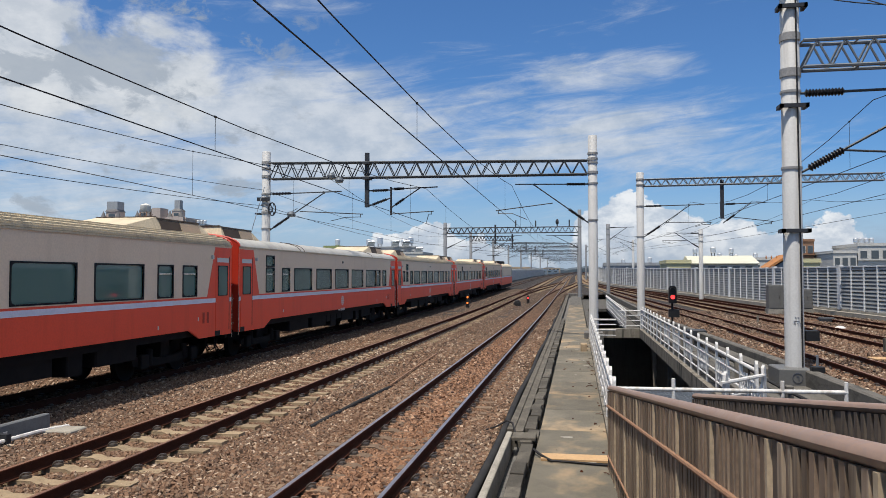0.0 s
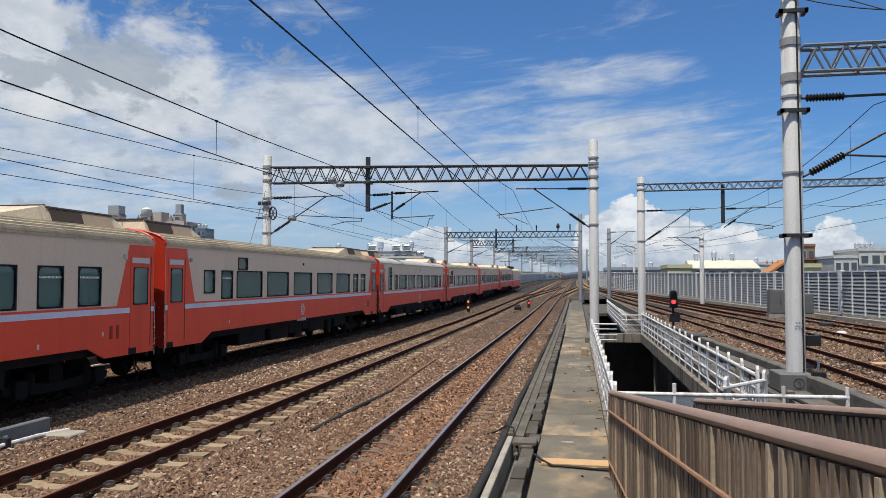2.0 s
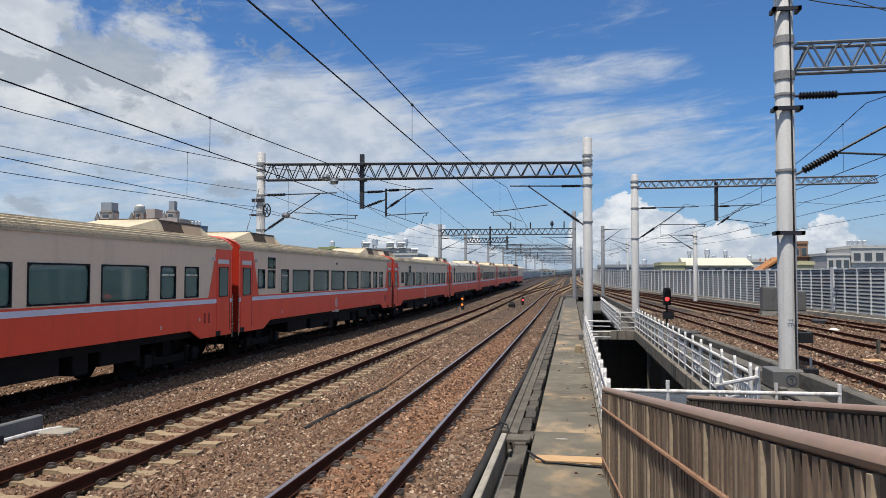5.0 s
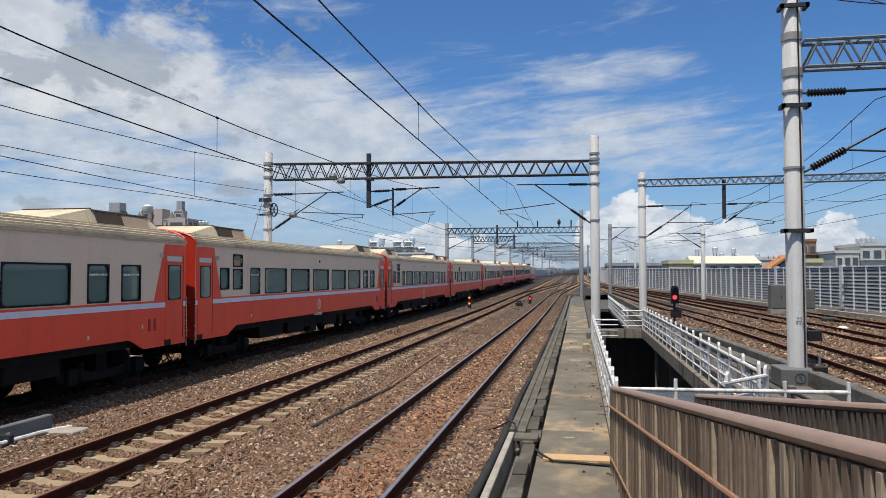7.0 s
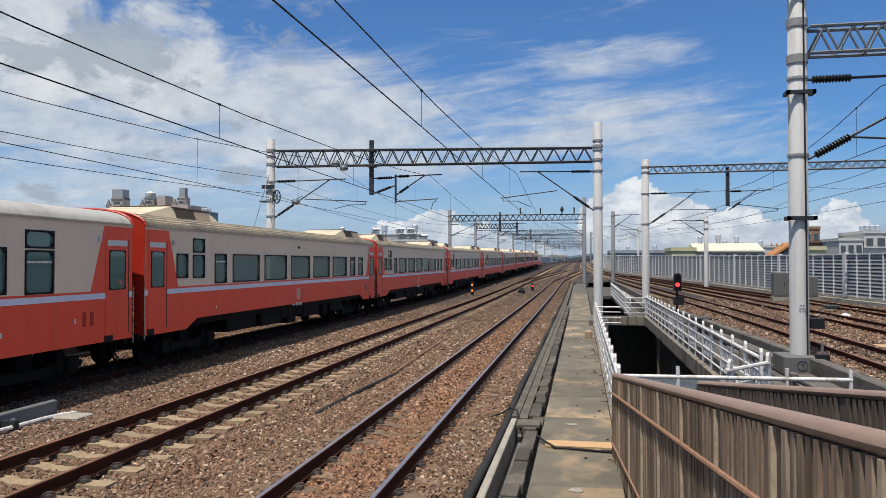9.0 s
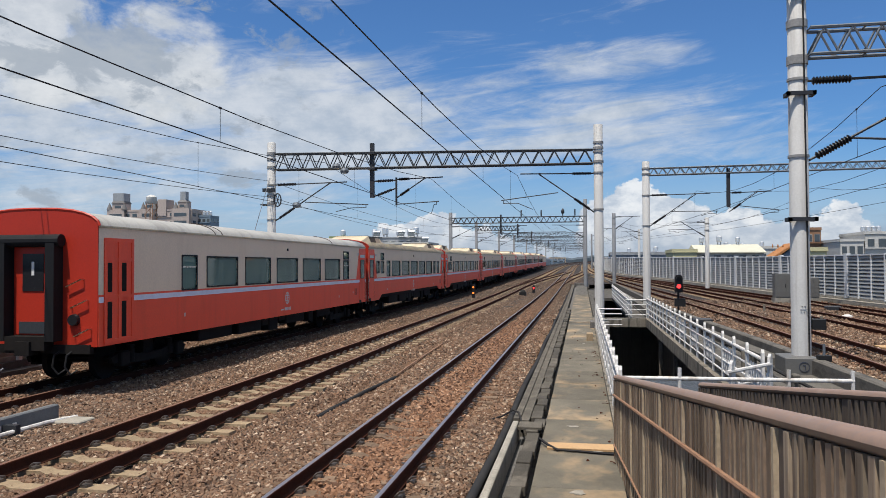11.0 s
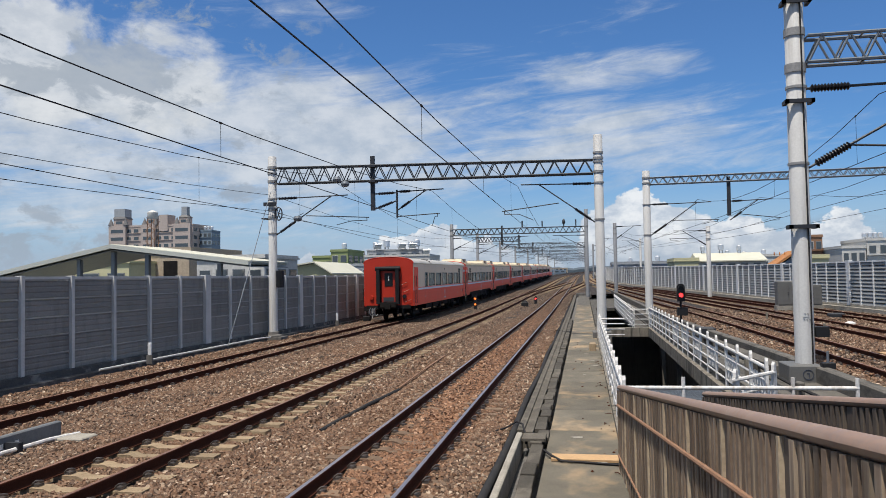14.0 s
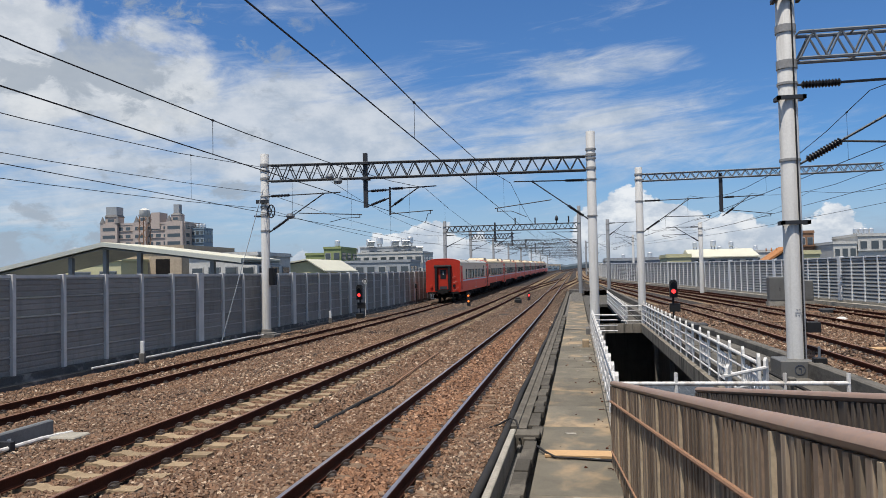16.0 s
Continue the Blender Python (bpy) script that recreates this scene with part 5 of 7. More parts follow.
def window_list(kind):
    """Windows of one side as (from, to, sill, head)."""
    if kind == "tail":
        w = [(3.50, 4.20, 1.92, 2.72), (16.2, 16.88, 1.94, 2.66), (16.2, 16.88, 2.76, 3.02)]
        return w + [(4.75 + 2.3 * i, 6.50 + 2.3 * i, 1.96, 2.70) for i in range(5)]
    w = [(15.60, 16.24, 1.96, 2.68), (16.74, 17.40, 1.96, 2.68)]
    if kind == "ribbed":
        w += [(a, a + 1.72, 1.96, 2.68) for a in WIDE]
        w += [(2.16, 2.70, 2.13, 2.68), (3.15, 3.78, 1.96, 2.68), (4.18, 4.76, 2.77, 3.06)]
    elif kind == "smooth":
        w += [(4.62 + 2.27 * i, 6.34 + 2.27 * i, 1.96, 2.68) for i in range(5)]
        w += [(2.20, 2.82, 1.96, 2.68), (2.20, 2.82, 2.77, 3.06), (3.52, 4.16, 1.96, 2.68)]
    else:
        w += [(4.62 + 2.17 * i, 6.34 + 2.17 * i, 1.96, 2.68) for i in range(5)]
        w += [(1.62, 2.10, 2.13, 2.66), (2.40, 2.95, 2.12, 2.64), (2.40, 2.95, 2.76, 3.05), (3.56, 4.18, 1.96, 2.68)]
    return w


def build_carriage(kind, label, number):
    """A carriage whose rear end stands at the origin; it runs along +y. kind: ribbed, early (other windows), smooth or tail."""
    car = thing("carriage", (0, 0, 0), label, "railway carriage", group="carriages of the train")
    y0, y1 = (PITCH - BODY) / 2, (PITCH + BODY) / 2
    holes = window_list(kind)
    doors = [(0.36, 1.12), (18.46, 19.24)] if kind != "tail" else [(18.46, 19.24)]
    x = 1.45
    for sign in (1, -1):
        wins = holes
        upper = [(h[0], h[1], h[2], h[3]) for h in wins]
        part("upper_panel", side_panel(y0, y1, 1.90, 3.28, upper, x * sign, sign), CAR_BEIGE, car, "beige painted side panel")
        outline = [(y0, 0.86), (y1, 0.86), (y1, 1.90), (y0, 1.90)] if kind == "tail" else [(y0, 0.84), (y0 + 1.8, 0.84), (y0 + 2.35, 1.08), (y1 - 2.35, 1.08), (y1 - 1.8, 0.84), (y1, 0.84), (y1, 1.90), (y0, 1.90)]
        part("lower_panel", Shape().prism(outline, "x", min(x * sign, (x - 0.05) * sign), max(x * sign, (x - 0.05) * sign)), CAR_RED, car, "red painted lower side")
        part("stripe", Shape().box(min(x * sign, (x + 0.006) * sign), max(x * sign, (x + 0.006) * sign), y0, y1, 1.74, 1.855), CAR_WHITE, car, "white stripe")
        for w in wins:
            f = Shape()
            ring_into(f, *w, x * sign, sign)
            corners_into(f, *w, x * sign, sign)
            win = part("window", f, RUBBER, car, "black rubber window frame")
            glass = part("pane", Shape().box(min((x - 0.03) * sign, (x - 0.022) * sign), max((x - 0.03) * sign, (x - 0.022) * sign), *w), GLASS, win, "tinted greenish glass")
            glass.visible_shadow = False
            if w[1] - w[0] > 1.0:
                # pleated curtains drawn part of the way from both sides
                folds, u = Shape(), x - 0.16
                for c0, c1 in ((w[0] - 0.04, w[0] + 0.10 + 0.5 * random.random()), (w[1] - 0.10 - 0.4 * random.random(), w[1] + 0.04)):
                    k = max(4, int((c1 - c0) / 0.05))
                    wave = [(sign * (u - 0.03 * (i % 2)), c0 + (c1 - c0) * i / k) for i in range(k + 1)]
                    folds.prism(wave + [(a - sign * 0.008, b) for a, b in reversed(wave)], "z", w[2] - 0.1, w[3] + 0.05)
                part("curtain", folds, CURTAIN, win, "pale green pleated curtains")
            if w[1] - w[0] < 0.72 and w[3] - w[2] > 0.72:
                part("sash", Shape().box(min(x * sign, (x - 0.02) * sign), max(x * sign, (x - 0.02) * sign), w[0], w[1], w[2] + 0.52, w[2] + 0.56), CHROME, win)
        # red door bays with a slanting edge
        for k, (a, b) in enumerate(doors):
            near_end = a < 10
            e = y0 if near_end else y1
            m = 1 if near_end else -1
            t = (x + 0.004) * sign
            part("door_surround", Shape().prism([(e, 1.88), (e + m * 1.42, 1.88), (e + m * 0.98, 3.22), (e, 3.22)], "x", min(x * sign, t), max(x * sign, t)), CAR_RED, car, "red painted door bay")
            dr = part("door", Shape().box(min((x - 0.02) * sign, (x + 0.012) * sign), max((x - 0.02) * sign, (x + 0.012) * sign), a, b, 0.98, 2.98), CAR_RED, car, "red folding door")
            f = Shape()
            ring_into(f, a + 0.13, b - 0.13, 1.93, 2.71, (x + 0.012) * sign, sign, 0.02)
            f.box(min((x + 0.013) * sign, (x - 0.01) * sign), max((x + 0.013) * sign, (x - 0.01) * sign), b, b + 0.03, 0.98, 2.98)
            part("door_window", f, RUBBER, dr)
            part("pane", Shape().box(min((x + 0.013) * sign, (x + 0.018) * sign), max((x + 0.013) * sign, (x + 0.018) * sign), a + 0.13, b - 0.13, 1.93, 2.71), GLASS, dr)
            part("sign_plate", Shape().box(min((x + 0.013) * sign, (x + 0.02) * sign), max((x + 0.013) * sign, (x + 0.02) * sign), a + 0.05, b - 0.05, 2.82, 2.94), WRITING, dr, "pale destination plate")
            part("step_recess", Shape().box(min((x - 0.01) * sign, (x + 0.008) * sign), max((x - 0.01) * sign, (x + 0.008) * sign), a - 0.02, a + 0.26, 0.84, 0.99), RUBBER, car)
            part("side_lamp", Shape().box(min(x * sign, (x + 0.05) * sign), max(x * sign, (x + 0.05) * sign), min(e + m * 1.12, e + m * 1.2), max(e + m * 1.12, e + m * 1.2), 2.90, 3.0), WALL_POST, car)
        # emblem and number bars
        em = Shape()
        cy, cz = {"ribbed": 9.40, "early": 9.62, "smooth": 10.1, "tail": 10.2}[kind], 1.42
        for i in range(16):
            a, b = 2 * math.pi * i / 16, 2 * math.pi * (i + 1) / 16
            em.prism([(cy + 0.175 * math.cos(a), cz + 0.20 * math.sin(a)), (cy + 0.175 * math.cos(b), cz + 0.20 * math.sin(b)), (cy + 0.14 * math.cos(b), cz + 0.165 * math.sin(b)), (cy + 0.14 * math.cos(a), cz + 0.165 * math.sin(a))], "x", x * sign, (x + 0.005) * sign)
        for dz in (-0.08, 0.0, 0.08):
            em.box(min(x * sign, (x + 0.005) * sign), max(x * sign, (x + 0.005) * sign), cy - 0.13, cy + 0.13, cz + dz - 0.012, cz + dz + 0.012)
        em.box(min(x * sign, (x + 0.005) * sign), max(x * sign, (x + 0.005) * sign), cy - 0.015, cy + 0.015, cz - 0.16, cz + 0.17)
        part("lamp_stud", Shape().tube((x * sign, cy, 3.0), ((x + 0.03) * sign, cy, 3.0), 0.045, 8), RUBBER, car)
        part("emblem", em, WRITING, car, "white oval emblem of plain bars")
        nb = Shape()
        for i in range(5):
            nb.box(min(x * sign, (x + 0.005) * sign), max(x * sign, (x + 0.005) * sign), cy - 0.22 + i * 0.11, cy - 0.145 + i * 0.11, cz - 0.40, cz - 0.30)
        nb.box(min(x * sign, (x + 0.005) * sign), max(x * sign, (x + 0.005) * sign), cy - 0.55, cy - 0.28, cz - 0.385, cz - 0.345)
        part("number_bars", nb, WRITING, car)
        for yy, zz in ((3.6, 1.25), (15.6, 1.2), (17.5, 1.3)):
            small = Shape().box(min(x * sign, (x + 0.005) * sign), max(x * sign, (x + 0.005) * sign), yy, yy + 0.05, zz, zz + 0.09)
            part("stencil_mark", small, WRITING, car)
        for yy in (17.75, 17.98):
            hatch = Shape().box(min(x * sign, (x + 0.006) * sign), max(x * sign, (x + 0.006) * sign), yy, yy + 0.10, 1.22, 1.50)
            part("vent_slot", hatch, END_RED, car)
    # roof
    prof = [(px, pz) for px, pz in profile()][1:]
    ring = prof + [(-px, pz) for px, pz in reversed(prof[:-1])]
    part("roof", Shape().prism(ring[::-1], "y", y0, y1), CAR_ROOF if kind in ("ribbed", "early") else GREY_ROOF, car, "cream-grey ribbed metal roof" if kind in ("ribbed", "early") else "smooth grey rounded roof", smooth=True)
    gut = Shape()
    for sign in (1, -1):
        gut.box(min(1.44 * sign, 1.475 * sign), max(1.44 * sign, 1.475 * sign), y0, y1, 3.265, 3.305)
    if kind in ("ribbed", "early"):
        for a in (0.16, 0.32, 0.50, 0.70, 0.95):
            for sign in (1, -1):
                px, pz = 1.45 * math.cos(a) ** 0.75, 3.28 + 0.36 * math.sin(a)
                gut.box(px * sign - 0.02, px * sign + 0.02, y0 + 0.05, y1 - 0.05, pz - 0.02, pz + 0.022)
    part("roof_ribs", gut, CAR_ROOF, car)
    seams = Shape()
    for yy in ((5.2, 5.6, 14.8) if kind in ("smooth", "tail") else ()):
        pts = [(1.45 * math.cos(a) ** 0.75 + 0.004, yy, 3.28 + 0.37 * math.sin(a)) for a in np.linspace(0.05, 1.2, 8)]
        seams.line(pts, 0.012, 4)
    if seams.v:
        part("roof_seams", seams, CAR_POD, car)
    # roof units
    # each from a to b along the carriage, with a long cream ramp behind it and grilles on its flanks
    units = {"ribbed": ((0.35, 2.6), (16.55, 18.75)), "early": ((2.45, 4.45), (16.55, 18.75)), "smooth": ((0.35, 2.5), (16.55, 18.75)), "tail": ()}[kind]
    for a, b in units:
        rows = [(max(a - 1.7, 0.27), 1.02, 0.92, 3.56), (a, 1.0, 0.80, 3.90), (b - 0.1, 1.0, 0.80, 3.88), (b + 0.45, 1.02, 0.94, 3.54)]
        v = []
        for yy, wide, narrow, top in rows:
            v += [(-wide, yy, 3.40), (-narrow, yy, top), (narrow, yy, top), (wide, yy, 3.40)]
        f = [(4 * k + i, 4 * k + i + 1, 4 * k + i + 5, 4 * k + i + 4) for k in range(len(rows) - 1) for i in range(3)]
        f += [(0, 1, 2, 3), tuple(4 * (len(rows) - 1) + i for i in (3, 2, 1, 0))]
        u = part("roof_unit", Shape().add(v, f), CAR_ROOF, car, "sloping air conditioning unit on the roof")
        mid = a + (b - a) * (0.52 if a < 10 else 0.48)
        for sx in (-1, 1):
            def flank(y_from, y_to, g0, g1, proud):
                p = [(sx * (1.0 - 0.2 * g + 0.004), yy, 3.40 + 0.485 * g) for yy in (y_from, y_to) for g in (g0, g1)]
                q = [(c[0] + sx * proud, c[1], c[2] + proud * 0.4) for c in p]
                return Shape().add(p + q, [(0, 1, 3, 2), (4, 5, 7, 6), (0, 1, 5, 4), (2, 3, 7, 6), (0, 2, 6, 4), (1, 3, 7, 5)])
            part("side_grille", flank(a + 0.08, mid, 0.38, 0.90, 0.012), CAR_POD, u)
            part("side_panel", flank(mid + 0.04, b - 0.12, 0.38, 0.90, 0.010), CAR_TAN, u)
            part("skirt", flank(a + 0.02, b + 0.15, 0.18, 0.34, 0.02), CAR_POD, u)
            part("top_edge", flank(a, b - 0.05, 0.93, 1.0, 0.02), CAR_POD, u)
        part("ridge_edge", Shape().box(-0.8, 0.8, a - 0.03, a + 0.03, 3.88, 3.92), CAR_POD, u)
    # ends
    full = [(1.44, 0.86)] + [(px * 0.995, pz) for px, pz in prof] + [(-px * 0.995, pz) for px, pz in reversed(prof[:-1])] + [(-1.44, 0.86)]
    for e, m in ((y0, -1), (y1, 1)):
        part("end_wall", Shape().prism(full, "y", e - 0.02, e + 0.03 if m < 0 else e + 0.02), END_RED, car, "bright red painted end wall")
        edge = Shape()
        big = [(px * 1.012, pz + 0.012) for px, pz in full]
        for p, q in zip(big[1:-1], big[2:-1]):
            edge.tube((p[0], e, p[1]), (q[0], e, q[1]), 0.035, 6)
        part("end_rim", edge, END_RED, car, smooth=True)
        bell = Shape()
        tail_end = kind == "tail" and m < 0
        dd = 0.34 if not tail_end else 0.30
        ya, yb = (e - dd, e) if m < 0 else (e, e + dd)
        bell.box(-0.66, -0.46, ya, yb, 0.98, 2.95).box(0.46, 0.66, ya, yb, 0.98, 2.95)
        bell.tube((-0.72, (ya + yb) / 2, 3.0), (0.72, (ya + yb) / 2, 3.0), 0.13, 12)
        part("gangway_bellows", bell, RUBBER, car, "black rubber gangway surround")
        if tail_end:
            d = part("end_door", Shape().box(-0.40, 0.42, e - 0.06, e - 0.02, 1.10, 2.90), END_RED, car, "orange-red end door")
            f = Shape().box(-0.22, 0.26, e - 0.075, e - 0.05, 1.98, 2.74)
            part("door_window", f, DEAD_LENS, d, "dark door window")
            part("kick_plate", Shape().box(-0.30, 0.34, e - 0.072, e - 0.05, 1.12, 1.36), GALV, d)
            part("sill", Shape().box(-0.44, 0.46, e - 0.30, e - 0.02, 0.80, 1.08), CAR_DARK, car)
            part("notice", Shape().box(-0.01, 0.05, e - 0.082, e - 0.075, 2.30, 2.58), WRITING, d)
            for i, (xx, zz) in enumerate(((0.95, 2.15), (1.05, 1.72), (1.12, 1.15))):
                part("grab_rail", Shape().line([(xx - 0.18, e - 0.02, zz - 0.08), (xx - 0.17, e - 0.09, zz - 0.08), (xx + 0.17, e - 0.09, zz + 0.07), (xx + 0.18, e - 0.02, zz + 0.07)], 0.014, 6), CHROME, car)
            for xx, zz in ((-1.0, 1.35), (0.93, 1.40)):
                part("tail_lamp", Shape().tube((xx, e - 0.10, zz), (xx, e, zz), 0.11, 14, 0.13), DEAD_LENS if xx > 0 else END_RED, car)
        else:
            for zz in (1.1, 1.45, 1.8, 2.2):
                part("rung", Shape().line([(1.30, e, zz), (1.30, e + m * 0.1, zz), (1.02, e + m * 0.1, zz - 0.05), (1.02, e, zz - 0.05)], 0.013, 6), CHROME, car)
            part("grab_rail", Shape().tube((1.46, e + m * 0.03, 0.75), (1.46, e + m * 0.03, 1.95), 0.014, 6), CHROME, car)
        part("buffer_beam", Shape().box(-1.3, 1.3, e - 0.06, e + 0.06, 0.72, 0.90).box(-0.16, 0.16, min(e, e + m * 0.36), max(e, e + m * 0.36), 0.70, 0.98), CAR_DARK, car)
        for i, xx in enumerate((-1.05, -0.92, -0.78, 0.62, 0.9)):
            yy = e + m * 0.16
            hose = Shape().line([(xx, e, 0.78), (xx - 0.04, yy, 0.70), (xx - 0.05, yy + m * 0.05, 0.48), (xx + 0.05, yy, 0.32), (xx + 0.14, yy - m * 0.08, 0.40)], 0.022, 6)
            part("brake_hose", hose, GALV_LIGHT if tail_end and xx < 0 else RUBBER, car, smooth=True)
    # floor, inside and underframe
    part("underframe", Shape().box(-1.32, 1.32, y0 + 0.1, y1 - 0.1, 0.90, 1.12), CAR_DARK, car)
    inside = Shape().box(-1.36, 1.36, y0 + 0.1, y1 - 0.1, 1.12, 1.16).box(-1.36, 1.36, y0 + 0.1, y1 - 0.1, 3.10, 3.14)
    for i in range(14):
        yy = 2.6 + i * 1.08
        for sx in (-1.3, 0.3):
            inside.soft_box(sx, sx + 1.0, yy, yy + 0.14, 1.05, 2.12, 0.04)
    part("interior", inside, CAR_INSIDE, car)
    for a, b, c, d in ((7.0, 8.6, 0.38, 0.95), (9.2, 9.9, 0.30, 0.95), (10.6, 12.3, 0.42, 0.95), (12.7, 13.2, 0.35, 0.95), (13.6, 15.1, 0.44, 0.95), (4.7, 6.6, 0.40, 0.95), (8.65, 9.15, 0.5, 0.95), (9.95, 10.55, 0.55, 0.95)):
        part("equipment_box", Shape().soft_box(-1.25, 1.25, a, b, c + 0.13, d, 0.03), CAR_DARK, car)
    for c in (2.85, 16.8):
        bg = Shape()
        for sx in (-1, 1):
            bg.prism([(c - 1.55, 0.50), (c - 1.2, 0.62), (c - 0.4, 0.48), (c + 0.4, 0.48), (c + 1.2, 0.62), (c + 1.55, 0.50), (c + 1.5, 0.38), (c + 0.5, 0.30), (c - 0.5, 0.30), (c - 1.5, 0.38)], "x", sx * 0.98 - 0.05, sx * 0.98 + 0.05)
            for o in (-1.15, 1.15):
                bg.soft_box(sx * 1.03 - 0.1, sx * 1.03 + 0.1, c + o - 0.16, c + o + 0.16, 0.30, 0.62, 0.02)
                bg.tube((sx * 1.0, c + o * 0.7, 0.35), (sx * 1.0, c + o * 0.7, 0.72), 0.09, 10)
        bg.box(-0.95, 0.95, c - 0.2, c + 0.2, 0.34, 0.92)
        b = part("bogie", bg, CAR_DARK, car)
        for o in (-1.15, 1.15):
            ws = Shape().tube((-0.7, c + o, 0.43), (0.7, c + o, 0.43), 0.07, 8)
            for sx in (-1, 1):
                ws.tube((sx * 0.50, c + o, 0.43), (sx * 0.63, c + o, 0.43), 0.43, 24)
            part("wheelset", ws, CAR_DARK, b)
    if kind == "tail":
        # open gate bay at the rear corner
        g = Shape()
        for yy in (0.45, 0.92, 1.40):
            g.box(1.455, 1.475, yy - 0.04, yy + 0.04, 0.90, 3.05)
        for zz in (0.94, 1.85, 2.62, 3.02):
            g.box(1.455, 1.473, 0.42, 1.44, zz - 0.04, zz + 0.04)
        gate = part("gate", g, CAR_RED, car, "red folding gate")
        part("gate_panels", Shape().box(1.452, 1.458, 0.44, 1.42, 0.88, 3.05), CAR_RED, gate)
        part("gate_windows", Shape().box(1.458, 1.462, 0.53, 0.68, 1.0, 1.75).box(1.458, 1.462, 1.02, 1.18, 1.0, 1.75).box(1.458, 1.462, 0.53, 0.68, 1.95, 2.55).box(1.458, 1.462, 1.02, 1.18, 1.95, 2.55), CAR_DARK, gate)
    return car


def build_locomotive():
    car = thing("locomotive", (0, 0, 0), "orange-red electric locomotive leading the train", "locomotive")
    prof = profile(1.42, 0.75, 3.1, 3.6)
    ring = prof + [(-px, pz) for px, pz in reversed(prof)]
    part("body", Shape().prism(ring[::-1], "y", 0.3, 16.2), CAR_ROOF, car, "pale beige upper body", smooth=True)
    part("lower_side", Shape().box(1.42, 1.424, 0.3, 16.2, 0.75, 1.74).box(-1.424, -1.42, 0.3, 16.2, 0.75, 1.74).box(-1.40, 1.40, 0.27, 0.3, 0.75, 3.0), CAR_RED, car, "red painted lower body")
    part("upper_side", Shape().box(1.42, 1.426, 2.2, 14.4, 1.95, 3.0).box(-1.426, -1.42, 2.2, 14.4, 1.95, 3.0), CAR_BEIGE, car)
    part("stripe", Shape().box(1.42, 1.428, 0.3, 16.2, 1.74, 1.85).box(-1.428, -1.42, 0.3, 16.2, 1.74, 1.85), CAR_WHITE, car)
    part("cab_window", Shape().box(-1.0, 1.0, 16.2, 16.22, 2.2, 2.9), DARK_GLASS, car)
    gear = Shape().soft_box(-0.7, 0.7, 4, 12, 3.5, 3.95, 0.1)
    gear.line([(0, 3.0, 3.7), (0, 4.2, 4.2), (0, 3.0, 4.65)], 0.04, 6).tube((-0.8, 3.0, 4.66), (0.8, 3.0, 4.66), 0.03, 6)
    part("roof_gear", gear, CAR_DARK, car)
    part("underframe", Shape().box(-1.3, 1.3, 0.4, 16.0, 0.3, 0.8), CAR_DARK, car)
    for c in (2.0, 4.6, 11.9, 14.5):
        part("wheelset", Shape().tube((-0.63, c, 0.5), (-0.50, c, 0.5), 0.5, 20).tube((0.50, c, 0.5), (0.63, c, 0.5), 0.5, 20).tube((-0.5, c, 0.5), (0.5, c, 0.5), 0.08, 8), CAR_DARK, car)
    return car


TRAIN = []


def build_train():
    kinds = ["tail", "early", "early", "early", "ribbed", "smooth", "early", "ribbed", "early"]
    labels = {"tail": "red and beige last carriage with a bright red end wall", "ribbed": "red and beige passenger carriage with a ribbed cream roof", "early": "red and beige carriage with paired small windows and ribbed roof",
              "smooth": "red and beige passenger carriage with a smooth grey roof"}
    first = {}
    for i, kind in enumerate(kinds):
        if kind in first:
            car = copy_thing(first[kind], pose(0, 0, 0))
        else:
            car = first[kind] = build_carriage(kind, labels[kind], i)
        TRAIN.append((car, i * PITCH))
    TRAIN.append((build_locomotive(), len(kinds) * PITCH))


def rear_at(t):
    """Where the rear of the train stands at t seconds: it gathers speed all the way."""
    return -77.91 + 7.758 * t + 0.0232 * t ** 2 + 0.002515 * t ** 3


def train_pose(y):
    """A carriage with its rear at y, tilted with the climbing line."""
    a, b = climb_at(y), climb_at(y + PITCH)
    return pose(TRACK_C, y, RAIL_C_Z + a, math.degrees(math.atan2(b - a, PITCH)))


# ---------------------------------------------------------------- signals and trackside things
def lamp_face(s, x, y, z, r, slot=0):
    s.tube((x, y - 0.03, z), (x, y, z), r, 16, slot=slot)


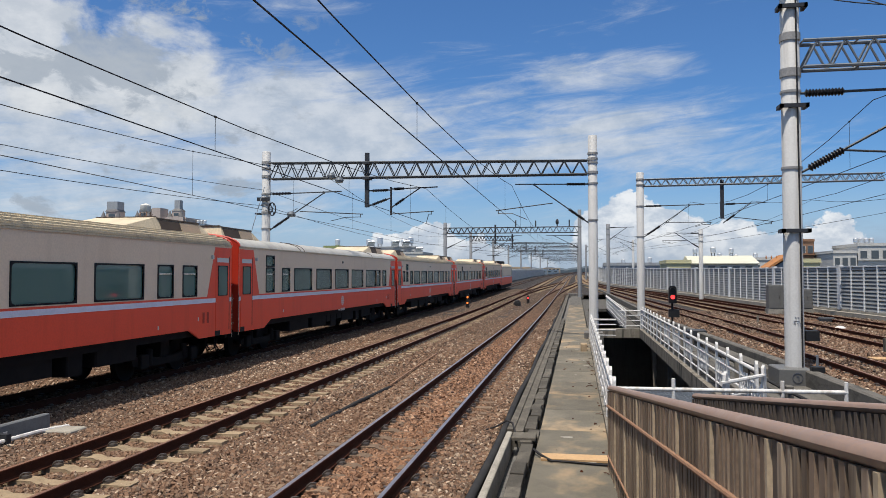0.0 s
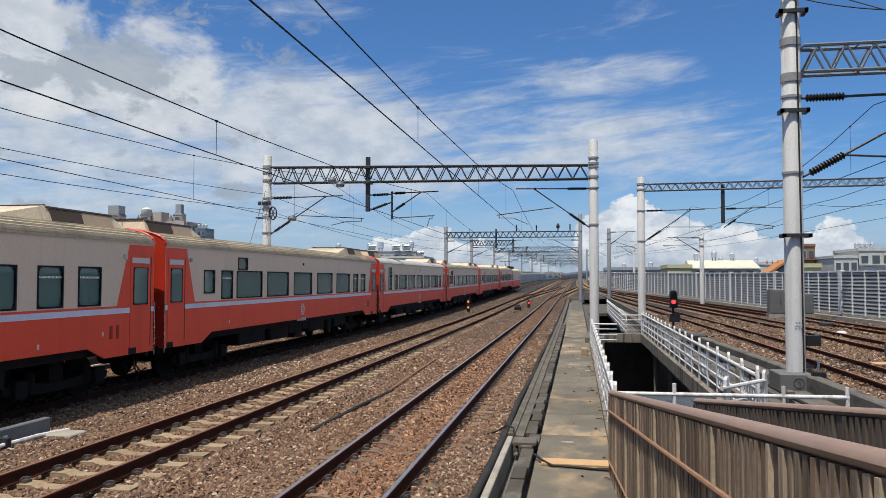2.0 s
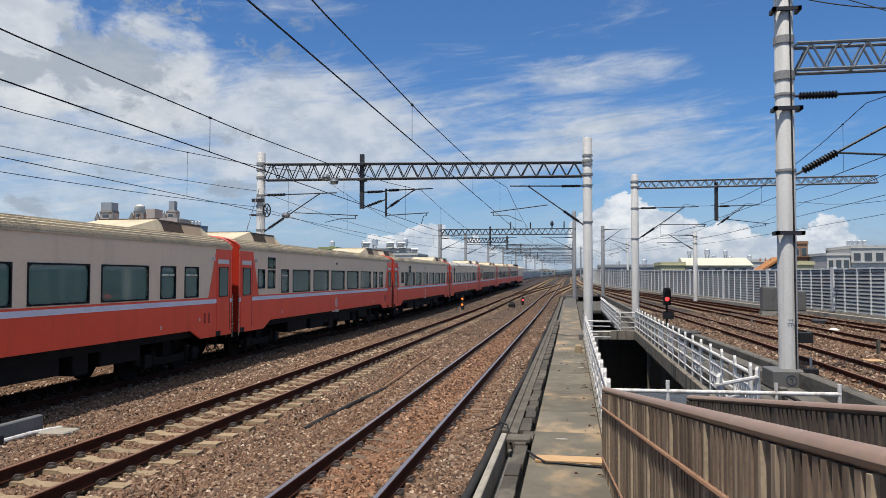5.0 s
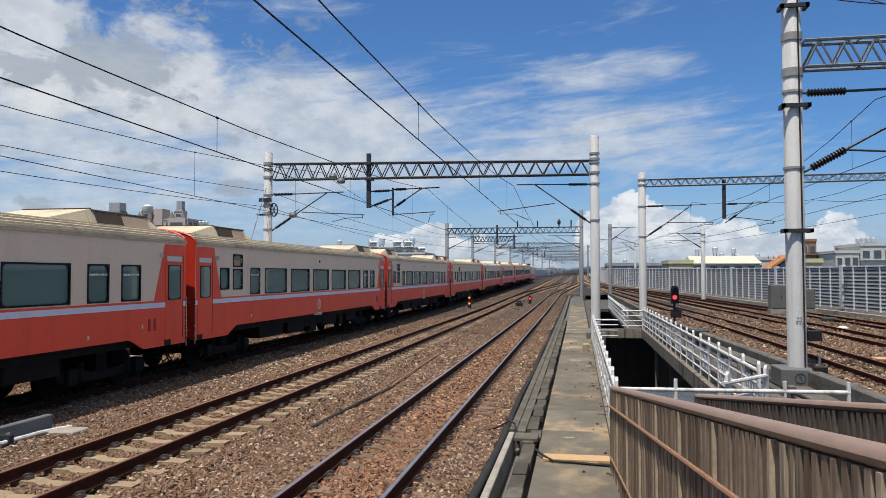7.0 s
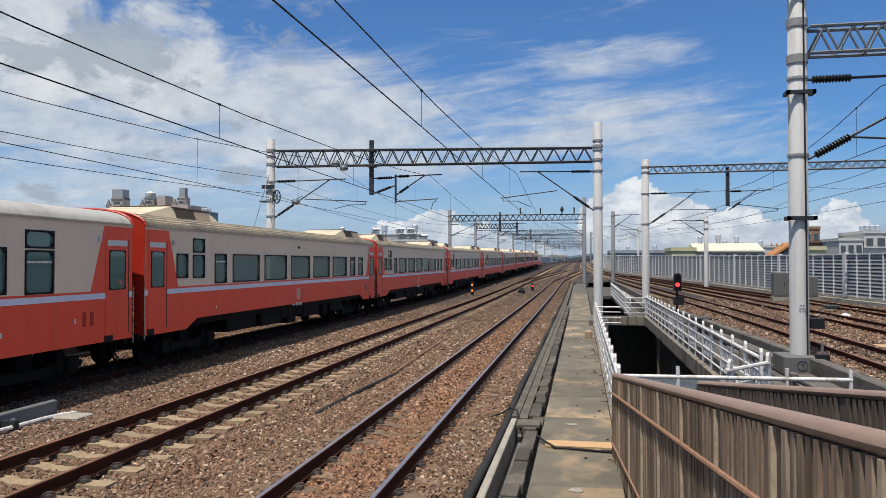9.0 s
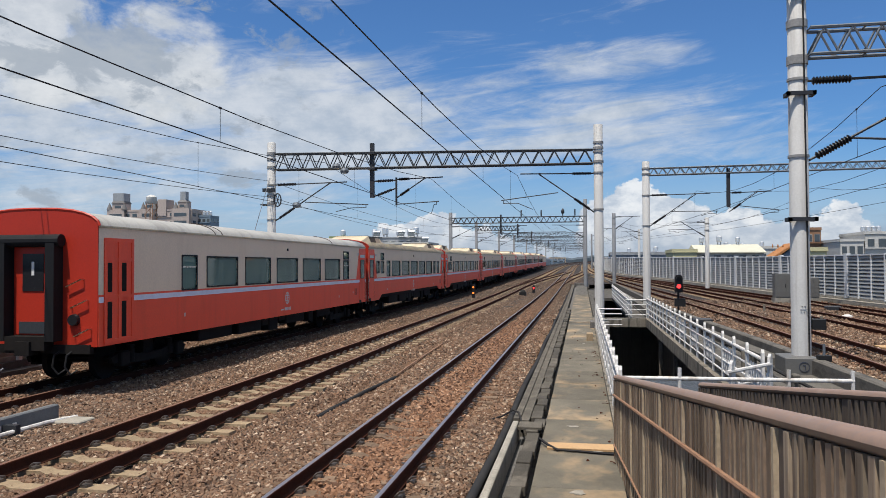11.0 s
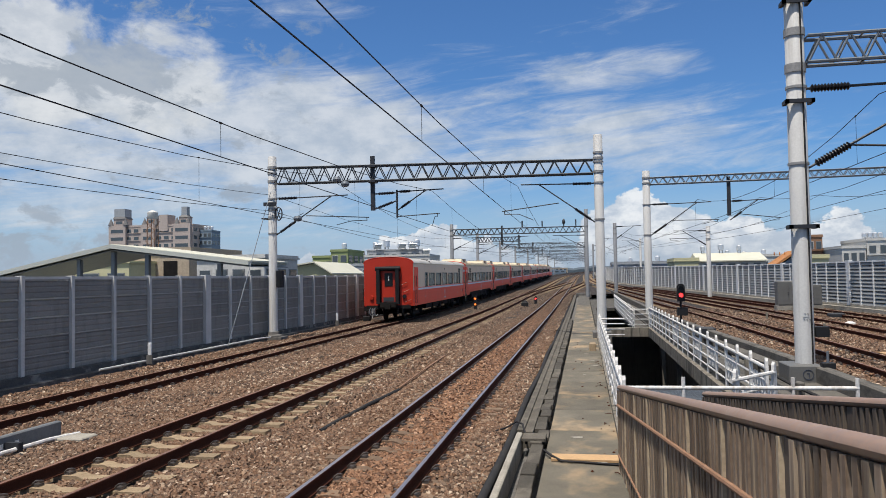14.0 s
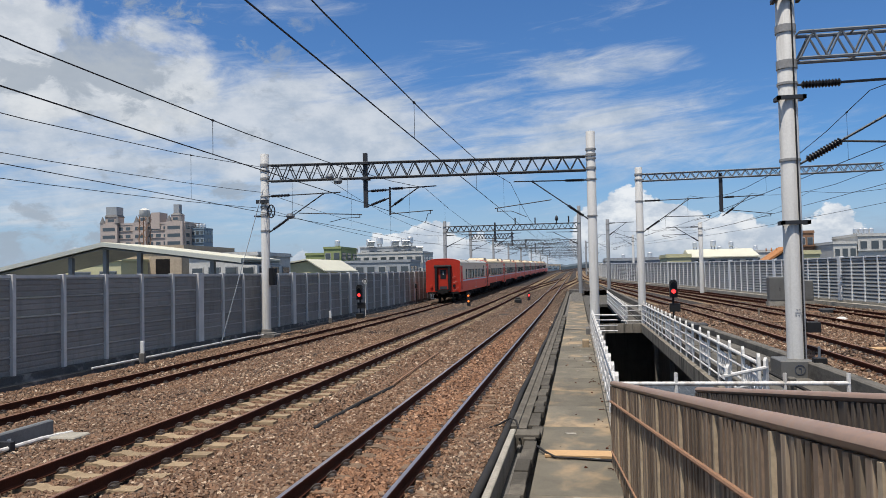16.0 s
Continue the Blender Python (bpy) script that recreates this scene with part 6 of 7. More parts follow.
def colour_signal(x, y, z0, z1, z_red, label):
    """A tall two-lens signal facing the camera's end of the line, its lower lens lit red."""
    g = thing("railway_signal", (x, y, 0), label, "signal", group="signals")
    part("mast", Shape().tube((0, 0, z0), (0, 0, z1 - 0.2), 0.05, 10), SIGNAL_BLACK, g)
    part("foot", Shape().soft_box(-0.22, 0.22, -0.2, 0.2, z0 - 0.15, z0 + 0.16, 0.02), SIGNAL_BLACK, g)
    part("control_box", Shape().soft_box(-0.16, 0.30, -0.12, 0.14, z0 + 0.45, z0 + 0.82, 0.02), SIGNAL_BLACK, g)
    head = part("head", Shape().prism([(-0.17, z_red - 0.28), (0.17, z_red - 0.28), (0.17, z1 - 0.12), (0.10, z1), (-0.10, z1), (-0.17, z1 - 0.12)], "y", -0.22, -0.02), SIGNAL_BLACK, g)
    for z, m in ((z_red, RED_LIGHT), (z_red + 0.32, DEAD_LENS)):
        s = Shape()
        lamp_face(s, 0, -0.22, z, 0.095)
        part("lens", s, m, head, "glowing red lens" if m is RED_LIGHT else "unlit lens")
        hood = Shape()
        for i in range(8):
            a, b = math.pi * i / 8, math.pi * (i + 1) / 8
            hood.add([(0.12 * math.cos(a), -0.22, z + 0.12 * math.sin(a)), (0.12 * math.cos(b), -0.22, z + 0.12 * math.sin(b)), (0.12 * math.cos(b), -0.36, z + 0.12 * math.sin(b)), (0.12 * math.cos(a), -0.36, z + 0.12 * math.sin(a)),
                      (0.13 * math.cos(a), -0.22, z + 0.13 * math.sin(a)), (0.13 * math.cos(b), -0.22, z + 0.13 * math.sin(b)), (0.13 * math.cos(b), -0.36, z + 0.13 * math.sin(b)), (0.13 * math.cos(a), -0.36, z + 0.13 * math.sin(a))],
                     [(0, 1, 2, 3), (4, 5, 6, 7), (2, 3, 7, 6), (0, 3, 7, 4), (1, 2, 6, 5)])
        part("hood", hood, SIGNAL_BLACK, head)


def dwarf_signal(x, y, z0, lights, mat, label):
    g = thing("dwarf_signal", (x, y, 0), label, "signal", group="ground signals")
    top = max(lights) + 0.22
    part("housing", Shape().prism([(-0.12, z0), (0.12, z0), (0.12, top - 0.08), (0.06, top), (-0.06, top), (-0.12, top - 0.08)], "y", -0.12, 0.12), SIGNAL_BLACK, g)
    for z in lights:
        s = Shape()
        lamp_face(s, 0, -0.12, z, 0.075)
        part("lens", s, mat, g, "glowing lens")


def build_trackside():
    colour_signal(-13.0, 44.8, -0.1, 1.80, 1.17, "black railway signal showing red by the noise barrier")
    colour_signal(4.28, 36.0, -0.02, 1.86, 1.35, "black railway signal showing red beside the neighbouring track")
    dwarf_signal(-8.22, 58.0, -0.3, (0.17, 0.61), AMBER_LIGHT, "low black signal with two amber lights between the tracks")
    dwarf_signal(-4.05, 65.0, -0.3, (0.30,), RED_LIGHT, "low black signal with a red light between the tracks")
    b = thing("track_box", (-4.75, 62, -0.3), "small black track equipment box between the tracks", "equipment box")
    part("case", Shape().soft_box(-0.28, 0.28, -0.25, 0.25, 0.08, 0.42, 0.04), SIGNAL_BLACK, b)
    part("lid", Shape().soft_box(-0.2, 0.2, -0.2, 0.2, 0.42, 0.56, 0.05), SIGNAL_BLACK, b)
    part("foot", Shape().box(-0.22, 0.22, -0.2, 0.2, 0.0, 0.08), CONCRETE, b)
    # long steel cover beside the train's track
    t = thing("cable_cover", (0, 0, 0), "long grey steel cable cover with a white pipe", "cable cover")
    part("cover", Shape().prism([(-9.0, -0.28), (-8.86, -0.28), (-8.865, -0.02), (-8.885, 0.0), (-8.96, 0.0), (-8.98, -0.02)], "y", 4.0, 11.75), GALV_DULL, t)
    part("pipe", Shape().line([(-8.70, 4.0, -0.20), (-8.70, 8.0, -0.18), (-8.66, 11.2, -0.20), (-8.55, 11.8, -0.22)], 0.035, 8), WHITE_PAINT, t, smooth=True)
    part("bracket", Shape().box(-8.9, -8.62, 10.45, 10.55, -0.28, -0.1), DARK_STEEL, t)
    bars = Shape()
    for i in range(4):
        bars.box(-8.858, -8.852, 10.15 + i * 0.17, 10.24 + i * 0.17, -0.19, -0.11)
    part("marking_bars", bars, WRITING, t)
    solid("stone_slab", Shape().soft_box(-8.75, -8.15, 11.3, 11.75, -0.30, -0.2, 0.02), CONCRETE, "pale concrete slab lying at the end of the cable cover", "slab")
    solid("cable_duct", Shape().line([(-4.52, 12.6, -0.27), (-4.48, 13.3, -0.245), (-4.47, 14.2, -0.262), (-4.40, 15.2, -0.235), (-4.37, 16.2, -0.258), (-4.28, 17.3, -0.25)], 0.042, 8), HOSE, "black rubber cable duct lying in the ballast", "cable duct")
    solid("rusty_bar", Shape().line([(-4.28, 17.3, -0.2), (-4.4, 20.5, -0.2), (-4.5, 24.5, -0.2)], 0.022, 6), RUST_ROD, "rusty red rod lying in the ballast", "rod")
    m = thing("marker_post", (-13.35, 21.8, -0.2), "short white marker post at the foot of the barrier", "marker")
    part("plate", Shape().soft_box(-0.06, 0.06, -0.03, 0.03, 0.28, 0.66, 0.01), WALL_WHITE, m)
    part("stand", Shape().box(-0.09, 0.09, -0.05, 0.05, 0.0, 0.28), DARK_CONCRETE, m)
    m2 = copy_thing(m, pose(-13.3, 40.0, -0.2))
    sign = thing("speed_board", (-13.2, 46.7, -0.2), "small round dark speed board on a thin pale pole", "sign")
    part("pole", Shape().tube((0, 0, 0), (0, 0, 2.1), 0.025, 8), WALL_POST, sign)
    part("board", Shape().tube((0, -0.05, 2.18), (0, -0.03, 2.18), 0.16, 20), SIGNAL_BLACK, sign)
    part("rim", Shape().line([(0.16 * math.cos(a), -0.045, 2.18 + 0.16 * math.sin(a)) for a in np.linspace(0, 2 * math.pi, 21)], 0.016, 5), WALL_POST, sign)
    part("figure_bars", Shape().box(-0.08, -0.02, -0.058, -0.05, 2.10, 2.26).box(0.02, 0.08, -0.058, -0.05, 2.10, 2.26), WALL_POST, sign)
    post = thing("line_telephone", (-13.2, 62.2, -0.2), "thin black post with a small box by the barrier", "post")
    part("post", Shape().tube((0, 0, 0), (0, 0, 1.7), 0.04, 8), SIGNAL_BLACK, post)
    part("box", Shape().soft_box(-0.09, 0.09, -0.12, 0.04, 1.35, 1.7, 0.02), SIGNAL_BLACK, post)
    # pale pipe along the barrier's foot
    solid("conduit", Shape().line([(-13.5, 19.5, -0.10), (-13.45, 30.0, -0.09), (-13.3, 31.0, -0.1)], 0.03, 6), WALL_POST, "pale grey conduit along the foot of the barrier", "conduit", smooth=True)
    # grey cabinets before the pale barrier
    for x0, x1, y, z1, lab in ((11.0, 12.25, 47.0, 1.75, "tall grey steel cabinet with a door before the pale barrier"), (12.3, 13.45, 47.2, 1.52, "plain grey steel cabinet before the pale barrier")):
        c = thing("equipment_cabinet", (x0, y, 0.0), lab, "cabinet", group="trackside cabinets")
        w = x1 - x0
        part("body", Shape().soft_box(0, w, 0, 0.7, 0.35, z1, 0.02), CABINET, c)
        part("door", Shape().soft_box(0.06, w * 0.5 - 0.02, -0.025, 0.0, 0.42, z1 - 0.07, 0.004), CABINET, c)
        part("door", Shape().soft_box(w * 0.5 + 0.02, w - 0.06, -0.025, 0.0, 0.42, z1 - 0.07, 0.004), CABINET, c)
        part("handle", Shape().box(w * 0.5 - 0.08, w * 0.5 - 0.05, -0.05, -0.02, 0.95, 1.15), SIGNAL_BLACK, c)
        part("plinth", Shape().box(-0.05, w + 0.05, -0.05, 0.75, -0.05, 0.35), CONCRETE, c)
    # point machines and stakes on the neighbouring viaduct
    for x, y, h in ((8.6, 30.0, 0.42), (9.0, 24.6, 0.48), (8.5, 38.5, 0.42), (3.48, 22.0, 0.52), (3.48, 17.8, 0.5), (3.48, 26.5, 0.5)):
        solid("stake", Shape().box(x - 0.045, x + 0.045, y - 0.04, y + 0.04, -0.25, h), STAINED, "short concrete marker stake", "stake", group="marker stakes")
    for x, y in ((8.7, 33.0), (12.0, 40.0), (4.5, 30.5)):
        pm = thing("point_machine", (x, y, 0.02), "dark low point machine beside the rails", "point machine", group="point machines")
        part("case", Shape().soft_box(-0.35, 0.35, -0.25, 0.25, 0.0, 0.26, 0.05), DARK_STEEL, pm)
        part("rod", Shape().tube((-0.9, 0, 0.1), (-0.3, 0, 0.1), 0.02, 6), RUST_ROD, pm)
    solid("white_stone", Shape().lathe((10.9, 34.5, 0.05), [(0.24, 0), (0.22, 0.1), (0.1, 0.16)], 12), WHITE_PAINT, "round white painted marker in the ballast", "marker", smooth=True)
    solid("wooden_board", Shape().box(7.9, 8.35, 22.3, 22.9, 0.06, 0.09), WOOD, "small wooden board on the ballast", "board")
    # rubbish on the walkway
    rng = random.Random(4)
    for i in range(44):
        x, y = 0.42 - 0.9 * rng.random() ** 2.2, rng.uniform(9.2, 30)
        r = rng.uniform(0.010, 0.026)
        solid("debris", Shape().lathe((x, y, -0.2), [(r, 0), (r * rng.uniform(0.6, 1.1), r * 0.5), (r * 0.3, r * 0.9)], 6), RUST if i % 3 else SLEEPER_DUSTY, "small dark crumb of dirt on the walkway", "debris", group="crumbs on the walkway")
    for i in range(9):
        x, y, r = rng.uniform(-0.2, 0.42), rng.uniform(8.6, 30), rng.uniform(0.03, 0.10)
        flat = Shape().prism([(x + r * rng.uniform(0.6, 1.3) * math.cos(a), y + 0.8 * r * rng.uniform(0.6, 1.3) * math.sin(a)) for a in np.linspace(0, 2 * math.pi, 12)[:-1]], "z", -0.198, -0.188)
        solid("mortar_spot", flat, CONCRETE, "pale splash of dried mortar on the walkway", "mortar", group="mortar splashes")
    for i in range(16):
        x, y, a = 0.40 - 0.12 * rng.random(), rng.uniform(8.8, 24), rng.uniform(0, 3.1)
        d = Vector((math.cos(a), math.sin(a), 0)) * rng.uniform(0.03, 0.09)
        c = Vector((x, y, -0.186))
        solid("twig", Shape().line([c - d, c + Vector((0.01, 0.008, 0.006)), c + d * 0.8], 0.006, 5), RUST, "thin dark twig on the walkway", "twig", group="twigs on the walkway")
    solid("timber_block", Shape().soft_box(0.12, 0.34, 26.0, 26.5, -0.2, 0.05, 0.02), SLEEPER, "pale timber block on the walkway", "block")
    # marks on the masts
    w = Shape()
    for i, (dx, dz) in enumerate(((0.0, 0.0), (0.06, 0.0), (-0.02, -0.13), (0.04, -0.13), (0.10, -0.13))):
        w.box(4.96 + dx, 4.992 + dx, 18.780, 18.788, 1.36 + dz, 1.372 + dz)
        w.box(4.984 + dx, 4.992 + dx, 18.780, 18.788, 1.32 + dz, 1.372 + dz)
    w.box(4.93, 5.09, 18.780, 18.788, 1.285, 1.292)
    ring = Shape()
    for i in range(14):
        a, c = 2 * math.pi * i / 14, 2 * math.pi * (i + 1) / 14
        ring.tube((4.9 + 0.11 * math.cos(a), 18.395, 0.02 + 0.11 * math.sin(a)), (4.9 + 0.11 * math.cos(c), 18.395, 0.02 + 0.11 * math.sin(c)), 0.008, 4)
    ring.box(4.87, 4.93, 18.39, 18.40, 0.05, 0.065).box(4.915, 4.93, 18.39, 18.40, -0.04, 0.05)
    solid("circle_mark", ring, DARK_WRITING, "dark hand-painted circle mark on the concrete block", "marking")
    j = thing("earth_box", (5.30, 18.34, -0.2), "black earthing boxes on a pipe beside the mast", "junction box")
    for z in (0.12, 0.36):
        part("box", Shape().soft_box(-0.14, 0.14, -0.1, 0.1, z, z + 0.14, 0.01), SIGNAL_BLACK, j)
    part("pipe", Shape().tube((0, 0, 0), (0, 0, 0.75), 0.03, 8), GALV_LIGHT, j)
    solid("mast_number_bars", w, FAINT_WRITING, "dark stencilled bars on the white mast", "marking")


# ---------------------------------------------------------------- buildings beyond the barriers
def building(name, x0, x1, y0, depth, z1, wall, label, floors=0, cols=0, side=0, side_cols=0, floor_h=3.1, parapet=0.5, group="city buildings"):
    b = thing(name, (0, 0, -9), label, "building", group=group)
    h = z1 + 9
    part("wall", Shape().box(x0, x1, y0, y0 + depth, 0, h), wall, b)
    part("roof", Shape().box(x0 - 0.15, x1 + 0.15, y0 - 0.15, y0 + depth + 0.15, h, h + 0.12).box(x0 - 0.1, x1 + 0.1, y0 - 0.1, y0 + 0.1, h + 0.12, h + parapet).box(x0 - 0.1, x0 + 0.1, y0 + 0.1, y0 + depth, h + 0.12, h + parapet).box(x1 - 0.1, x1 + 0.1, y0 + 0.1, y0 + depth, h + 0.12, h + parapet), wall, b)
    for f in range(floors):
        z = h - 0.9 - f * floor_h
        if cols:
            part("ledge", Shape().box(x0 - 0.12, x1 + 0.12, y0 - 0.35, y0, z - 1.75, z - 1.55), wall, b)
        for c in range(cols):
            w = (x1 - x0) / cols
            a = x0 + w * (c + 0.2)
            win = part("window", Shape().box(a - 0.08, a + w * 0.6 + 0.08, y0 - 0.06, y0 - 0.002, z - 1.45, z + 0.08), WHITE_WALL if (c + f) % 3 == 0 else CANOPY_POST, b)
            part("pane", Shape().box(a, a + w * 0.6, y0 - 0.09, y0 - 0.06, z - 1.37, z), DARK_GLASS, win)
        for c in range(side_cols):
            w = depth / side_cols
            a = y0 + w * (c + 0.2)
            xs = x1 if side > 0 else x0
            win = part("window", Shape().box(min(xs, xs + side * 0.06), max(xs, xs + side * 0.06), a - 0.08, a + w * 0.6 + 0.08, z - 1.45, z + 0.08), CANOPY_POST, b)
            part("pane", Shape().box(min(xs + side * 0.06, xs + side * 0.09), max(xs + side * 0.06, xs + side * 0.09), a, a + w * 0.6, z - 1.37, z), DARK_GLASS, win)
    return b


def water_tank(x, y, z, r, label="stainless steel rooftop water tank"):
    t = thing("water_tank", (x, y, z), label, "water tank", group="rooftop water tanks")
    part("drum", Shape().lathe((0, 0, r * 1.0), [(r * 0.8, 0), (r, r * 0.15), (r, r * 1.9), (r * 0.7, r * 2.2), (r * 0.15, r * 2.35)], 14), TANK, t, smooth=True)
    for k in range(4):
        a = math.pi / 4 + k * math.pi / 2
        part("leg", Shape().tube((r * 0.7 * math.cos(a), r * 0.7 * math.sin(a), 0), (r * 0.7 * math.cos(a), r * 0.7 * math.sin(a), r * 1.05), r * 0.08, 5), GALV_LIGHT, t)


def solar_heater(x, y, z, k=1.0):
    t = thing("solar_heater", (x, y, z), "rooftop solar water heater with a dark panel", "solar heater", group="rooftop solar heaters")
    part("panel", Shape().add([(-k, -k, 0.3 * k), (k, -k, 0.3 * k), (k, 0.3 * k, 1.4 * k), (-k, 0.3 * k, 1.4 * k), (-k, -k + 0.1, 0.2 * k), (k, -k + 0.1, 0.2 * k), (k, 0.3 * k + 0.1, 1.3 * k), (-k, 0.3 * k + 0.1, 1.3 * k)],
                             [(0, 1, 2, 3), (7, 6, 5, 4), (0, 1, 5, 4), (1, 2, 6, 5), (2, 3, 7, 6), (3, 0, 4, 7)]), DARK_GLASS, t)
    part("drum", Shape().tube((-k, 0.4 * k, 1.6 * k), (k, 0.4 * k, 1.6 * k), 0.35 * k, 12), TANK, t, smooth=True)
    for sx in (-0.8, 0.8):
        part("stand", Shape().tube((sx * k, 0.4 * k, 0), (sx * k, 0.4 * k, 1.4 * k), 0.05 * k, 5).tube((sx * k, -0.9 * k, 0), (sx * k, -0.9 * k, 0.35 * k), 0.05 * k, 5), GALV_LIGHT, t)


def turret(parent, x, y, z, w, h, box_w, box_h):
    """A tiled roof room with a grey box on top and a steep dark cone at each corner."""
    part("roof_room", Shape().box(x - w * 0.36, x + w * 0.36, y - w * 0.36, y + w * 0.36, z, z + h * 0.75), TILE_PINK, parent)
    part("room_window", Shape().box(x - w * 0.2, x + w * 0.2, y - w * 0.36 - 0.05, y - w * 0.36, z + h * 0.2, z + h * 0.5), DARK_GLASS, parent)
    s = Shape()
    a, b = w * 0.40, box_w * 0.42
    s.add([(x - a, y - a, z + h * 0.75), (x + a, y - a, z + h * 0.75), (x + a, y + a, z + h * 0.75), (x - a, y + a, z + h * 0.75), (x - b, y - b, z + h), (x + b, y - b, z + h), (x + b, y + b, z + h), (x - b, y + b, z + h)],
          [(0, 1, 5, 4), (1, 2, 6, 5), (2, 3, 7, 6), (3, 0, 4, 7), (4, 5, 6, 7), (3, 2, 1, 0)])
    part("turret_roof", s, DARK_ROOF, parent, "dark steep turret roof")
    part("turret_top", Shape().box(x - b, x + b, y - b, y + b, z + h, z + h + box_h), TILE_GREY, parent)
    for sx in (-1, 1):
        part("corner_cone", Shape().lathe((x + sx * w * 0.46, y - w * 0.45, z - 1.2), [(1.0, 0), (1.0, 1.2), (1.3, 1.3), (0.05, 4.4)], 10), DARK_ROOF, parent)


def build_city():
    # large apartment block with turrets
    x0, x1, y0 = -202.5, -163.5, 300.0
    b = building("apartment_block", x0, x1, y0, 18, 26.3, TILE_PINK, "pinkish tiled apartment block with dark turret roofs", 6, 11, 1, 4, 3.3, 0.8)
    top = 26.3 + 9
    for xa, w in ((x0 + 0.2, 8.0), (x0 + 15.5, 6.5), (x1 - 8.5, 8.0)):
        part("bay", Shape().box(xa, xa + w, y0 - 1.4, y0, 6, top + 0.9), TILE_PINK, b)
        for f in range(6):
            z = top - 1.0 - f * 3.3
            part("bay_window", Shape().box(xa + 1.1, xa + w - 1.1, y0 - 1.46, y0 - 1.40, z - 1.4, z), DARK_GLASS, b)
    turret(b, x0 + 4.2, y0 + 3, top + 0.8, 7.6, 4.0, 6.0, 3.4)
    turret(b, x0 + 18.8, y0 + 3, top + 0.8, 5.6, 4.4, 3.4, 1.2)
    turret(b, x1 - 5.0, y0 + 3, top + 0.8, 5.6, 4.0, 3.0, 3.6)
    part("stair_tower", Shape().box(x0 + 23.5, x0 + 27.5, y0 - 0.5, y0 + 6, top - 2, top + 5.0), TILE_PINK, b)
    mast = thing("lattice_mast", (-121.5, 200, 0), "rusty lattice radio mast with a round tank near its top", "radio mast")
    s = Shape()
    for sx in (-1, 1):
        for sy in (-1, 1):
            s.tube((sx * 1.5, sy * 1.5, -9), (sx * 1.0, sy * 1.0, 20.5), 0.13, 5)
    for k in range(10):
        z = -9 + k * 2.9
        s.tube((-1.4, -1.4, z), (1.4, -1.4, z + 2.9), 0.08, 4).tube((1.4, -1.4, z), (-1.4, -1.4, z + 2.9), 0.08, 4).tube((1.4, -1.4, z), (1.4, 1.4, z + 2.9), 0.08, 4)
    part("tower", s, RUST_ROD, mast)
    part("tank", Shape().lathe((0, 0, 20.5), [(1.2, 0), (1.45, 0.3), (1.45, 1.9), (0.9, 2.3), (0.1, 2.6)], 16), WHITE_WALL, mast, smooth=True)
    building("office_block", -164.0, -158.0, 306, 8, 24.0, TILE_BLUE, "blue-grey office block beside the apartment block", 5, 3, 1, 3, 3.3, 0.6)
    for x in (-162.6, -161, -159.4):
        water_tank(x, 309, 24.2, 0.7)
    # open shed with a low gabled roof behind the barrier
    c = thing("station_shed", (0, 0, 0), "grey-green open shed with a low gabled sheet roof on steel posts", "shed")
    ridge, left, right = (-25.38, 4.47), (-34.6, 2.64), (-17.3, 3.42)
    for a, e in ((left, ridge), (ridge, right)):
        part("roof_slope", Shape().prism([a, e, (e[0], e[1] - 0.10), (a[0], a[1] - 0.10)], "y", 37.7, 43), CREAM_ROOF, c, "pale sheet roof slope")
        part("fascia", Shape().prism([(a[0], a[1] - 0.02), (e[0], e[1] - 0.02), (e[0], e[1] - 0.26), (a[0], a[1] - 0.24)], "y", 37.5, 37.7), CANOPY, c)
        part("rafter_lining", Shape().prism([(a[0], a[1] - 0.3), (e[0], e[1] - 0.3), (e[0], e[1] - 0.36), (a[0], a[1] - 0.36)], "y", 37.8, 43), CANOPY_POST, c)
    for x in (-31.6, -27.6, -25.5, -23.45, -19.2):
        zt = np.interp(x, [left[0], ridge[0], right[0]], [left[1], ridge[1], right[1]]) - 0.38
        part("post", Shape().box(x - 0.11, x + 0.11, 38.0, 38.25, -9, float(zt)), CANOPY_POST, c)
    part("gutter", Shape().tube((-17.5, 37.6, 3.30), (-17.5, 43, 3.30), 0.10, 8), CANOPY, c)
    for x in (-33.2, -32.1, -31.0):
        t = thing("roof_vent", (x, 41, 3.05), "round shiny roof ventilator", "ventilator", group="roof ventilators")
        part("dome", Shape().lathe((0, 0, 0), [(0.16, 0), (0.28, 0.12), (0.30, 0.3), (0.12, 0.44)], 12), TANK, t, smooth=True)
    building("workshop", -40.1, -34.0, 62, 10, 4.9, TAN_WALL, "tan rendered workshop with dark doorways", 0, 0)
    w = bpy.data.objects["workshop"]
    part("doorway", Shape().box(-36.6, -35.2, 61.94, 62.0, 9.0, 13.2), CAR_DARK, w)
    part("pilaster", Shape().box(-35.1, -34.0, 61.7, 62.0, 0, 13.9), TAN_WALL, w)
    building("shed", -44.5, -37.4, 58, 8, 4.0, YELLOW_WALL, "pale yellow walled shed", 1, 3, 0, 0, 3.0, 0.2)
    building("shed", -30.2, -24.5, 56, 7, 4.1, WHITE_WALL, "low white building with a flat roof", 1, 4, 1, 3, 3.0, 0.3)
    building("shed", -70, -48, 70, 10, 2.9, GREEN_WALL, "long low green shed", 0, 0)
    # cream gabled warehouse
    g = thing("warehouse", (0, 0, -9), "cream warehouse with a gabled sheet roof", "warehouse", group="city buildings")
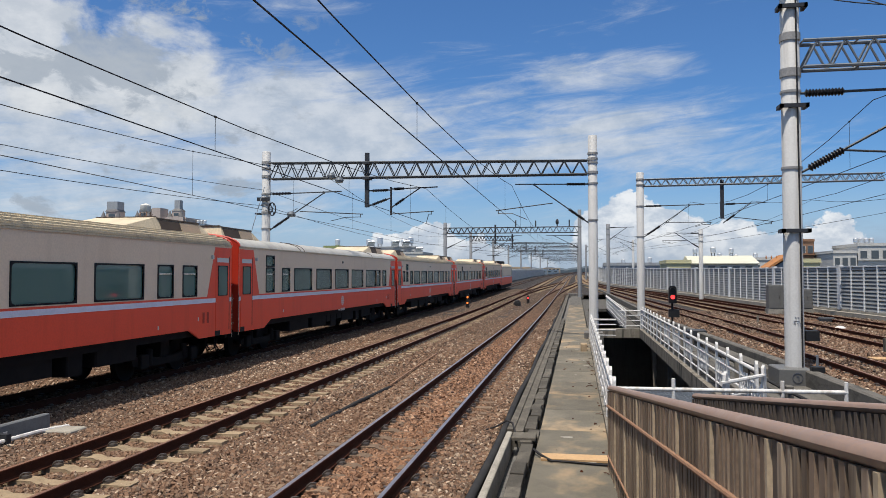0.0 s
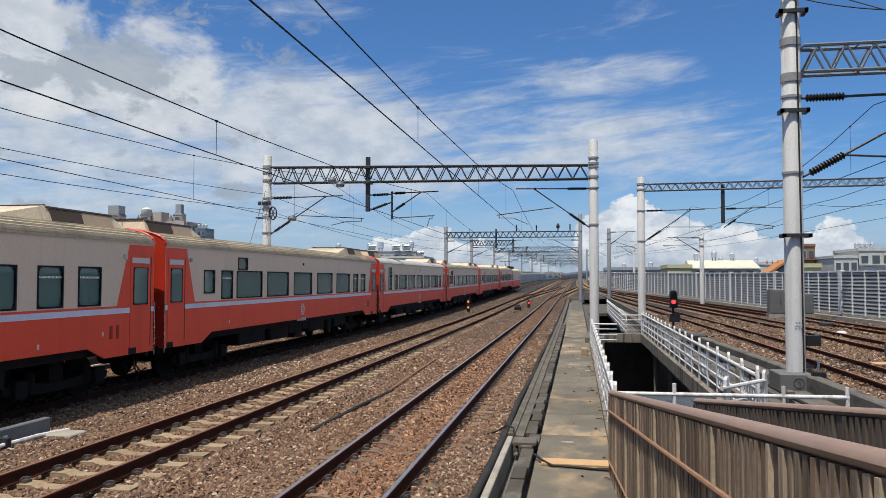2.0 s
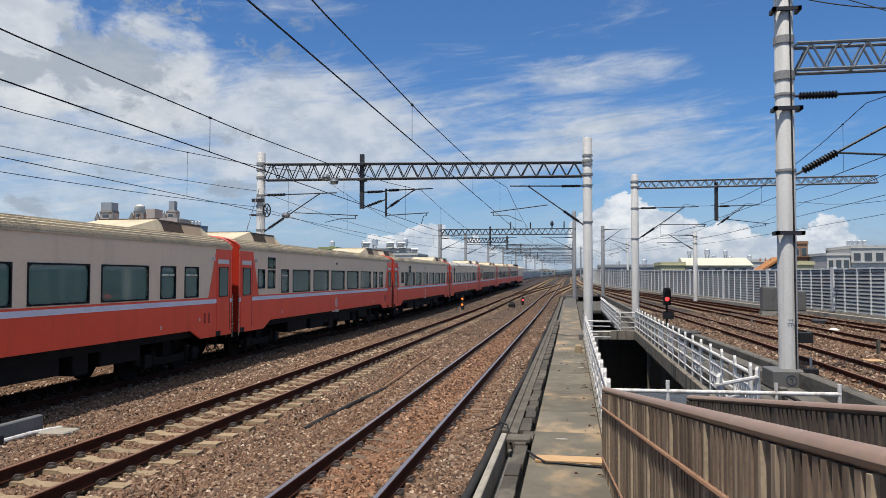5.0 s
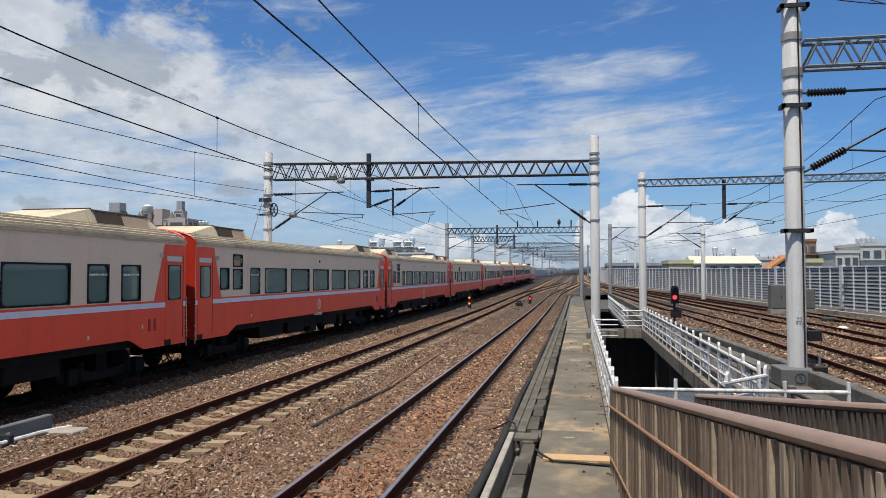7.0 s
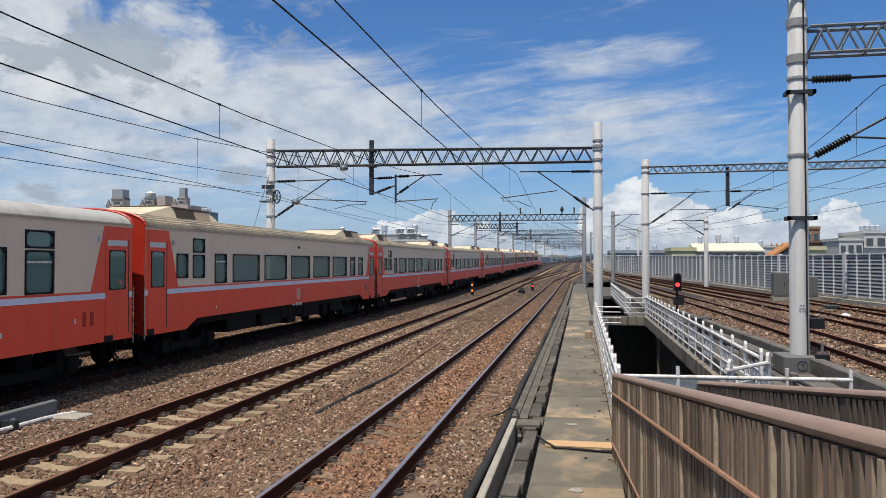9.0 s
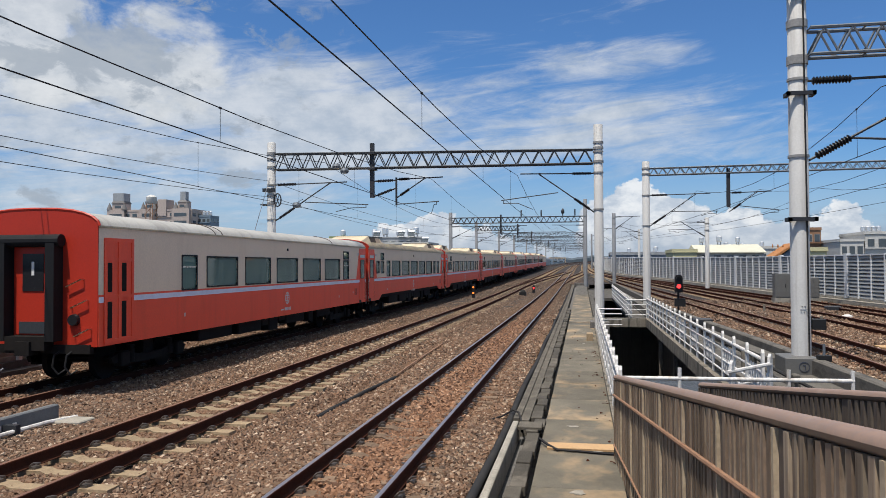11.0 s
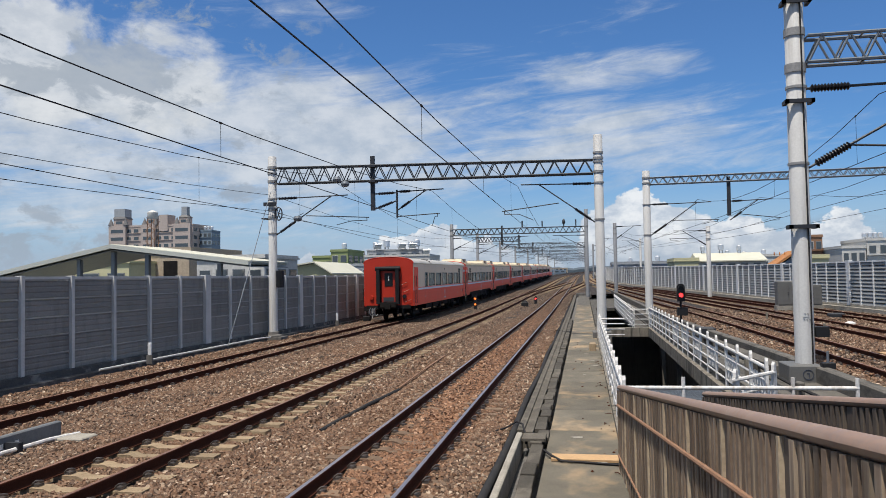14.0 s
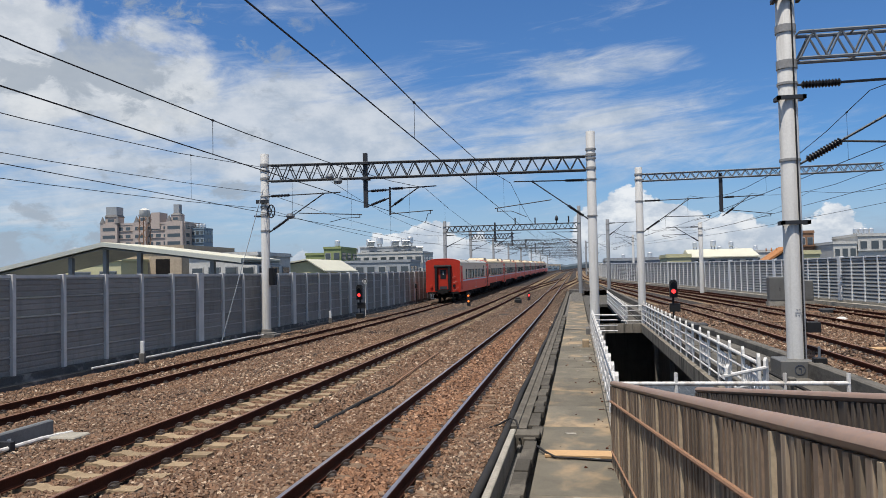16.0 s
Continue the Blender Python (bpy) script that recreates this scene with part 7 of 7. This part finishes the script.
    part("wall", Shape().prism([(-33.0, 0), (-25.6, 0), (-25.6, 11.9), (-27.3, 13.0), (-33.0, 12.1)], "y", 75, 86), YELLOW_WALL, g)
    part("roof", Shape().prism([(-33.4, 12.15), (-27.3, 13.08), (-25.3, 11.85), (-25.3, 11.98), (-27.3, 13.22), (-33.4, 12.3)], "y", 74.6, 86.4), CREAM_ROOF, g)
    building("green_block", -58.7, -53.9, 160, 12, 7.1, GREEN_WALL, "olive green flat-roofed building", 1, 2)
    building("green_block", -53.8, -50.0, 158, 12, 8.3, GREEN_WALL, "taller olive green block", 2, 2, 1, 3)
    water_tank(-52.0, 162, 8.4, 0.6)
    building("apartment_row", -59.0, -38.5, 190, 14, 7.9, WHITE_WALL, "white apartment row crowded with rooftop tanks", 3, 9, 1, 4, 2.9, 0.5)
    building("rooftop_rooms", -55.8, -41.0, 193, 8, 9.6, TILE_GREY, "grey rooftop rooms on the apartment row", 1, 7, 1, 2, 2.6, 0.3)
    for i, x in enumerate((-57.5, -54.0, -51.0, -47.5, -44.5, -42.8, -40.2)):
        water_tank(x, 195, 9.7 if -55.8 < x < -41 else 8.0, 0.55 + 0.15 * (i % 3))
    for x in (-52.5, -46.0, -43.2, -39.7):
        solar_heater(x, 192.0, 9.7 if x < -41 else 8.0, 0.9)
    building("grey_block", -47, -33, 150, 10, 5.0, TILE_GREY, "grey flat-roofed block behind the barrier", 2, 6, 1, 3)
    # beyond the pale barrier
    building("low_row", 12.4, 15.6, 110, 9, 4.0, YELLOW_WALL, "pale yellow house with a sheet roof", 1, 2)
    g = thing("warehouse", (0, 0, -9), "long white warehouse with a pale yellow roof", "warehouse", group="city buildings")
    part("wall", Shape().box(15.8, 24.6, 111, 120, 0, 12.9), WHITE_WALL, g)
    part("roof", Shape().prism([(110.6, 12.9), (120.4, 12.9), (120.4, 13.05), (115.5, 14.2), (110.6, 13.05)], "x", 15.6, 24.8), CREAM_ROOF, g)
    for c in range(5):
        part("window", Shape().box(16.4 + c * 1.65, 17.3 + c * 1.65, 110.93, 111.0, 12.0, 12.6), DARK_GLASS, g)
    building("dark_row", 4.8, 14.0, 132, 10, 4.0, TILE_GREY, "dark grey low row with a flat roof", 1, 5)
    building("dark_row", 26.0, 38.0, 150, 10, 5.2, WHITE_WALL, "white flat-roofed row with rooftop tanks", 2, 6)
    for i, x in enumerate((8.0, 12.5, 17.0, 19.5, 22.0, 27.0, 30.0, 33.5)):
        water_tank(x, 136 if x < 14 else 115.5 if x < 25 else 153, 4.12 if x < 14 else 5.15 if x < 25 else 5.3, 0.34 + 0.07 * (i % 2))
    g = thing("house", (0, 0, -9), "blue-grey house with a steep orange tiled roof", "house", group="city buildings")
    part("wall", Shape().prism([(18.7, 0), (21.0, 0), (21.0, 12.0), (20.5, 13.0), (18.7, 11.7)], "y", 80, 83), TILE_BLUE, g)
    part("roof", Shape().prism([(18.2, 11.6), (20.5, 13.2), (21.3, 12.0), (21.3, 12.2), (20.5, 13.42), (18.1, 11.8)], "y", 79.6, 83.4), ORANGE_ROOF, g)
    for k in range(3):
        part("finial", Shape().lathe((19.0 + k * 0.5, 82, 13.0), [(0.06, 0), (0.08, 0.15), (0.03, 0.35)], 8), ORANGE_ROOF, g)
    building("brick_tower", 43.2, 46.0, 160, 8, 9.0, RUST_ROD, "brown brick tower house with a white top", 3, 2)
    building("yellow_house", 27.3, 29.4, 100, 6, 3.9, YELLOW_WALL, "small yellow house behind the barrier", 1, 2)
    building("concrete_block", 46.4, 50.4, 150, 12, 6.4, WHITE_WALL, "pale grey concrete apartment block with dark balconies", 3, 3)
    building("concrete_block", 50.6, 64.0, 150, 14, 7.7, WHITE_WALL, "pale concrete apartment block with roof tanks", 3, 7)
    for x in (50.9, 51.8, 52.7, 53.6):
        water_tank(x, 152, 7.9, 0.42)
    # low wooded rise where the line meets the horizon
    s, rng = Shape(), random.Random(21)
    tops = [(x, 13 + 7 * noise.noise((x * 0.006, 1.0, 0.0)) + 5 * noise.noise((x * 0.03, 5.0, 0.0)) + 2.5 * rng.random()) for x in range(-1500, 1501, 10)]
    v = [(x, 1500 + d, z) for d, k in ((0, 0), (40, 1)) for x, h in tops for z in (-9, h + 4 * k)]
    n = len(tops)
    s.add(v, [(2 * i, 2 * i + 2, 2 * i + 3, 2 * i + 1) for i in range(n - 1)] + [(2 * i + 1, 2 * i + 3, 2 * n + 2 * i + 3, 2 * n + 2 * i + 1) for i in range(n - 1)])
    solid("backdrop", s, HILL, "distant wooded rise on the horizon, tinted blue-grey for haze", "hills", kind="structure")
    # the town along the horizon
    rng = random.Random(11)
    mats = (WHITE_WALL, TILE_GREY, TAN_WALL, TILE_PINK, TILE_BLUE)
    for i in range(46):
        y = rng.uniform(330, 900)
        x = rng.uniform(-0.42, 0.36) * y
        if abs(x + 7) < 24:
            continue
        w, h = rng.uniform(10, 26), rng.uniform(1, 6) + y * 0.006
        building("far_building", x, x + w, y, 12, h, mats[i % 5], "distant flat-roofed town building", 2, 4, 0, 0, 3.2, 0.5, "distant town buildings")


# ---------------------------------------------------------------- build
build_ground()
build_beds()
build_walkway()
build_pit()
build_ramp_fence((0.92, 1.2), (0.44, 10.3), 1.965, 0.86, -0.22, "brown painted steel ramp fence with upright bars and worn handrail", 0.085, ((0.42, 0.018), (1.6, 0.014)), 0.27)
build_ramp_fence((2.3, 4.0), (1.55, 10.6), 1.66, 0.74, -0.5, "brown steel fence on the far side of the ramp", 0.10, (), 0.24, PLATE_BROWN)
build_overhead()
build_right_overhead()
earlier = set(bpy.data.objects)
build_train()
build_city()
LEVEL = set(bpy.data.objects) - earlier
build_left_wall()
build_trackside()
build_right_wall()
build_track(straight(TRACK_A, 0.0), "polished rails on concrete sleepers beside the walkway", 62, 40, STEEL_TOP, wood=SLEEPER_DUSTY)
build_track(straight(TRACK_B, 0.0), "rusty rails on concrete sleepers between the other tracks", 62, 40, DULL_TOP, 0.6, 0.3)
build_track(straight(TRACK_C, RAIL_C_Z), "rusty rails on concrete sleepers under the train", 50, 32, DULL_TOP, 0.6, 0.1)
build_track(D_PATH, "curving rails of the nearest neighbouring track", 50, 36, DULL_TOP, 0.6)
build_track(E_PATH, "curving rails of the second neighbouring track", 40, 0, DULL_TOP, 0.6)
build_track(F_PATH, "curving rails of the third neighbouring track", 40, 0, DULL_TOP, 0.6)
build_track(smooth_path([(TRACK_B, 76), (TRACK_B, 92), (TRACK_A, 150), (TRACK_A, 176)], 0.01), "crossover rails leading to the walkway track", 0, 0, DULL_TOP, 0.6)
build_track(smooth_path([(TRACK_A, 78), (TRACK_A, 92), (0.7, 150), (0.7, 176)], 0.015), "crossover rails leading to the neighbouring line", 0, 0, DULL_TOP, 0.6)
scatter_stones([(-9.5, -1.25, 6.0, 13.0, 780, 0.052), (-12.2, -1.25, 13.0, 21.0, 430, 0.060), (-13.5, -12.2, 12.0, 21.0, 330, 0.062), (-12.2, -9.5, 10.0, 13.0, 400, 0.06), (-13.4, -1.25, 21.0, 34.0, 190, 0.08), (-13.4, -1.25, 34.0, 56.0, 100, 0.085), (-13.4, -1.25, 56.0, 110.0, 28, 0.12), (-1.2, 3.8, 86.5, 115.0, 24, 0.12)], bed_height, "loose reddish brown crushed stones of the track bed", 3,
               ((TRACK_A, -20.0, 0.585, 0.45, 0.9), (TRACK_B, -19.7, 0.6, 0.97, 0.52), (TRACK_C, -19.9, 0.6, 0.7, 0.52)))
scatter_stones([(4.3, 16.0, 14.0, 32.0, 150, 0.07), (3.9, 15.0, 32.0, 50.0, 50, 0.10)], right_bed, "loose brown crushed stones on the neighbouring viaduct", 5)
lift_line(LEVEL)


def motions():
    walk(cam, [(t, view_pose(a, b, c)) for t, a, b, c in VIEW], [(0, 0.35), (16, 0.35)])
    for car, offset in TRAIN:
        walk(car, [(t, train_pose(rear_at(t) + offset)) for t in np.arange(0, 16.01, 0.5).tolist()])


motions()
